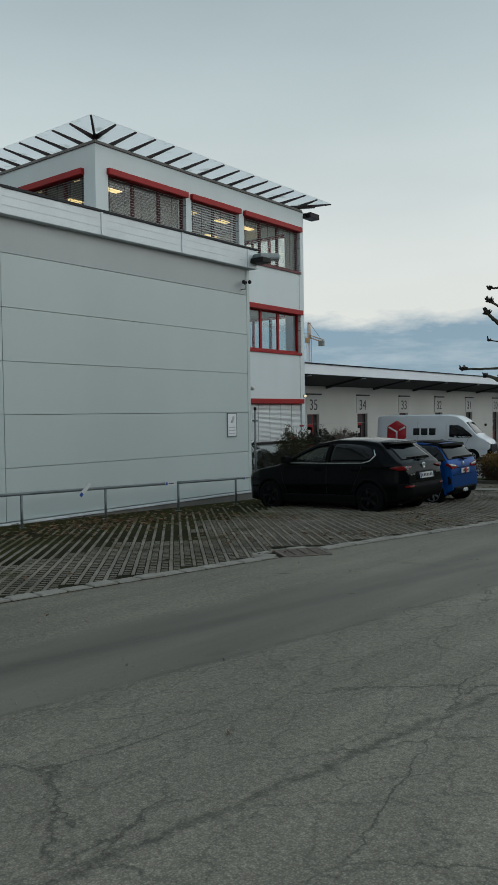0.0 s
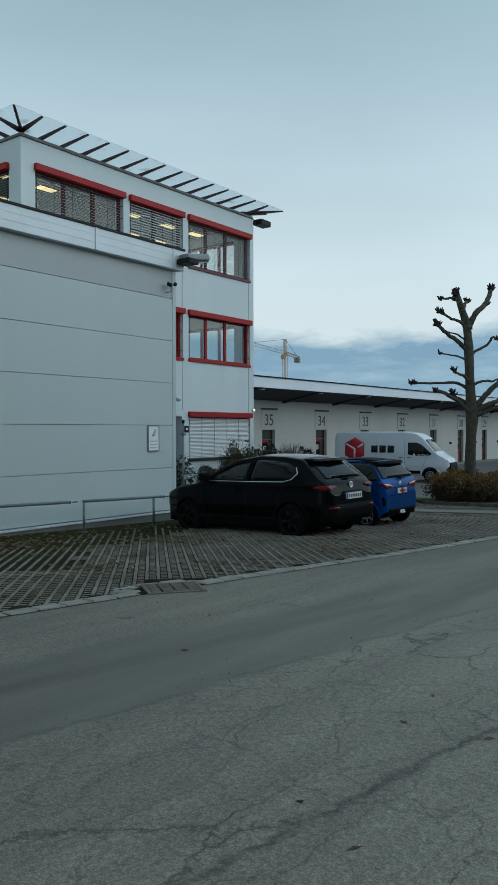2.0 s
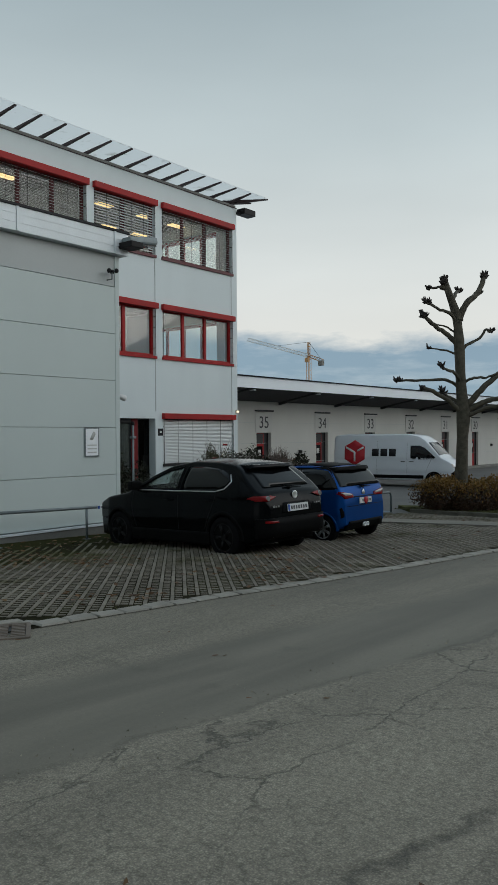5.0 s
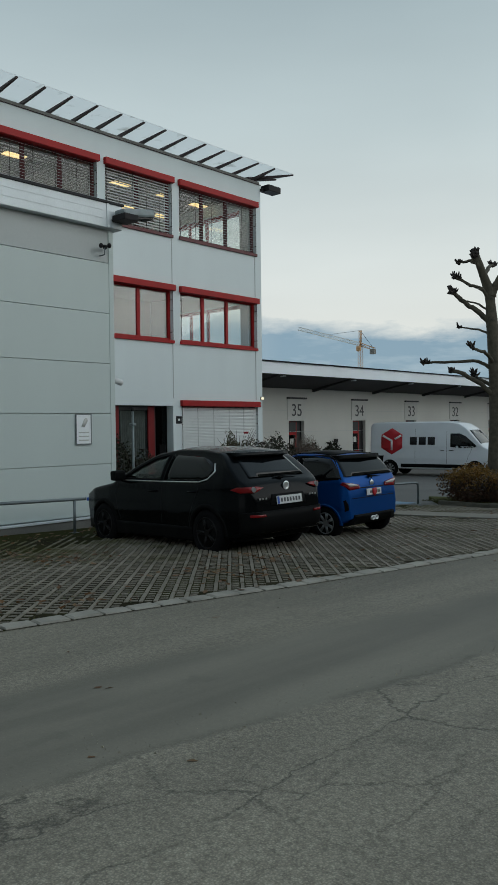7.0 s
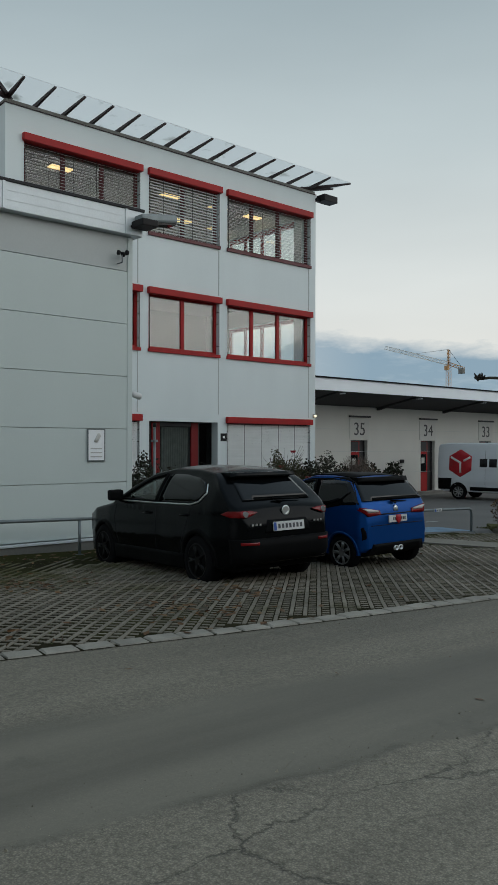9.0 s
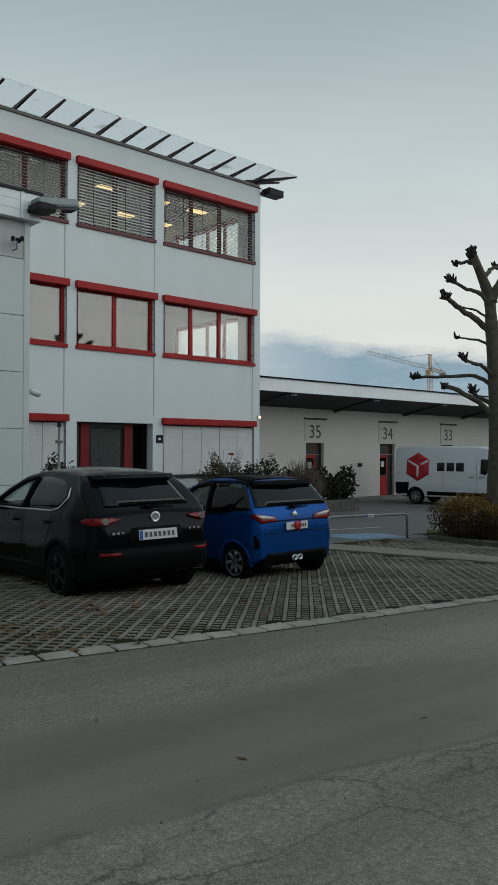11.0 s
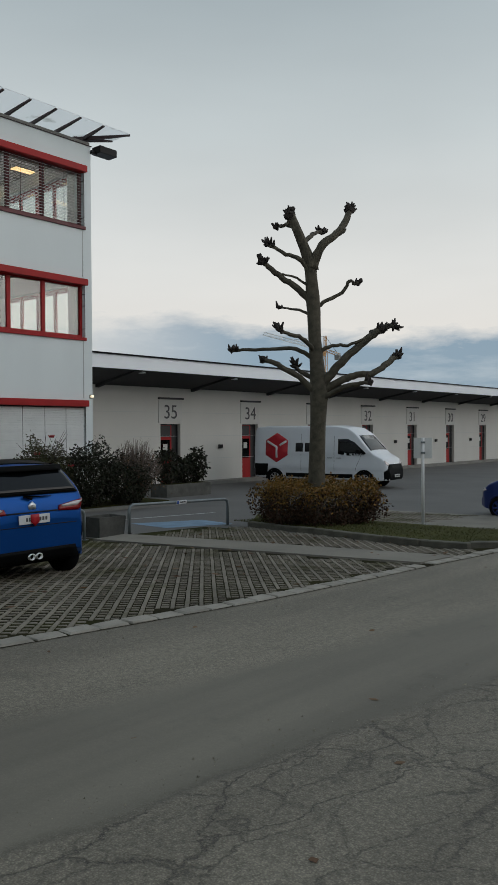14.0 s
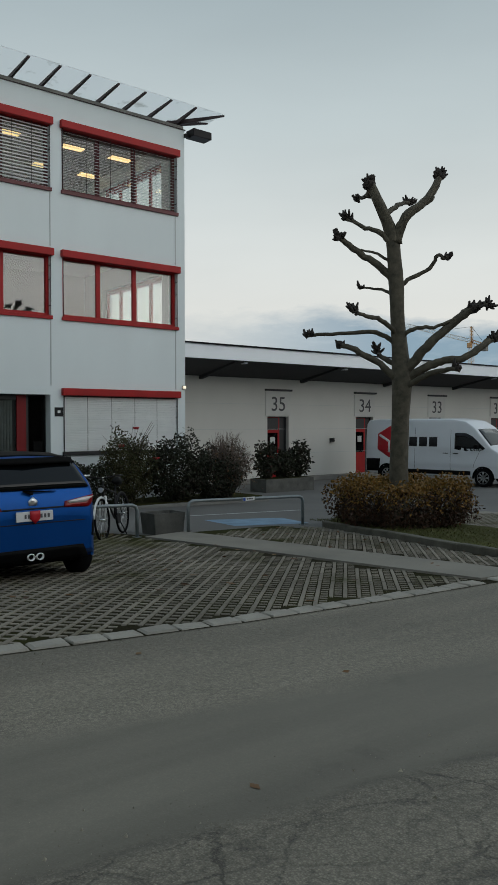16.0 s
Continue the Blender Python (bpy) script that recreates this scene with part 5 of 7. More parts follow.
def microcar(name, m, paint, label, rim_mat):
    """A tiny two-seat quadricycle car with a dark roof."""
    car = thing(name, m, label, "car")
    h = Shell(2.76, [(0, 0.62), (0.02, 0.90), (0.06, 1.02), (0.16, 1.16), (0.32, 1.36), (0.42, 1.41), (0.8, 1.455), (1.2, 1.455), (1.55, 1.36), (2.0, 1.05), (2.12, 0.97), (2.45, 0.86), (2.64, 0.70), (2.76, 0.46)],
              [(0, 0.36), (0.12, 0.28), (0.4, 0.22), (2.4, 0.22), (2.76, 0.30)],
              [(0, 0.62), (0.04, 0.69), (0.12, 0.735), (0.4, 0.75), (1.8, 0.75), (2.3, 0.72), (2.6, 0.60), (2.76, 0.38)], 0.95, 0.27, 0.035)
    pane = [(1.98, 0.97), (1.70, 1.20), (1.45, 1.335), (1.10, 1.385), (1.05, 0.95)]
    screen = [(1.36, -0.46), (2.0, -0.60), (2.0, 0.60), (1.36, 0.46)]
    part("body", h.body((0.45, 2.15), 0.275, [pane], [screen]), paint, car)
    cabin(car, 1.02, 1.95, 0.32, 0.60, 1.05)
    part("underbody", block(0.2, 2.5, -0.58, 0.58, 0.2, 0.55, 0.03), BLACK_PLASTIC, car)
    part("roof_panel", patch(dense([(0.42, -0.50), (1.30, -0.50), (1.30, 0.50), (0.42, 0.50)], 4), on_top(h), 0.02, 2, 0.008), BLACK_PLASTIC, car, "glossy dark roof")
    for s in (1, -1):
        side_panels(car, h, s, [pane, [(1.0, 0.95), (1.05, 1.385), (0.7, 1.39), (0.36, 1.36), (0.30, 1.20), (0.50, 1.03), (0.72, 0.96)]],
                    CAR_GLASS, [dense([(1.03, 0.93), (1.0, 0.6), (0.85, 0.35)]), dense([(2.0, 0.95), (1.95, 0.6), (1.85, 0.34)])], [(1.2, 0.80)], 0.30, (0.78, 1.85), (1.82, 0.98), BLACK_PLASTIC)
        part("pillar_panel", patch([(0.10, 1.02), (0.20, 1.20), (0.34, 1.38), (0.7, 1.415), (1.10, 1.405), (1.04, 0.955), (0.72, 0.955), (0.45, 1.0)], lambda u, v, d: (u, s * (h.side(u, v) + d), v), 0.02, 3, 0.003), GLOSS_BLACK, car, "gloss black rear pillar")
        part("roof_side", patch([(0.30, 1.36), (0.45, 1.43), (1.2, 1.44), (1.5, 1.36), (1.45, 1.345), (1.1, 1.395), (0.7, 1.40)], lambda u, v, d: (u, s * (h.side(u, v) + d), v), 0.02, 2, 0.006), BLACK_PLASTIC, car)
        for x in (0.45, 2.15):
            part("wheel_arch", arch(h, x, 0.275, s, 0.05), paint, car)
            add_wheel(car, x, s * 0.745, 0.275, 0.16, rim_mat, 7)
    at = on_tail(h)
    part("rear_window", patch(dense([(-0.66, 1.065), (0.66, 1.065), (0.57, 1.375), (-0.57, 1.375)], 6), at, 0.03, 3, 0.018), CAR_GLASS, car)
    part("rear_spoiler", patch(dense([(0.55, 1.35), (0.55, 1.42), (-0.55, 1.42), (-0.55, 1.35)], 4), lambda u, v, d: (0.24 + abs(u) * 0.10 - d + (v - 1.42) * 0.4, u, v), 0.22, 1, 0.02), BLACK_PLASTIC, car, "dark roof spoiler")
    for s in (1, -1):
        tl = part("tail_lamp", patch(dense([(s * 0.34, 0.85), (s * 0.62, 0.835), (s * 0.725, 0.93), (s * 0.715, 0.975), (s * 0.58, 0.955), (s * 0.36, 0.915)], 3), at, 0.02, 2, 0.018), LAMP_RED, car, "red and clear tail lamp")
        part("clear_lens", patch(dense([(s * 0.40, 0.892), (s * 0.60, 0.895), (s * 0.70, 0.955), (s * 0.57, 0.948), (s * 0.38, 0.912)], 2), at, 0.01, 1, 0.024), LAMP_WHITE, tl)
        v = part("bumper_vent", patch(dense([(s * 0.655, 0.50), (s * 0.70, 0.48), (s * 0.715, 0.66), (s * 0.69, 0.68), (s * 0.66, 0.60)], 3), at, 0.02, 2, 0.006), BLACK_PLASTIC, car, "black side vent")
        part("exhaust_pipe", ring_pipe(0.041, 0.031), CHROME, car).matrix_basis = pose(-0.01, s * 0.048, 0.32, 0, 0, -90)
    part("diffuser", patch(dense([(-0.62, 0.25), (0.62, 0.25), (0.54, 0.41), (-0.54, 0.41)], 4), lambda u, v, d: (max(0.0, h.tail(u, 0.5)) - 0.012 - d + max(0, 0.39 - v) * 0.4, u, v), 0.06, 2, 0.012), BLACK_PLASTIC, car, "black rear diffuser")
    part("gate_crease", tube(bmesh.new(), [(h.tail(y, 0.855) - 0.002, y, 0.855) for y in (-0.34, -0.15, 0.15, 0.34)], 0.010, 5), INK, car)
    part("gate_seam", tube(bmesh.new(), [(h.tail(y, 0.69) - 0.002, y, 0.69) for y in (-0.58, -0.3, 0.3, 0.58)], 0.006, 5), INK, car)
    p = part("number_plate", block(-0.008, 0.008, -0.20, 0.20, -0.055, 0.055, 0.004), PLATE_WHITE, car, "white plate with dark bars and a red shield")
    p.matrix_basis = pose(h.tail(0, 0.78) - 0.02, 0, 0.775)
    bars(p, "bar", -0.011, -0.17, -0.05, -0.022, 0.022, 3, PLATE_INK, 0.002)
    bars(p, "bar", -0.011, 0.05, 0.12, -0.022, 0.022, 2, PLATE_INK, 0.002)
    part("shield", patch([(-0.055, 0.06), (0.055, 0.06), (0.055, -0.03), (0, -0.085), (-0.055, -0.03)], lambda u, v, d: (-0.014 - d, u, v), 0.006, 1), LOGO_RED, p, "small red shield sticker")
    part("badge", patch([(-0.045, -0.04), (0.045, -0.04), (0.05, 0.01), (0, 0.06), (-0.05, 0.01)], lambda u, v, d: (h.tail(0, 0.93) - 0.01 - d, u, v + 0.93), 0.012, 1), CHROME, car)
    part("wiper", tube(bmesh.new(), [(h.tail(0, 1.02) - 0.03, 0, 1.02), (h.tail(0, 1.05) - 0.03, 0.10, 1.05), (h.tail(0.3, 1.03) - 0.02, -0.26, 1.035)], [0.02, 0.013, 0.006], 6), BLACK_PLASTIC, car)
    part("windscreen", patch(dense(screen, 4), on_top(h), 0.008, 2, 0.006), FRONT_GLASS, car).visible_shadow = False
    for s in (1, -1):
        part("headlamp", patch(dense([(s * 0.36, 0.66), (s * 0.60, 0.76), (s * 0.64, 0.70), (s * 0.45, 0.60)], 3), lambda u, v, d: (h.nose(u, v) + d, u, v), 0.02, 1, 0.012), LAMP_WHITE, car)
    part("grille", patch(dense([(-0.32, 0.40), (0.32, 0.40), (0.36, 0.52), (-0.36, 0.52)], 3), lambda u, v, d: (h.nose(u, v) + d, u, v), 0.02, 1, 0.008), BLACK_PLASTIC, car)
    return car


microcar("microcar", pose(-7.45, 17.44, ground_z(-8, 17.4) - 0.015, -0.5, 1.6, 179) @ Matrix.Diagonal((1.0, 1.06, 0.99, 1)), PAINT_BLUE, "bright blue small microcar with a dark roof, parked", RIM_GREY)
microcar("parked_microcar", pose(-5.0, 31.1, ground_z(-7, 31.2), -0.5, 1.6, 180), PAINT_NAVY, "deep blue small car parked beyond the verge", PAINT_NAVY)

# the delivery van
van = thing("delivery_van", pose(-21.05 - 0.16, 37.5 + 1.0, -1.215, 0, 0, 9.5), "white high-roof delivery van with a red emblem, parked", "van")
vs = Shell(6.0, [(0, 2.30), (0.05, 2.46), (0.4, 2.50), (3.8, 2.50), (4.3, 2.42), (4.65, 2.20), (5.28, 1.50), (5.42, 1.38), (5.78, 1.20), (5.92, 1.02), (5.97, 0.80), (6.0, 0.55)],
           [(0, 0.45), (0.3, 0.36), (5.6, 0.34), (6.0, 0.36)],
           [(0, 0.94), (0.06, 0.985), (0.3, 1.01), (4.8, 1.01), (5.4, 0.985), (5.75, 0.94), (5.92, 0.86), (6.0, 0.72)], 1.35, 0.13)
part("body", vs.body((1.0, 5.04), 0.345), PAINT_WHITE, van, "white panel van body")
part("underbody", block(0.3, 5.7, -0.85, 0.85, 0.33, 0.75, 0.03), BLACK_PLASTIC, van)
for s in (1, -1):
    def on(u, v, d, s=s):
        return (u, s * (vs.side(u, v) + d), v)
    side_panels(van, vs, s, [[(3.92, 1.38), (3.92, 1.98), (4.35, 1.98), (4.62, 1.86), (5.12, 1.42), (5.0, 1.34), (4.3, 1.32)]], CAR_GLASS,
                [dense([(3.75, 2.1), (3.75, 0.5)]), dense([(4.92, 1.34), (4.72, 0.9), (4.66, 0.7)]), dense([(2.25, 2.2), (2.25, 0.5)])], [(3.55, 1.22), (3.97, 1.22)], 0, (0, 0), (4.82, 1.42), BLACK_PLASTIC, None, False)
    part("bump_strip", patch(dense([(0.03, 0.45), (0.64, 0.45), (0.70, 0.95), (0.03, 0.95)], 3), on, 0.03, 2, 0.014), BLACK_PLASTIC, van)
    part("bump_strip", patch(dense([(1.55, 0.42), (4.55, 0.42), (4.55, 0.58), (1.55, 0.58)], 5), on, 0.03, 2, 0.014), BLACK_PLASTIC, van)
    for x in (1.0, 5.04):
        part("wheel_arch", arch(vs, x, 0.345, s, 0.07), BLACK_PLASTIC, van)
        add_wheel(van, x, s * 0.985, 0.345, 0.22, RIM_GREY, 8)
    part("headlamp", patch(dense([(s * 0.55, 0.98), (s * 0.80, 1.14), (s * 0.90, 1.12), (s * 0.86, 0.98), (s * 0.7, 0.92)], 3), lambda u, v, d: (vs.nose(u, v) + d, u, v), 0.03, 2, 0.014), LAMP_WHITE, van)
    # emblem: a plain red hexagon with pale lines, and dark shapes beside it
    hexa = [(1.10 + 0.62 * math.sin(math.pi / 3 * k) * 0.98, 1.62 + 0.62 * math.cos(math.pi / 3 * k)) for k in range(6)]
    em = part("emblem", patch(dense(hexa, 3), on, 0.006, 2, 0.006), LOGO_RED, van, "plain red hexagon emblem")
    flip = 1 if s < 0 else -1
    for a, c in (((-0.46, 0.27), (0.0, 0.02)), ((0.0, 0.04), (0.0, -0.42)), ((0.14, 0.10), (0.46, 0.27))):
        d = Vector((c[0] - a[0], c[1] - a[1]))
        nrm = Vector((-d.y, d.x)).normalized() * 0.045
        o = [(1.10 + flip * p.x, 1.62 + p.y) for p in (Vector(a) + nrm, Vector(c) + nrm, Vector(c) - nrm, Vector(a) - nrm)]
        part("emblem_line", patch(o, on, 0.006, 1, 0.011), PLATE_WHITE, em)
    for k, (z0, z1) in enumerate(((1.46, 1.82),) * 3):
        x0 = 2.0 + 0.43 * k
        part("dark_bar", patch([(x0, z0), (x0 + 0.34, z0), (x0 + 0.34, z1), (x0, z1)], on, 0.006, 1, 0.006), INK, van, "plain dark bar")
part("windscreen", patch(dense([(4.74, -0.76), (5.27, -0.86), (5.27, 0.86), (4.74, 0.76)], 4), on_top(vs), 0.02, 2, 0.008), CAR_GLASS, van)
part("front_bumper", patch(dense([(-0.88, 0.36), (0.88, 0.36), (0.90, 0.70), (0.62, 0.98), (-0.62, 0.98), (-0.90, 0.70)], 5), lambda u, v, d: (vs.nose(u, min(v, 0.85)) + d - max(0, 0.45 - v) * 0.2, u, v), 0.06, 2, 0.03), BLACK_PLASTIC, van, "black front bumper and grille")
fp = part("number_plate", block(-0.008, 0.008, -0.26, 0.26, -0.055, 0.055, 0.004), PLATE_WHITE, van, "white number plate with plain dark bars")
fp.matrix_basis = pose(6.05, 0.0, 0.52)
bars(fp, "bar", 0.011, -0.22, 0.22, -0.03, 0.03, 6, INK, 0.002)
part("badge", lathe([(0.02, -0.006), (0.09, -0.006), (0.09, 0.006), (0.02, 0.01)], 18), CHROME, van).matrix_basis = pose(5.94, 0, 0.92, 0, 0, 90)

# ---- railings ----
def label_plate(owner, y, z, tilt=0):
    p = part("name_plate", block(-0.006, 0.006, -0.14, 0.14, -0.035, 0.035, 0.004), PLATE_WHITE, owner, "small white parking plate with a blue end")
    p.matrix_basis = pose(0.045, y, z, tilt, 0, 0)
    part("blue_end", block(0.0065, 0.009, -0.135, -0.08, -0.03, 0.03), PLATE_BLUE, p)
    for k in range(3):
        part("bar", block(0.0065, 0.009, -0.05 + 0.055 * k, -0.01 + 0.055 * k, -0.012, 0.012), INK, p)


def hoop(x, y0, y1, height, posts, label_at, name="railing", tail=0.0, tilt=0):
    """A galvanised tube rail on posts that follows the slope."""
    z0, z1 = ground_z(x, y0), ground_z(x, y1)
    r = thing(name, pose(x, y0, z0), "galvanised steel tube railing beside the parking bays", "railing", "parking railings")
    d = y1 - y0

    def zt(y):
        return height + (z1 - z0) * y / d
    c = 0.10
    line = [(0, 0.0, 0.0), (0, 0.0, zt(0) - c), (0, c * 0.3, zt(0) - c * 0.3), (0, c, zt(0))] if not tail else [(0, -tail, zt(-tail))]
    line += [(0, d - c, zt(d)), (0, d - c * 0.3, zt(d) - c * 0.3), (0, d, zt(d) - c), (0, d, zt(d) - height)] if posts[-1] > d - 0.05 else [(0, d, zt(d))]
    part("top_rail", tube(bmesh.new(), line, 0.03, 10), STEEL, r)
    for p in posts:
        if 0.02 < p < d - 0.02 or (p <= 0.02 and tail):
            part("post", tube(bmesh.new(), [(0, p, zt(p) - height - 0.02), (0, p, zt(p) - 0.01)], 0.026, 8), STEEL, r)
        part("foot_plate", block(-0.06, 0.06, p - 0.06, p + 0.06, zt(p) - height - 0.01, zt(p) - height + 0.014), STEEL, r)
    for y in label_at:
        label_plate(r, y, zt(y) + (0.0 if not tilt else 0.03), tilt)
    return r


hoop(-11.9, 4.3, 12.2, 0.62, (0.0, 2.03, 4.06, 6.02), (7.8,), tail=3.0)
hoop(-11.9, 12.4, 15.0, 0.62, (0.0, 1.98), (2.35,), tail=0.02)
hoop(-10.8, 21.77, 24.55, 0.58, (0.0, 2.78), (1.35,))
hoop(-10.8, 18.3, 20.72, 0.56, (0.0, 2.42), (1.25,))
tp = thing("name_board", pose(-11.83, 9.75, ground_z(-11.9, 9.8) + 0.62), "white parking name plate hanging askew on the rail", "sign")
b = part("plate", block(-0.006, 0.006, -0.17, 0.17, -0.04, 0.04, 0.004), PLATE_WHITE, tp)
b.matrix_basis = pose(0, 0, 0, 42, 0, 0)
part("blue_end", block(0.0065, 0.009, -0.165, -0.09, -0.035, 0.035), PLATE_BLUE, b)

# concrete trough
trg = thing("concrete_trough", pose(-11.12, 21.44, ground_z(-11.12, 21.44)) @ Matrix.Diagonal((0.68, 0.68, 0.84, 1)), "grey weathered concrete planting trough, empty", "planter")
bm = bmesh.new()
o, i_ = [(-0.36, -0.48), (0.36, -0.48), (0.36, 0.48), (-0.36, 0.48)], [(-0.29, -0.41), (0.29, -0.41), (0.29, 0.41), (-0.29, 0.41)]
r = [[bm.verts.new((x * f, y * f, z)) for x, y in q] for q, z, f in ((o, 0, 0.9), (o, 0.46, 1.0), (i_, 0.46, 1.0), (i_, 0.30, 0.98))]
for a, c in zip(r, r[1:]):
    for k in range(4):
        bm.faces.new((a[k], a[(k + 1) % 4], c[(k + 1) % 4], c[k]))
bm.faces.new(r[0][::-1])
bmesh.ops.bevel(bm, geom=bm.edges[:], offset=0.012, segments=2, affect="EDGES")
part("trough", bm, TROUGH, trg)
part("soil", block(-0.285, 0.285, -0.405, 0.405, 0.2, 0.33), SOIL, trg)

# ---- plants ----
def leaf_material(name, colors, rough=0.6):
    m, n, l, b = nodes_of(name)
    geo = n.new("ShaderNodeNewGeometry")
    rp = n.new("ShaderNodeValToRGB")
    rp.color_ramp.interpolation = "LINEAR"
    e = rp.color_ramp.elements
    e[0].color, e[1].color = (*colors[0], 1), (*colors[-1], 1)
    for k, c in enumerate(colors[1:-1]):
        q = e.new((k + 1) / (len(colors) - 1))
        q.color = (*c, 1)
    l.new(geo.outputs["Random Per Island"], rp.inputs[0])
    l.new(rp.outputs[0], b.inputs["Base Color"])
    b.inputs["Roughness"].default_value = rough
    b.inputs["Specular IOR Level"].default_value = 0.3
    return m


BARK = mat("plane_bark", (0.072, 0.064, 0.046), 0.9, vary=0.55, scale=9, fine=60, bump=0.5)
TWIG = mat("dark_twig", (0.026, 0.021, 0.018), 0.9, vary=0.3, scale=20, bump=0.2)
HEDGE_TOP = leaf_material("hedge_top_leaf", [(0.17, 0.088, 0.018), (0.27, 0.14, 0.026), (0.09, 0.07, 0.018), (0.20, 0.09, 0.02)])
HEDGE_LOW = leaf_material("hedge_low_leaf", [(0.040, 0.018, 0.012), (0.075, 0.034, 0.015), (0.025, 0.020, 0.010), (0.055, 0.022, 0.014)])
EVERGREEN = leaf_material("evergreen_leaf", [(0.010, 0.014, 0.008), (0.020, 0.026, 0.011), (0.022, 0.014, 0.010)])
ROSE_LEAF = leaf_material("rose_leaf", [(0.030, 0.040, 0.014), (0.058, 0.056, 0.020), (0.040, 0.030, 0.014)])
DRY_LEAF = leaf_material("dry_leaf", [(0.10, 0.045, 0.020), (0.16, 0.085, 0.035), (0.06, 0.030, 0.016), (0.20, 0.12, 0.055)])
ROSE_RED = mat("rose_petal", (0.36, 0.012, 0.02), 0.6, vary=0.2, bump=0.0)
MOSS_BLADE = leaf_material("grass_blade", [(0.052, 0.060, 0.016), (0.088, 0.088, 0.028), (0.070, 0.058, 0.024)])


def leaves(points, size, rnd, droop=0.4):
    """Small folded leaves of two faces each, as one mesh."""
    vs, fs = [], []
    for p in points:
        d = Vector((rnd.gauss(0, 1), rnd.gauss(0, 1), rnd.gauss(0, 1) - droop)).normalized()
        s = d.orthogonal().normalized()
        s.rotate(Matrix.Rotation(rnd.uniform(0, 6.28), 3, d))
        up = d.cross(s)
        L, w = size * rnd.uniform(0.7, 1.35), size * rnd.uniform(0.22, 0.36)
        p = Vector(p)
        k = len(vs)
        vs += [p, p + d * L * 0.5 + s * w + up * w * 0.35, p + d * L, p + d * L * 0.5 - s * w + up * w * 0.35]
        fs += [(k, k + 1, k + 2), (k, k + 2, k + 3)]
    me = bpy.data.meshes.new("leaves")
    me.from_pydata([tuple(v) for v in vs], [], fs)
    return me


def mesh_part(name, me, material, parent=None, label=""):
    me.materials.append(material)
    me.name = name
    ob = new(name, me)
    ob.parent = parent
    if label:
        ob["label"] = label
    return ob


def in_blob(rnd, size, shell_=0.55, flat=3.0):
    """A point in a rounded box, most of them near its skin."""
    while True:
        v = Vector((rnd.uniform(-1, 1), rnd.uniform(-1, 1), rnd.uniform(-1, 1)))
        q = (abs(v.x) ** flat + abs(v.y) ** flat + abs(v.z) ** flat) ** (1 / flat)
        if shell_ < q < 1:
            return Vector((v.x * size[0], v.y * size[1], v.z * size[2]))


def bush(name, m, size, count, leaf, material, label, twigs=14, seed=1, flat=2.4, category="bush", low=None, shell_=0.45):
    """Stems that fan out from the foot, a dark inside of twigs and many leaves; size: half axes."""
    rnd = random.Random(seed)
    b = thing(name, m, label, category)
    bm = bmesh.new()
    for k in range(twigs):
        e = in_blob(rnd, size, 0.5, flat) + Vector((0, 0, size[2]))
        mid = e * 0.5 + Vector((rnd.uniform(-0.08, 0.08), rnd.uniform(-0.08, 0.08), 0.08))
        tube(bm, [(e.x * 0.12, e.y * 0.12, 0), tuple(mid), tuple(e)], [0.014, 0.009, 0.003], 4)
    part("stems", bm, TWIG, b)
    lump = [(rnd.uniform(0, 6.28), rnd.uniform(0, 6.28), rnd.uniform(1.5, 4)) for _ in range(4)]

    def wobble(p):
        f = 1 + 0.10 * sum(math.sin(p.x * c * 2 + a) * math.cos(p.y * c * 2 + p.z * c + d) for a, d, c in lump)
        return Vector((p.x * f, p.y * f, (p.z + size[2]) * f))
    pts = [wobble(in_blob(rnd, size, shell_, flat)) for _ in range(count)]
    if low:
        # split at a ragged height: yellow-brown leaves above, much darker red-brown below
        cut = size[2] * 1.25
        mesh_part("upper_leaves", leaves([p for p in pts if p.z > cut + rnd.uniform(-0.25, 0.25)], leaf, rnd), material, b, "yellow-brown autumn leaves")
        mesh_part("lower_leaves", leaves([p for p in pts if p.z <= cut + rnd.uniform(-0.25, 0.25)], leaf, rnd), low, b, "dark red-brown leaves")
    else:
        mesh_part("leaves", leaves(pts, leaf, rnd), material, b)
    return b


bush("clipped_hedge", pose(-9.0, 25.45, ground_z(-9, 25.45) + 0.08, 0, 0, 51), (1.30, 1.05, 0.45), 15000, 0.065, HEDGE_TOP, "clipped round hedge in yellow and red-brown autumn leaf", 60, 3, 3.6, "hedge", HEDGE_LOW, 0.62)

# the pollarded plane tree
TX, TY = -9.0, 25.35
tree = thing("plane_tree", pose(TX, TY, ground_z(TX, TY) + 0.06), "bare pollarded plane tree with knobbly branch ends", "tree")
base = ground_z(TX, TY) + 0.06
RIGHT, AWAY = Vector((0.628, 0.778, 0)), Vector((-0.778, 0.628, 0))


def tp_(u, z, away=0.0):
    return RIGHT * u + AWAY * away + Vector((0, 0, z - base))


rnd = random.Random(5)
bm = bmesh.new()
tube(bm, [tp_(0, base - 0.05), tp_(0.0, base + 0.15), tp_(0, 0.3), tp_(0.02, 1.2), tp_(0.05, 1.7), tp_(0.06, 1.95), tp_(0.02, 2.4), tp_(-0.03, 3.0), tp_(-0.05, 3.6), tp_(-0.07, 3.9), tp_(-0.10, 4.3), tp_(-0.14, 4.65), tp_(-0.24, 4.92), tp_(-0.36, 5.16, -0.05), tp_(-0.56, 5.52, -0.15)],
     [0.24, 0.19, 0.168, 0.158, 0.185, 0.192, 0.150, 0.138, 0.132, 0.148, 0.128, 0.134, 0.112, 0.098, 0.085], 18)
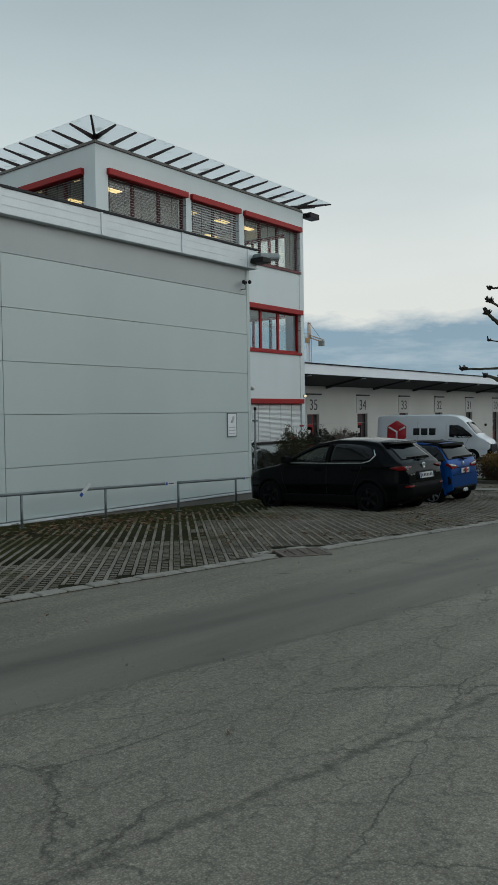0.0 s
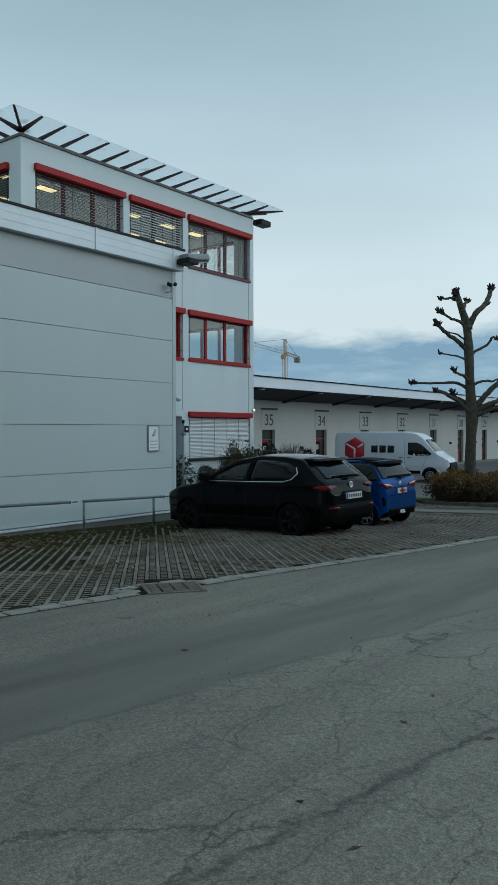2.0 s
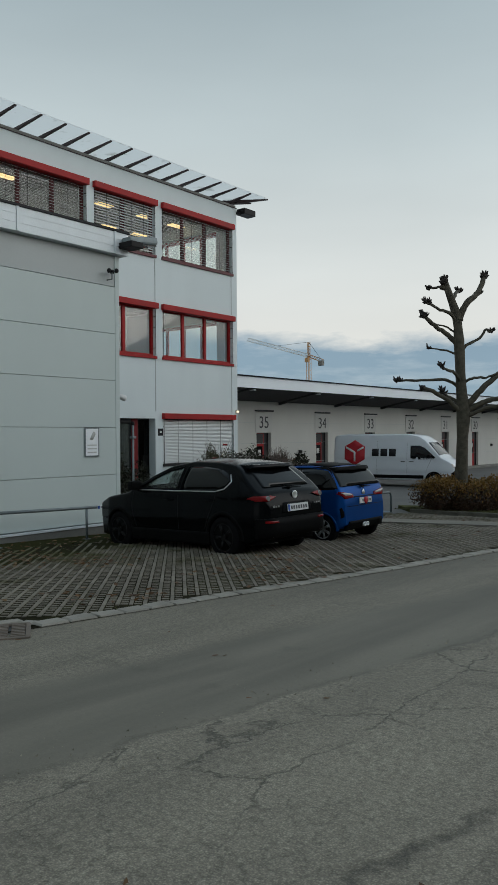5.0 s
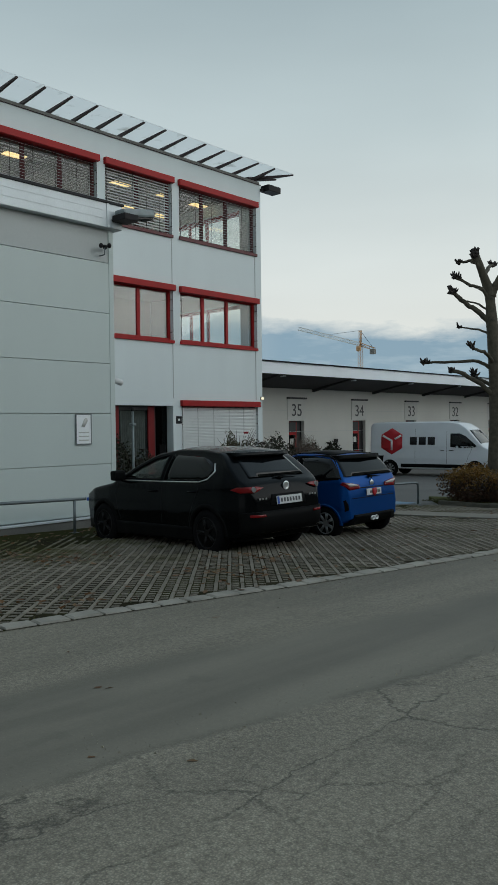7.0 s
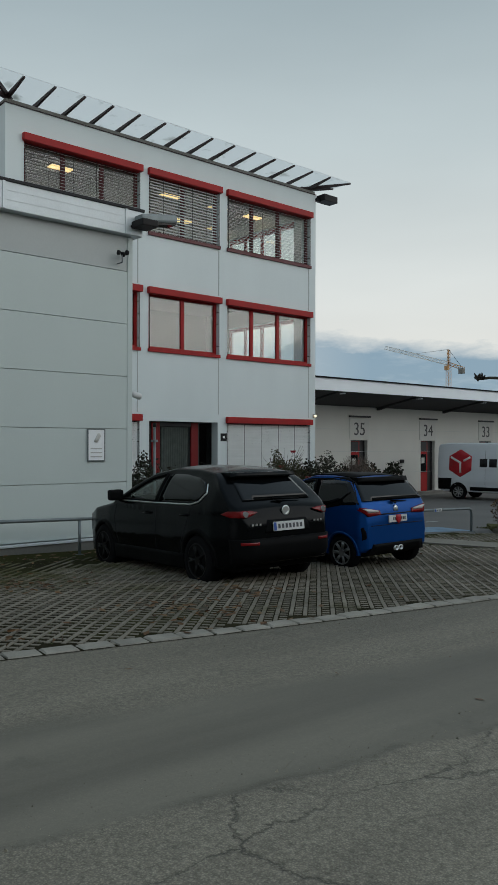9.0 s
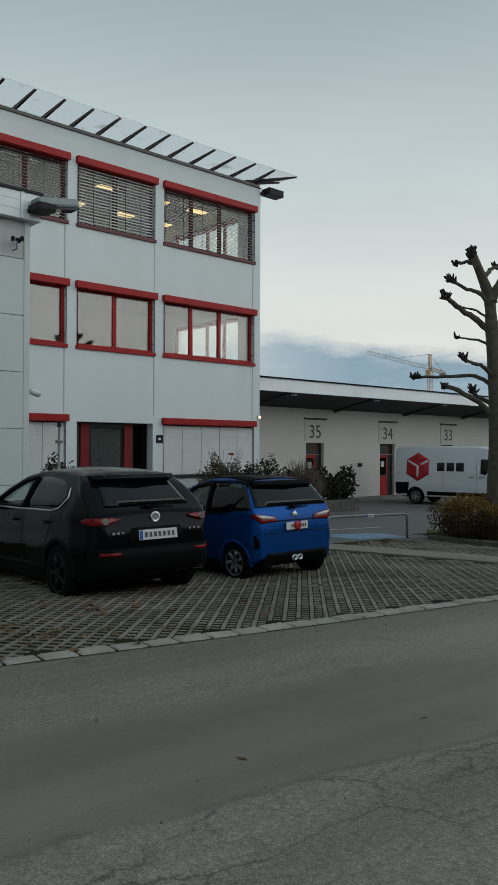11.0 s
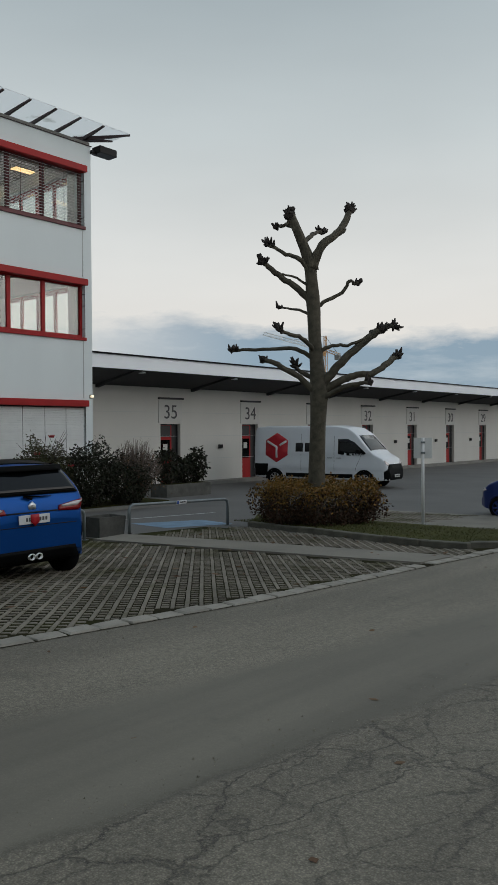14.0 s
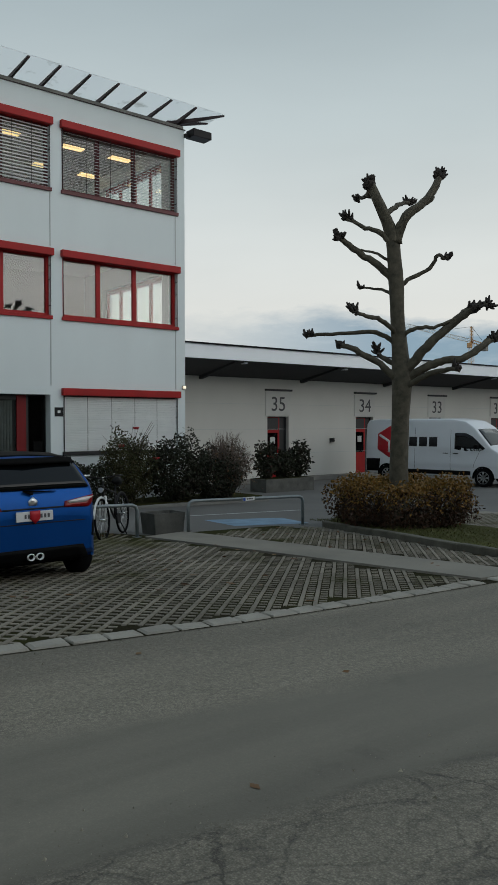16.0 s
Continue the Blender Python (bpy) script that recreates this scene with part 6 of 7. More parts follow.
for v in bm.verts:
    v.co += Vector((rnd.gauss(0, 0.007), rnd.gauss(0, 0.007), 0))
part("trunk", bm, BARK, tree, "mottled grey-green trunk")


def stubs(owner, tip, back, th, count):
    """The swollen fist of cut shoots where a limb is pollarded each winter."""
    bm = bmesh.new()
    d0 = (tip - back).normalized()
    bmesh.ops.create_icosphere(bm, subdivisions=2, radius=1.0, matrix=Matrix.Translation(tip - d0 * 0.03) @ Matrix.Diagonal((th * 1.25 + 0.02, th * 1.25 + 0.02, th * 1.1 + 0.02, 1)))
    for v in bm.verts:
        v.co += Vector((rnd.gauss(0, 0.012), rnd.gauss(0, 0.012), rnd.gauss(0, 0.012)))
    for k in range(count):
        d = (d0 * 0.5 + Vector((rnd.gauss(0, 0.65), rnd.gauss(0, 0.65), rnd.gauss(0.45, 0.5)))).normalized()
        q = tip - d0 * rnd.uniform(0, 0.16) + d * th * 0.6
        reach = rnd.uniform(0.05, 0.15)
        tube(bm, [q, q + d * reach * 0.6, q + d * reach + Vector((0, 0, 0.02))], [0.034, 0.026, 0.014], 6)
    part("pollard_knob", bm, TWIG, owner, "cluster of cut twig stubs")


def bough(start, way, th, knob, lean=0.0, keep=0.6):
    """One limb: the height at which it leaves the trunk, then points across, up and away; its thickness and the stubs at its end."""
    pts = [tp_(lean, start, 0)] + [tp_(*p) for p in way]
    fine = []
    for i, (a, c) in enumerate(zip(pts, pts[1:])):
        before = pts[i - 1] if i else a - (c - a) * 0.6
        after = pts[i + 2] if i + 2 < len(pts) else c + (c - a)
        for k in range(5):
            t = k / 5
            p = ((a * 2) + (c - before) * t + (before * 2 - a * 5 + c * 4 - after) * t * t + (a * 3 - before - c * 3 + after) * t * t * t) * 0.5
            fine.append(p + Vector((rnd.gauss(0, 0.008), rnd.gauss(0, 0.008), rnd.gauss(0, 0.008))))
    fine.append(pts[-1])
    m_ = len(fine)
    radii = [th * (1.5 if k == 0 else 1.2 if k == 1 else 1) * (1 - (1 - keep) * k / (m_ - 1)) * rnd.uniform(0.92, 1.08) for k in range(m_)]
    limb = part("limb", tube(bmesh.new(), fine, radii, 10), BARK, tree)
    if knob:
        stubs(limb, fine[-1], fine[-3], radii[-1], knob)


bough(5.40, [(-0.60, 5.56, -0.18)], 0.090, 34, -0.52, 0.9)
bough(5.38, [(-0.60, 5.46, 0.30), (-0.74, 5.48, 0.62)], 0.045, 14, -0.50)
bough(4.98, [(-0.02, 5.26, 0.35), (0.24, 5.44, 0.70), (0.40, 5.48, 0.85)], 0.055, 18, -0.27)
bough(4.52, [(0.10, 4.95, -0.12), (0.44, 5.23, -0.05), (0.68, 5.54, 0.08), (0.82, 5.84, 0.18)], 0.095, 30, -0.08, 0.7)
bough(5.20, [(0.55, 5.26, -0.05), (0.64, 5.32, -0.08)], 0.040, 0, 0.40)
bough(4.38, [(-0.36, 4.66, -0.08), (-0.64, 4.78, 0.0), (-1.02, 5.02, 0.15)], 0.055, 16, -0.10)
bough(3.78, [(-0.42, 4.10, 0.05), (-0.78, 4.35, 0.08), (-1.18, 4.62, 0.0)], 0.075, 24, -0.06, 0.7)
bough(4.02, [(-0.34, 4.27, 0.05), (-0.72, 4.38, 0.05)], 0.032, 0, -0.08)
bough(3.52, [(-0.34, 3.70, 0.40), (-0.64, 3.80, 0.80)], 0.032, 3, -0.05)
bough(3.66, [(0.20, 3.82, 0.0), (0.56, 4.02, 0.0), (0.70, 4.25, -0.1), (0.82, 4.18, -0.1), (0.96, 4.26, -0.1)], 0.045, 4, -0.04)
bough(2.76, [(-0.40, 3.00, -0.35), (-0.72, 3.04, -0.60), (-0.98, 3.14, -0.75)], 0.050, 14, -0.02)
bough(2.58, [(-0.42, 2.82, 0.05), (-1.10, 2.82, 0.20), (-1.72, 2.82, 0.62)], 0.050, 16, 0.0)
bough(1.86, [(-0.36, 2.22, 0.0), (-0.84, 2.50, 0.05), (-1.12, 2.62, 0.20)], 0.070, 5, 0.04, 0.7)
bough(2.15, [(-0.28, 2.40, 0.35), (-0.34, 2.58, 0.50)], 0.055, 20, 0.03)
bough(2.70, [(0.24, 2.86, -0.15), (0.60, 2.88, -0.28), (0.95, 3.02, -0.38)], 0.045, 0, 0.0)
bough(1.96, [(0.34, 2.38, -0.18), (0.66, 2.70, -0.25), (1.00, 3.02, -0.34), (1.30, 3.22, -0.42)], 0.092, 20, 0.05, 0.8)
bough(3.16, [(1.42, 3.26, -0.48), (1.56, 3.24, -0.55)], 0.060, 14, 1.22)
bough(1.88, [(0.45, 2.14, -0.18), (0.80, 2.27, -0.26), (1.10, 2.30, -0.35), (1.48, 2.52, -0.22), (1.80, 2.72, -0.05)], 0.080, 18, 0.05, 0.75)
bough(1.74, [(0.40, 1.98, -0.38), (0.70, 2.06, -0.60), (0.92, 2.08, -0.80)], 0.062, 8, 0.06)

# shrubs in the bed by the office, planter at the first gate
bedbox = part("planting_border", block(-18.42, -16.6, 22.9, 28.6, -1.4, -1.0, 0.03), PLINTH)
tagged(bedbox, "low stone edging of the planting bed by the office", "planting bed", kind="structure")
bed_top = tagged(part("border_soil", block(-18.3, -16.75, 23.0, 28.45, -1.1, -0.97), SOIL), "dark soil of the planting bed", "soil", kind="structure")
rose = bush("rose_bush", pose(-17.2, 24.25, -0.97), (0.66, 0.80, 0.90), 8000, 0.065, ROSE_LEAF, "leafy rose bush with a few red blooms", 40, 11, 2.0, shell_=0.1)
rnd = random.Random(8)
bm = bmesh.new()
for k in range(16):
    a = rnd.uniform(0, 6.28)
    e = Vector((0.5 * math.cos(a), 0.75 * math.sin(a), rnd.uniform(1.5, 2.15)))
    tube(bm, [(0, 0, 0.5), e * 0.6 + Vector((0, 0, 0.4)), e], [0.01, 0.007, 0.003], 4)
part("long_shoots", bm, TWIG, rose)
for x, y, z in ((0.35, 0.05, 1.95), (0.42, 0.62, 1.15), (0.2, -0.3, 1.5)):
    bm = bmesh.new()
    for k in range(9):
        a = k * 2.4
        r_ = 0.012 + 0.004 * k
        tube(bm, [(x + r_ * math.cos(a), y + r_ * math.sin(a), z), (x + r_ * 2 * math.cos(a), y + r_ * 2 * math.sin(a), z + 0.05)], [0.028, 0.012], 5)
    part("bloom", bm, ROSE_RED, rose, "small red rose bloom")
bush("laurel_bush", pose(-17.05, 25.6, -0.97), (0.70, 0.90, 0.82), 6500, 0.085, EVERGREEN, "dense dark evergreen shrub in the bed", 30, 12, 2.2)
bush("laurel_bush", pose(-16.95, 26.9, -0.97), (0.68, 0.85, 0.66), 5000, 0.085, EVERGREEN, "dense dark evergreen shrub in the bed", 24, 13, 2.2)
bush("low_shrub", pose(-17.3, 23.05, -0.97), (0.55, 0.72, 0.55), 4200, 0.07, EVERGREEN, "low dark clipped shrub beside the entrance", 24, 14, 3.0)
bare = thing("bare_shrub", pose(-16.95, 27.3, -0.97), "leafless shrub of many fine grey twigs", "bush")
bm = bmesh.new()
rnd = random.Random(21)
for k in range(330):
    a, sp = rnd.uniform(0, 6.28), rnd.uniform(0.15, 0.85)
    h = 1.78 * math.sqrt(1 - (sp / 1.02) ** 2) * rnd.uniform(0.72, 1.05) + 0.1
    e = Vector((sp * math.cos(a), sp * math.sin(a), h))
    tube(bm, [(e.x * 0.15, e.y * 0.15, 0), (e.x * 0.55, e.y * 0.55, h * 0.55), e], [0.010, 0.006, 0.003], 4)
    for q in range(3):
        f = rnd.uniform(0.55, 0.95)
        p = Vector((e.x * f, e.y * f, h * f))
        tube(bm, [p, p + Vector((rnd.gauss(0, 0.1), rnd.gauss(0, 0.1), rnd.uniform(0.08, 0.25)))], [0.004, 0.002], 3)
part("twig_mass", bm, mat("grey_twig", (0.11, 0.085, 0.07), 0.9, vary=0.3, scale=20, bump=0.1), bare)
mesh_part("dry_leaves", leaves([(rnd.gauss(0, 0.38), rnd.gauss(0, 0.38), rnd.triangular(0.1, 1.6, 0.6)) for _ in range(900)], 0.05, rnd), DRY_LEAF, bare)
bush("corner_shrub", pose(-14.6, 17.6, ground_z(-14.6, 17.6)), (0.7, 0.75, 0.82), 4800, 0.08, EVERGREEN, "dark evergreen shrub by the hall corner", 26, 15, 2.2)
pole = thing("pipe_post", pose(-13.17, 16.78, ground_z(-13.17, 16.78)), "slim grey standpipe post by the hall corner", "post")
part("pipe", tube(bmesh.new(), [(0, 0, 0), (0, 0, 2.38)], 0.026, 10), STEEL, pole)
part("cap", tube(bmesh.new(), [(0, 0, 2.36), (0, 0, 2.44)], [0.04, 0.035], 10), BLACK_STEEL, pole)
part("clamp", block(-0.06, 0.06, -0.05, 0.05, 2.05, 2.10, 0.01), STEEL, pole)

pl = thing("stone_planter", pose(-19.6, 31.75, -1.21), "concrete planter box with an oleander beside the gate", "planter")
bm = block(-0.42, 0.42, -1.1, 1.1, 0, 0.46, 0.02)
part("box", bm, TROUGH, pl)
part("soil", block(-0.36, 0.36, -1.04, 1.04, 0.4, 0.468), SOIL, pl)
for k, (y, s, h) in enumerate(((-0.75, 0.42, 0.60), (0.05, 0.45, 0.42), (0.75, 0.45, 0.62))):
    bush("oleander", pose(-19.6, 31.75 + y, -0.745), (0.40, s, h), 900, 0.13, EVERGREEN, "leggy evergreen oleander growing in the planter", 26, 30 + k, 2.0, "shrub", shell_=0.15)

# ---- small things on the walls ----
sg = thing("notice_sign", pose(-12.6 + 0.012, 15.09, 0.91), "white wall notice with a grey drawing and text bars", "sign")
part("board", block(0, 0.012, -0.17, 0.17, 0, 0.57, 0.004), mat("notice_white", (0.86, 0.88, 0.90), 0.5, vary=0.03, bump=0.0), sg)
part("frame", holed(bmesh.new(), "x", 0.0, 0.018, -0.185, 0.185, -0.015, 0.585, [(-0.165, 0.165, 0.006, 0.564)]), STEEL, sg)
part("drawing", patch([(-0.06, 0.34), (0.02, 0.33), (0.09, 0.44), (0.08, 0.50), (0.03, 0.50)], lambda u, v, d: (0.012 + d, u, v), 0.004, 1), SIGN_BACK, sg)
for k in range(3):
    part("text_bar", block(0.012, 0.015, -0.12, 0.12, 0.06 + 0.075 * k, 0.082 + 0.075 * k), SIGN_BACK, sg)
num = thing("house_plaque", pose(FX, 22.93, 1.43), "small dark plaque with a pale bar", "sign")
part("plate", block(0, 0.015, -0.12, 0.12, -0.12, 0.12, 0.005), INK, num)
part("bar", block(0.015, 0.019, -0.04, 0.04, -0.03, 0.04), PLATE_WHITE, num)

fl = thing("floodlight", pose(HX + 0.15, 15.75, 5.32), "grey boxy floodlight on an arm at the hall corner", "floodlight")
part("arm", tube(bmesh.new(), [(0, 0, 0), (0.12, 0.15, 0.05), (0.15, 0.45, 0.10)], 0.035, 8), BLACK_STEEL, fl)
hd = part("head", block(0.04, 0.34, 0.05, 0.86, 0.02, 0.19, 0.05), STEEL, fl)
hd.matrix_basis = pose(0, 0, 0, 9, 0, 0)
part("lens", block(0.07, 0.31, 0.36, 0.82, -0.012, 0.02), GLASS_DARK, hd)
part("hood", block(0.0, 0.40, 0.0, 0.35, -0.03, 0.10, 0.02), BLACK_STEEL, fl)
fl2 = thing("floodlight", pose(FX + 0.05, 26.98, 9.51), "black floodlight under the canopy corner", "floodlight")
part("arm", block(-0.06, 0.04, -0.05, 0.15, 0.0, 0.1), BLACK_STEEL, fl2)
part("head", block(-0.15, 0.25, 0.1, 0.75, 0.02, 0.24, 0.02), BLACK_STEEL, fl2)
an = thing("wind_gauge", pose(HX + 0.0, 15.55, 4.62), "small black cup anemometer on a wall bracket", "wind gauge")
part("bracket", tube(bmesh.new(), [(0, 0, 0), (0.16, 0, 0), (0.16, 0, 0.14)], 0.014, 6), STEEL, an)
for k in range(3):
    a = 2.1 * k + 0.4
    part("cup", lathe([(0.01, -0.02), (0.05, 0.0), (0.045, 0.035), (0.01, 0.05)], 12), INK, an).matrix_basis = pose(0.16 + 0.09 * math.cos(a), 0.09 * math.sin(a), 0.17)
part("spider", tube(bmesh.new(), [(0.16, 0, 0.14), (0.16, 0, 0.19)], 0.03, 8), INK, an)
dome = thing("wall_lamp", pose(HX - 0.12, HY, 2.16), "small pale outdoor wall lamp on a bracket", "wall lamp")
part("arm", tube(bmesh.new(), [(0, 0, 0), (0, 0.10, 0.03)], 0.02, 6), STEEL, dome)
part("shade", lathe([(0.02, 0.0), (0.06, 0.04), (0.065, 0.20), (0.02, 0.23)], 14), PLATE_WHITE, dome).matrix_basis = pose(0, 0.08, 0.03, -15, 0, 0)

cl = thing("wall_lamp", pose(FX, 26.88, 2.18), "tiny lit wall lamp at the facade corner", "wall lamp")
part("base", block(0, 0.03, -0.05, 0.05, -0.06, 0.06, 0.008), STEEL, cl)
part("glass_bulb", lathe([(0.01, 0.0), (0.045, 0.02), (0.045, 0.07), (0.01, 0.10)], 12), glow("lamp_glass", (1.0, 0.85, 0.6), 0.9), cl).matrix_basis = pose(0.03, 0, 0, 0, 0, -90)

# ---- entrance ----
# red lowered for posts and rail, so the recess's shade sits in the colour
DOOR_RED_SHADED = mat("door_red_paint", (0.17, 0.010, 0.012), 0.5, vary=0.12, bump=0.02, spec=0.25)
ent = thing("entrance_door", pose(-18.80, 20.2, -1.0), "recessed red-framed glass entrance door", "door", kind="structure")
part("porch_step", block(-0.05, 0.75, 0, 2.5, -0.3, 0.03, 0.01), CONCRETE, ent)
part("dark_panel", block(-0.04, 0.0, 0.003, 2.497, 0.03, 2.88), DARK, ent)
for y0, y1 in ((0.26, 0.54), (1.68, 1.94)):
    part("door_post", block(0.0, 0.05, y0, y1, 0.03, 2.86, 0.01), DOOR_RED_SHADED, ent)
part("door_rail", block(0.0, 0.045, 0.55, 1.67, 0.03, 0.42, 0.01), DOOR_RED_SHADED, ent)
part("head_rail", block(0.0, 0.045, 0.55, 1.67, 2.74, 2.86, 0.01), DARK, ent)
dg = part("door_glass", block(0.012, 0.026, 0.55, 1.67, 0.42, 2.74), glass("door_pane", (0.8, 0.82, 0.82), low=0.02), ent)
bm = bmesh.new()
for k in range(12):
    tube(bm, [(0.004, 0.66 + 0.08 * k, 0.45), (0.004, 0.66 + 0.08 * k, 2.72)], 0.040, 8)
bm.transform(Matrix.Diagonal((0.15, 1, 1, 1)))
part("curtain", bm, mat("grey_curtain", (0.15, 0.16, 0.15), 0.9, vary=0.25, scale=6, bump=0.1), ent, "grey-green curtain in folds behind the glass")
part("side_glazing", block(0.0, 0.02, 2.02, 2.46, 0.05, 2.84), GLASS_DARK, ent)
part("door_handle", tube(bmesh.new(), [(0.05, 0.56, 1.0), (0.11, 0.56, 1.0), (0.11, 0.56, 1.5), (0.05, 0.56, 1.5)], 0.016, 6), STEEL, ent)
part("letter_box", block(0.02, 0.08, 2.12, 2.36, 1.25, 1.65, 0.01), BLACK_PLASTIC, ent)

# ---- sign post by the verge ----
sp = thing("sign_post", pose(-7.42, 27.0, ground_z(-7.42, 27.0), 0, 0, -58), "slim white post with a blank sign plate seen from behind", "sign post")
part("post", tube(bmesh.new(), [(0, 0, 0), (0, 0, 1.86)], 0.032, 10), PLATE_WHITE, sp)
part("plate", block(-0.045, -0.03, -0.19, 0.19, 1.42, 1.86, 0.006), PLATE_WHITE, sp)
part("bracket", block(-0.04, 0.04, -0.045, 0.045, 1.52, 1.56), STEEL, sp)
part("bracket", block(-0.04, 0.04, -0.045, 0.045, 1.74, 1.78), STEEL, sp)
part("base_stone", block(-0.2, 0.2, -0.2, 0.2, -0.05, 0.03, 0.02), CONCRETE, sp)

# ---- bicycles ----
def bicycle(m, frame_mat, fork_mat, label, basket):
    b = thing("bicycle", m, label, "bicycle", "parked bicycles")
    R = 0.34
    for x in (0.0, 1.05):
        ring = [(x + R * math.cos(2 * math.pi * k / 28), 0, R + R * math.sin(2 * math.pi * k / 28)) for k in range(29)]
        w = part("wheel", tube(bmesh.new(), ring, 0.019, 6, caps=False), TYRE, b)
        bm = bmesh.new()
        for k in range(14):
            a = 2 * math.pi * k / 14
            tube(bm, [(x, 0.02 * (-1) ** k, R), (x + R * 0.97 * math.cos(a), 0, R + R * 0.97 * math.sin(a))], 0.0022, 3)
        tube(bm, [(x, -0.05, R), (x, 0.05, R)], 0.022, 8)
        part("spokes", bm, CHROME, w)
        g = [(x + (R + 0.035) * math.cos(a), 0, R + (R + 0.035) * math.sin(a)) for a in (math.pi * (0.05 + 0.9 * k / 12) for k in range(13))]
        part("mudguard", tube(bmesh.new(), g, 0.022, 5), fork_mat if x > 0.5 else frame_mat, w)
    bm = bmesh.new()
    for line, r in (([(0, 0.04, R), (0.42, 0.0, 0.30)], 0.012), ([(0, -0.04, R), (0.42, 0, 0.30)], 0.012), ([(0, 0, R), (0.28, 0, 0.80)], 0.011), ([(0.42, 0, 0.30), (0.26, 0, 0.86)], 0.017), ([(0.42, 0, 0.30), (0.90, 0, 0.78)], 0.018), ([(0.30, 0, 0.74), (0.88, 0, 0.86)], 0.016), ([(0.92, 0, 0.72), (0.86, 0, 0.98)], 0.019)):
        tube(bm, line, r, 8)
    part("frame", bm, frame_mat, b)
    bm = bmesh.new()
    for s in (-1, 1):
        tube(bm, [(0.91, s * 0.045, 0.72), (0.95, s * 0.05, 0.60), (1.05, s * 0.05, R)], 0.016, 8)
    tube(bm, [(0.91, -0.05, 0.72), (0.91, 0.05, 0.72)], 0.016, 6)
    part("fork", bm, fork_mat, b)
    part("handlebar", tube(bmesh.new(), [(0.70, -0.30, 1.05), (0.84, -0.24, 1.06), (0.88, 0, 1.02), (0.84, 0.24, 1.06), (0.70, 0.30, 1.05)], 0.013, 8), CHROME if basket else BLACK_STEEL, b)
    part("stem", tube(bmesh.new(), [(0.86, 0, 0.98), (0.87, 0, 1.04)], 0.02, 8), CHROME, b)
    part("saddle", tube(bmesh.new(), [(0.10, 0, 0.93), (0.22, 0, 0.94), (0.40, 0, 0.935)], [0.085, 0.07, 0.022], 8), BLACK_PLASTIC, b)
    part("head_lamp", tube(bmesh.new(), [(0.95, 0, 0.84), (1.02, 0, 0.84)], [0.03, 0.045], 12), CHROME, b)
    part("crank", tube(bmesh.new(), [(0.42, 0.06, 0.30), (0.42, 0.08, 0.30)], 0.09, 14), BLACK_STEEL, b)
    if basket:
        bm = bmesh.new()
        for z in (0.86, 0.95, 1.04):
            tube(bm, [(0.98, -0.16, z), (1.24, -0.16, z), (1.24, 0.16, z), (0.98, 0.16, z), (0.98, -0.16, z)], 0.006, 4)
        for x, y in ((0.98, -0.16), (1.24, -0.16), (1.24, 0.16), (0.98, 0.16), (1.11, -0.16), (1.11, 0.16), (1.24, 0)):
            tube(bm, [(x, y, 0.84), (x, y, 1.04)], 0.005, 4)
        part("basket", bm, BLACK_STEEL, b)
    part("stand", tube(bmesh.new(), [(0.36, 0.05, 0.30), (0.30, 0.16, 0.0)], 0.01, 5), BLACK_STEEL, b)
    return b


bicycle(pose(-11.61, 20.92, ground_z(-11.4, 20.4), 4, 0, -48), BLACK_STEEL, PLATE_WHITE, "dark city bicycle with a white fork by the railing", False)
bicycle(pose(-12.0, 20.4, ground_z(-12, 20.0), 5, 0, -40), BLACK_STEEL, BLACK_STEEL, "dark bicycle with a front basket", True)

# ---- tower crane, far behind the roofs ----
CRANE = mat("crane_yellow", (0.52, 0.29, 0.13), 0.6, vary=0.1, scale=0.1, fine=1, bump=0)
CRANE_W = mat("crane_white", (0.80, 0.79, 0.76), 0.6, vary=0.1, scale=0.1, fine=1, bump=0)
cr = thing("tower_crane", pose(-237.8, 351, -1.2), "orange and white tower crane far behind the roofs", "crane")


def lattice(bm, a, c, half, bays, th):
    a, c = Vector(a), Vector(c)
    d = (c - a)
    s = d.cross(Vector((0, 1, 0))).normalized() * half
    t = Vector((0, half, 0))
    for o in (s + t, s - t, -s - t, t - s):
        tube(bm, [a + o, c + o], th, 4)
    for k in range(bays):
        p, q = a + d * k / bays, a + d * (k + 1) / bays
        for o, o2 in ((s + t, -s + t), (-s - t, s - t)):
            tube(bm, [p + o, q + o2], th * 0.7, 3)


bm = bmesh.new()
lattice(bm, (0, 0, 0), (0, 0, 43), 0.9, 22, 0.14)
part("mast", bm, CRANE, cr)
bm = bmesh.new()
lattice(bm, (0, 0, 44.5), (-41.5, 0, 56.5), 0.85, 26, 0.17)
part("jib", bm, CRANE_W, cr, "white lattice jib")
bm = bmesh.new()
lattice(bm, (0, 0, 44.5), (9.0, 0, 41.2), 0.7, 6, 0.16)
part("counter_jib", bm, CRANE, cr)
part("counterweight", block(6.5, 9.2, -1, 1, 38.8, 41.5, 0.1), CONCRETE, cr)
bm = bmesh.new()
lattice(bm, (0, 0, 43), (0, 0, 51.8), 0.5, 5, 0.16)
part("apex", bm, CRANE, cr)
bm = bmesh.new()
tube(bm, [(0, 0, 51.8), (-21, 0, 51.4)], 0.09, 4)
tube(bm, [(0, 0, 51.8), (8, 0, 42)], 0.09, 4)
part("pendant_line", bm, BLACK_STEEL, cr)
part("cab", block(-1.2, 1.2, -2.2, -0.9, 41.0, 43.4, 0.1), CRANE, cr)


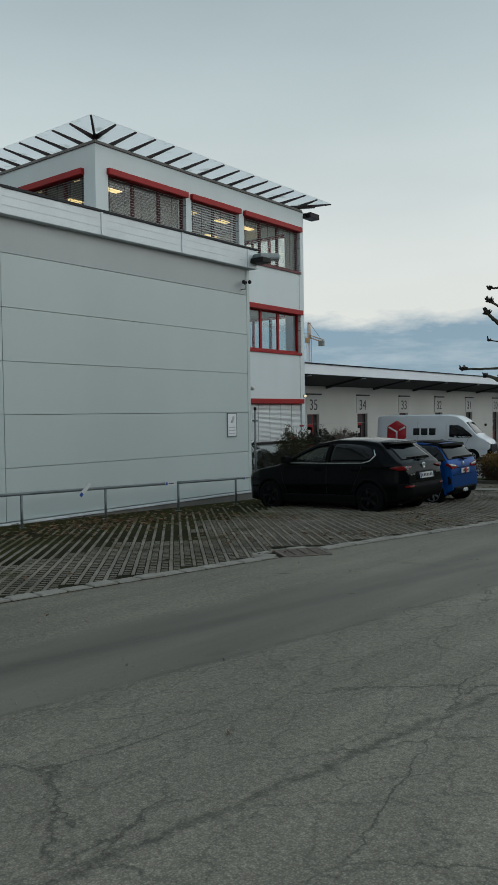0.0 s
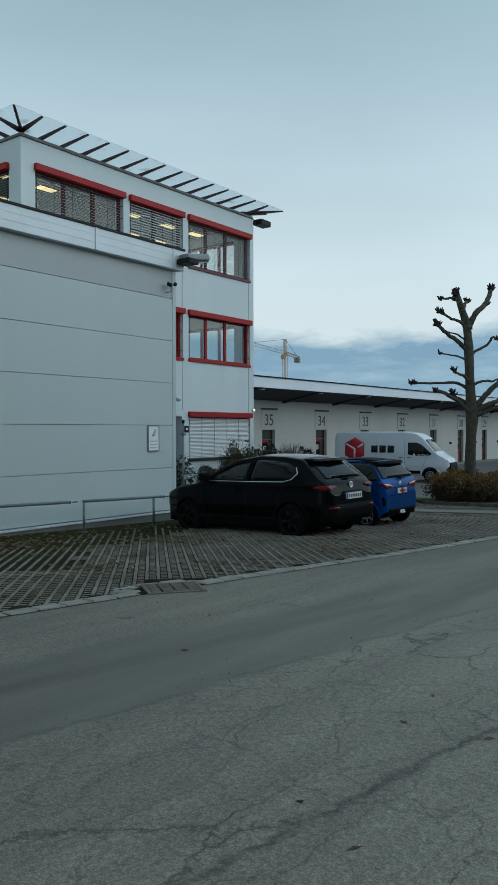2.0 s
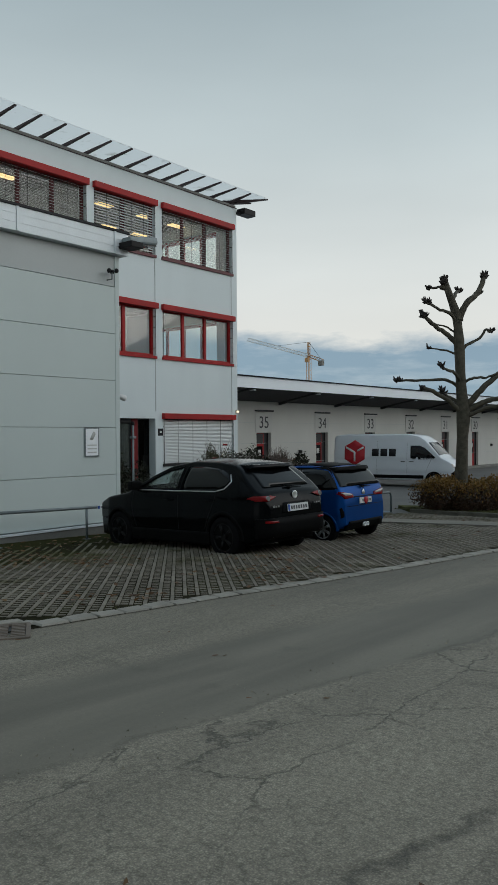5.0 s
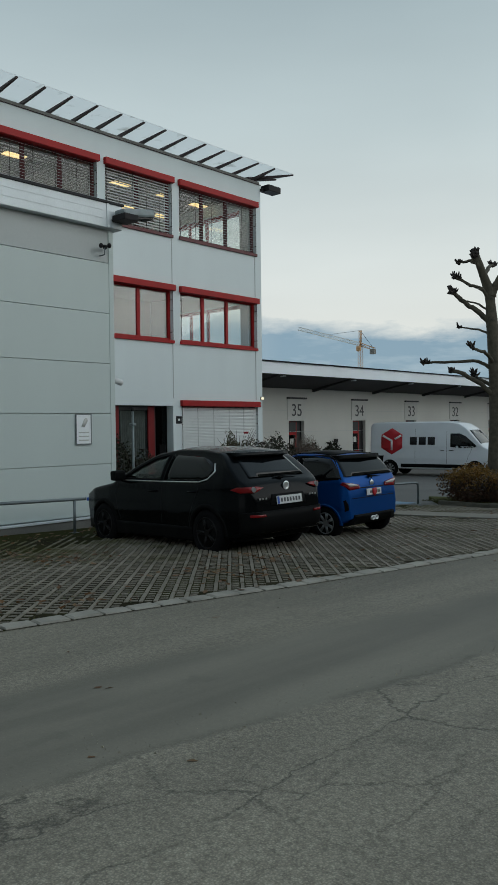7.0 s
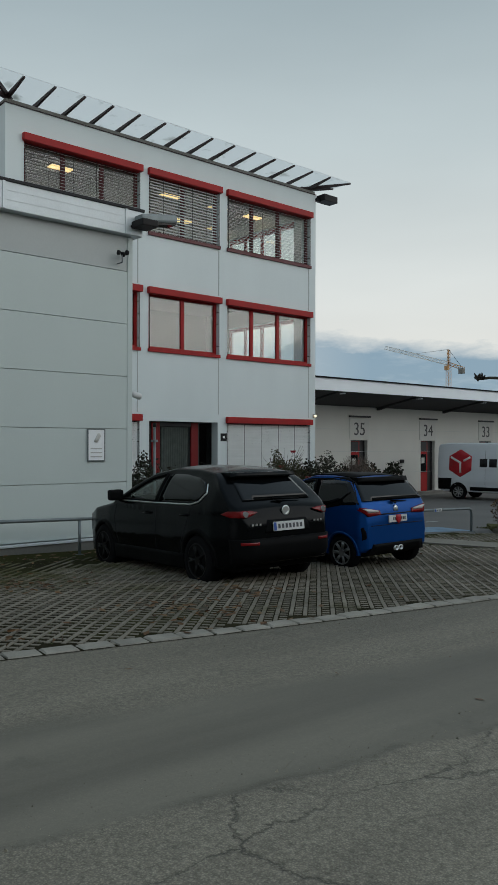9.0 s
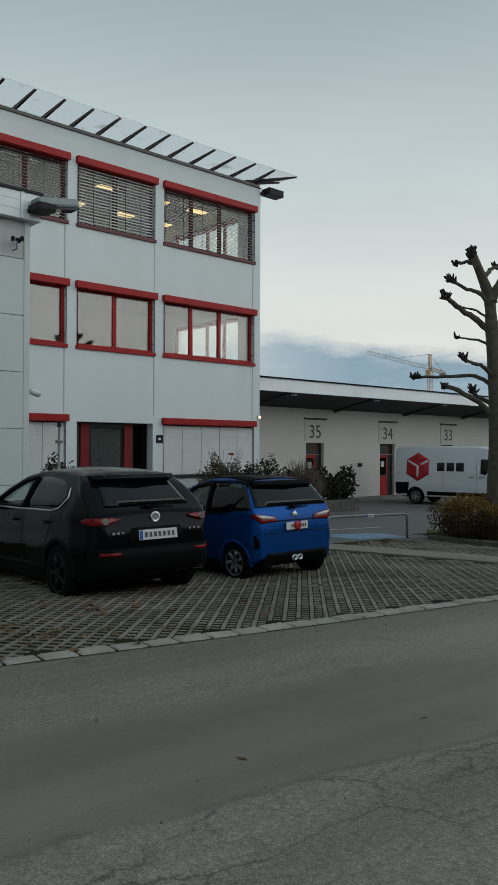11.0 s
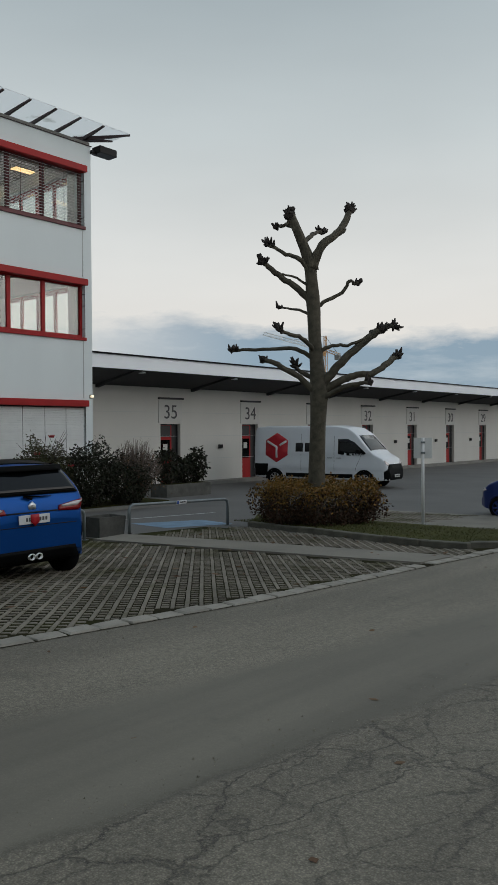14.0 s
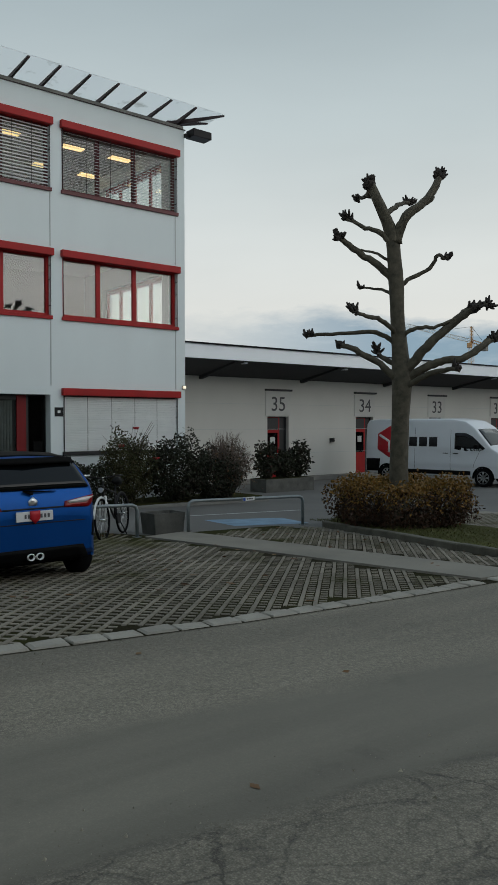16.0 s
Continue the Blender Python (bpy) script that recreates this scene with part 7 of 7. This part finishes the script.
# ---- lawn-grid paving: a rib with short bars each side ----
def paver_mesh(v):
    vs, fs = [], []
    r = random.Random(40 + v)

    def bar(x0, x1, y0, y1, top):
        k = len(vs)
        e = 0.006
        for x, y in ((x0, y0), (x1, y0), (x1, y1), (x0, y1)):
            vs.append((x, y, -0.03))
        for x, y in ((x0 + e, y0 + e), (x1 - e, y0 + e), (x1 - e, y1 - e), (x0 + e, y1 - e)):
            vs.append((x + r.uniform(-0.003, 0.003), y + r.uniform(-0.003, 0.003), top + r.uniform(-0.0015, 0.001)))
        fs.extend([(k + 4, k + 5, k + 6, k + 7)] + [(k + i, k + (i + 1) % 4, k + 4 + (i + 1) % 4, k + 4 + i) for i in range(4)])
    bar(-0.247, 0.247, -0.026, 0.026, 0.007)
    for k in range(4 if v < 4 else 0):
        x = -0.1875 + 0.125 * k
        bar(x - 0.022, x + 0.022, 0.027, 0.113, 0.005)
    return vs, fs


def inside_paving(x, y):
    if 27.15 < y < 30.1 and -10.4 < x < -7.7:
        return True
    if x < -11.45 or x > path_at(KERB_LINE, y) - 0.20 or y < -3:
        return False
    s = float(np.interp(x, [p[0] for p in PATH_S], [p[1] for p in PATH_S]))
    n_ = float(np.interp(x, [p[0] for p in PATH_N], [p[1] for p in PATH_N]))
    k = float(np.interp(x, [p[0] for p in ISLAND[:6]], [p[1] for p in ISLAND[:6]]))
    if y < s - 0.12:
        return not ((x + 5.78) ** 2 + (y - 8.32) ** 2 < 0.36)
    return x > -10.7 and n_ + 0.12 < y < k - 0.12


variants = [paver_mesh(v) for v in range(8)]      # the last four have their cross bars under soil
shared = []
for v, f in variants:
    me = bpy.data.meshes.new("paver")
    me.from_pydata(v, [], f)
    me.materials.append(PAVER)
    shared.append(me)
paving = tagged(new("paving"), "lawn-grid concrete paving with mossy slots", "paving", kind="structure")
rnd = random.Random(77)
allv, allf, near = [], [], 0
ca = math.cos(radians(-46))
sa = math.sin(radians(-46))
for i in range(-70, 70):
    for j in range(-130, 130):
        u, w = 0.5 * i, 0.14 * j
        x, y = -8.0 + u * ca - w * sa, 11.0 + u * sa + w * ca
        if not inside_paving(x, y):
            continue
        if x < -10.4 and rnd.random() < 0.12 + 0.35 * (-10.4 - x):
            continue
        z = ground_z(x, y) + rnd.uniform(-0.0015, 0.002) + 0.008
        m = Matrix.Translation((x, y, z)) @ Euler((rnd.gauss(0, 0.004), rnd.gauss(0, 0.003), 0)).to_matrix().to_4x4() @ Euler((-0.0262, -0.027, 0)).to_matrix().to_4x4() @ Matrix.Rotation(radians(-46) + rnd.gauss(0, 0.006), 4, "Z")
        deep = path_at(KERB_LINE, y) - x + 1.1 * noise.noise(Vector((x * 0.9, y * 0.9, 3.0))) - max(0.0, (y - 8.0) * 0.6)
        k = (i * 7 + j * 3) % 4 + (4 if deep > 2.4 or x < -10.9 else 0)
        if 6.5 < y < 20.5 and x > path_at(KERB_LINE, y) - 1.45 and near < 290:
            near += 1
            o = new("paver", shared[k])
            o.parent = paving
            o.matrix_basis = m
        else:
            b0 = len(allv)
            allv.extend([tuple(m @ Vector(p)) for p in variants[k][0]])
            allf.extend([tuple(q + b0 for q in f) for f in variants[k][1]])
me = bpy.data.meshes.new("far_pavers")
me.from_pydata(allv, [], allf)
tagged(mesh_part("far_pavers", me, PAVER, paving), kind="stuff")

# fallen leaves, moss tufts and road crumbs
rnd = random.Random(91)
pts = []
for k in range(1700):
    y = rnd.uniform(0, 24)
    x = rnd.uniform(-12.3, path_at(KERB_LINE, y) - 0.1)
    if rnd.random() < 0.35:
        x, y = rnd.gauss(-11.0, 0.7), rnd.gauss(9.6, 1.2)
    elif rnd.random() < 0.4:
        x = rnd.uniform(-12.4, -11.0)
    elif rnd.random() < 0.45:
        hx, hy = rnd.choice(((-7.5, 9.1), (-9.9, 11.6), (-5.7, 12.8), (-6.9, 13.7), (-6.6, 12.6), (-8.9, 12.0), (-6.2, 10.2)))
        x, y = rnd.gauss(hx, 0.30), rnd.gauss(hy, 0.35)
    if x < -12.5 or x > path_at(KERB_LINE, y) or (y > 20.7 and x < -10.8):
        continue
    pts.append((x, y, ground_z(x, y) + 0.035 + rnd.uniform(0, 0.01)))
me = leaves(pts, 0.115, rnd, 0.0)
for v in me.vertices:
    g_ = ground_z(v.co.x, v.co.y) + 0.03
    v.co.z = g_ + (v.co.z - g_) * 0.25 + 0.004
tagged(mesh_part("fallen_leaves", me, DRY_LEAF), "scattered brown fallen leaves on the paving", "leaves", kind="stuff")
vsx, fsx = [], []
for k in range(5200):
    y = rnd.uniform(0, 24.3)
    x = rnd.uniform(-12.4, path_at(KERB_LINE, y) - 0.2)
    if noise.noise(Vector((x * 0.6, y * 0.6, 0))) + (0.35 if x < -10.2 else 0) < 0.05 or (20.7 < y < 22.4) or (y > 20.7 and x < -10.7):
        continue
    z = ground_z(x, y) + 0.005
    for q in range(4):
        a = rnd.uniform(0, 6.28)
        h = rnd.uniform(0.006, 0.018)
        n0 = len(vsx)
        dx, dy = 0.008 * math.cos(a), 0.008 * math.sin(a)
        ox, oy = rnd.gauss(0, 0.02), rnd.gauss(0, 0.02)
        vsx += [(x + ox - dx, y + oy - dy, z), (x + ox + dx, y + oy + dy, z), (x + ox + rnd.gauss(0, 0.02), y + oy + rnd.gauss(0, 0.02), z + h)]
        fsx.append((n0, n0 + 1, n0 + 2))
for k in range(9000):
    x = rnd.uniform(-10.8, -4.3)
    y = rnd.uniform(float(np.interp(x, [p[0] for p in ISLAND], [p[1] for p in ISLAND])) + 0.15, 26.9)
    z = ground_z(x, y) + (0.085 if y < 26 else 0.01)
    a = rnd.uniform(0, 6.28)
    n0 = len(vsx)
    dx, dy = 0.01 * math.cos(a), 0.01 * math.sin(a)
    vsx += [(x - dx, y - dy, z), (x + dx, y + dy, z), (x + rnd.gauss(0, 0.03), y + rnd.gauss(0, 0.03), z + rnd.uniform(0.015, 0.045))]
    fsx.append((n0, n0 + 1, n0 + 2))
me = bpy.data.meshes.new("grass_tufts")
me.from_pydata(vsx, [], fsx)
tagged(mesh_part("grass_tufts", me, MOSS_BLADE), "short moss and grass tufts in the paving and verge", "grass", kind="stuff")
pts = []
for k in range(70):
    y = rnd.uniform(1, 24)
    x = rnd.uniform(path_at(KERB_LINE, y) + 0.2, 0.5)
    pts.append((x, y, ground_z(x, y) + 0.012))
pts += [(-3.74, 8.86, ground_z(-3.74, 8.86) + 0.015), (-3.68, 8.9, ground_z(-3.7, 8.9) + 0.015), (-2.36, 13.24, ground_z(-2.36, 13.24) + 0.015), (-2.45, 2.9, ground_z(-2.45, 2.9) + 0.015), (-5.3, 7.35, ground_z(-5.3, 7.35) + 0.015)]
me = leaves(pts, 0.07, rnd, 0.0)
for v in me.vertices:
    g_ = ground_z(v.co.x, v.co.y) + 0.008
    v.co.z = g_ + max(0, v.co.z - g_) * 0.3
tagged(mesh_part("road_leaves", me, DRY_LEAF), "single dark leaves lying on the road", "leaves", kind="stuff")
GRIT = mat("grit", (0.21, 0.19, 0.15), 0.9, vary=0.5, scale=9, fine=80, bump=0.2, tint=0.35)
vsx, fsx = [], []
for k in range(5200):
    y = rnd.uniform(2.5, 18)
    if k % 3:
        x = 0.155 * y - 4.0 + rnd.gauss(-0.08, 0.16)
    else:
        x = path_at(KERB_LINE, y) + abs(rnd.gauss(0.06, 0.35)) + 0.05
    s = rnd.uniform(0.003, 0.009) * (1.8 if rnd.random() < 0.06 else 1.0)
    z = ground_z(x, y) + s * 0.4
    n0 = len(vsx)
    for q in ((1, 0, -0.4), (-0.5, 0.85, -0.4), (-0.5, -0.85, -0.4), (rnd.uniform(-0.3, 0.3), rnd.uniform(-0.3, 0.3), 0.8)):
        vsx.append((x + s * q[0] * rnd.uniform(0.7, 1.3), y + s * q[1] * rnd.uniform(0.7, 1.3), z + s * q[2]))
    fsx += [(n0, n0 + 1, n0 + 3), (n0 + 1, n0 + 2, n0 + 3), (n0 + 2, n0, n0 + 3)]
me = bpy.data.meshes.new("grit")
me.from_pydata(vsx, [], fsx)
tagged(mesh_part("grit", me, GRIT), "loose grit and crumbs along the worn road edges", "grit", kind="stuff")
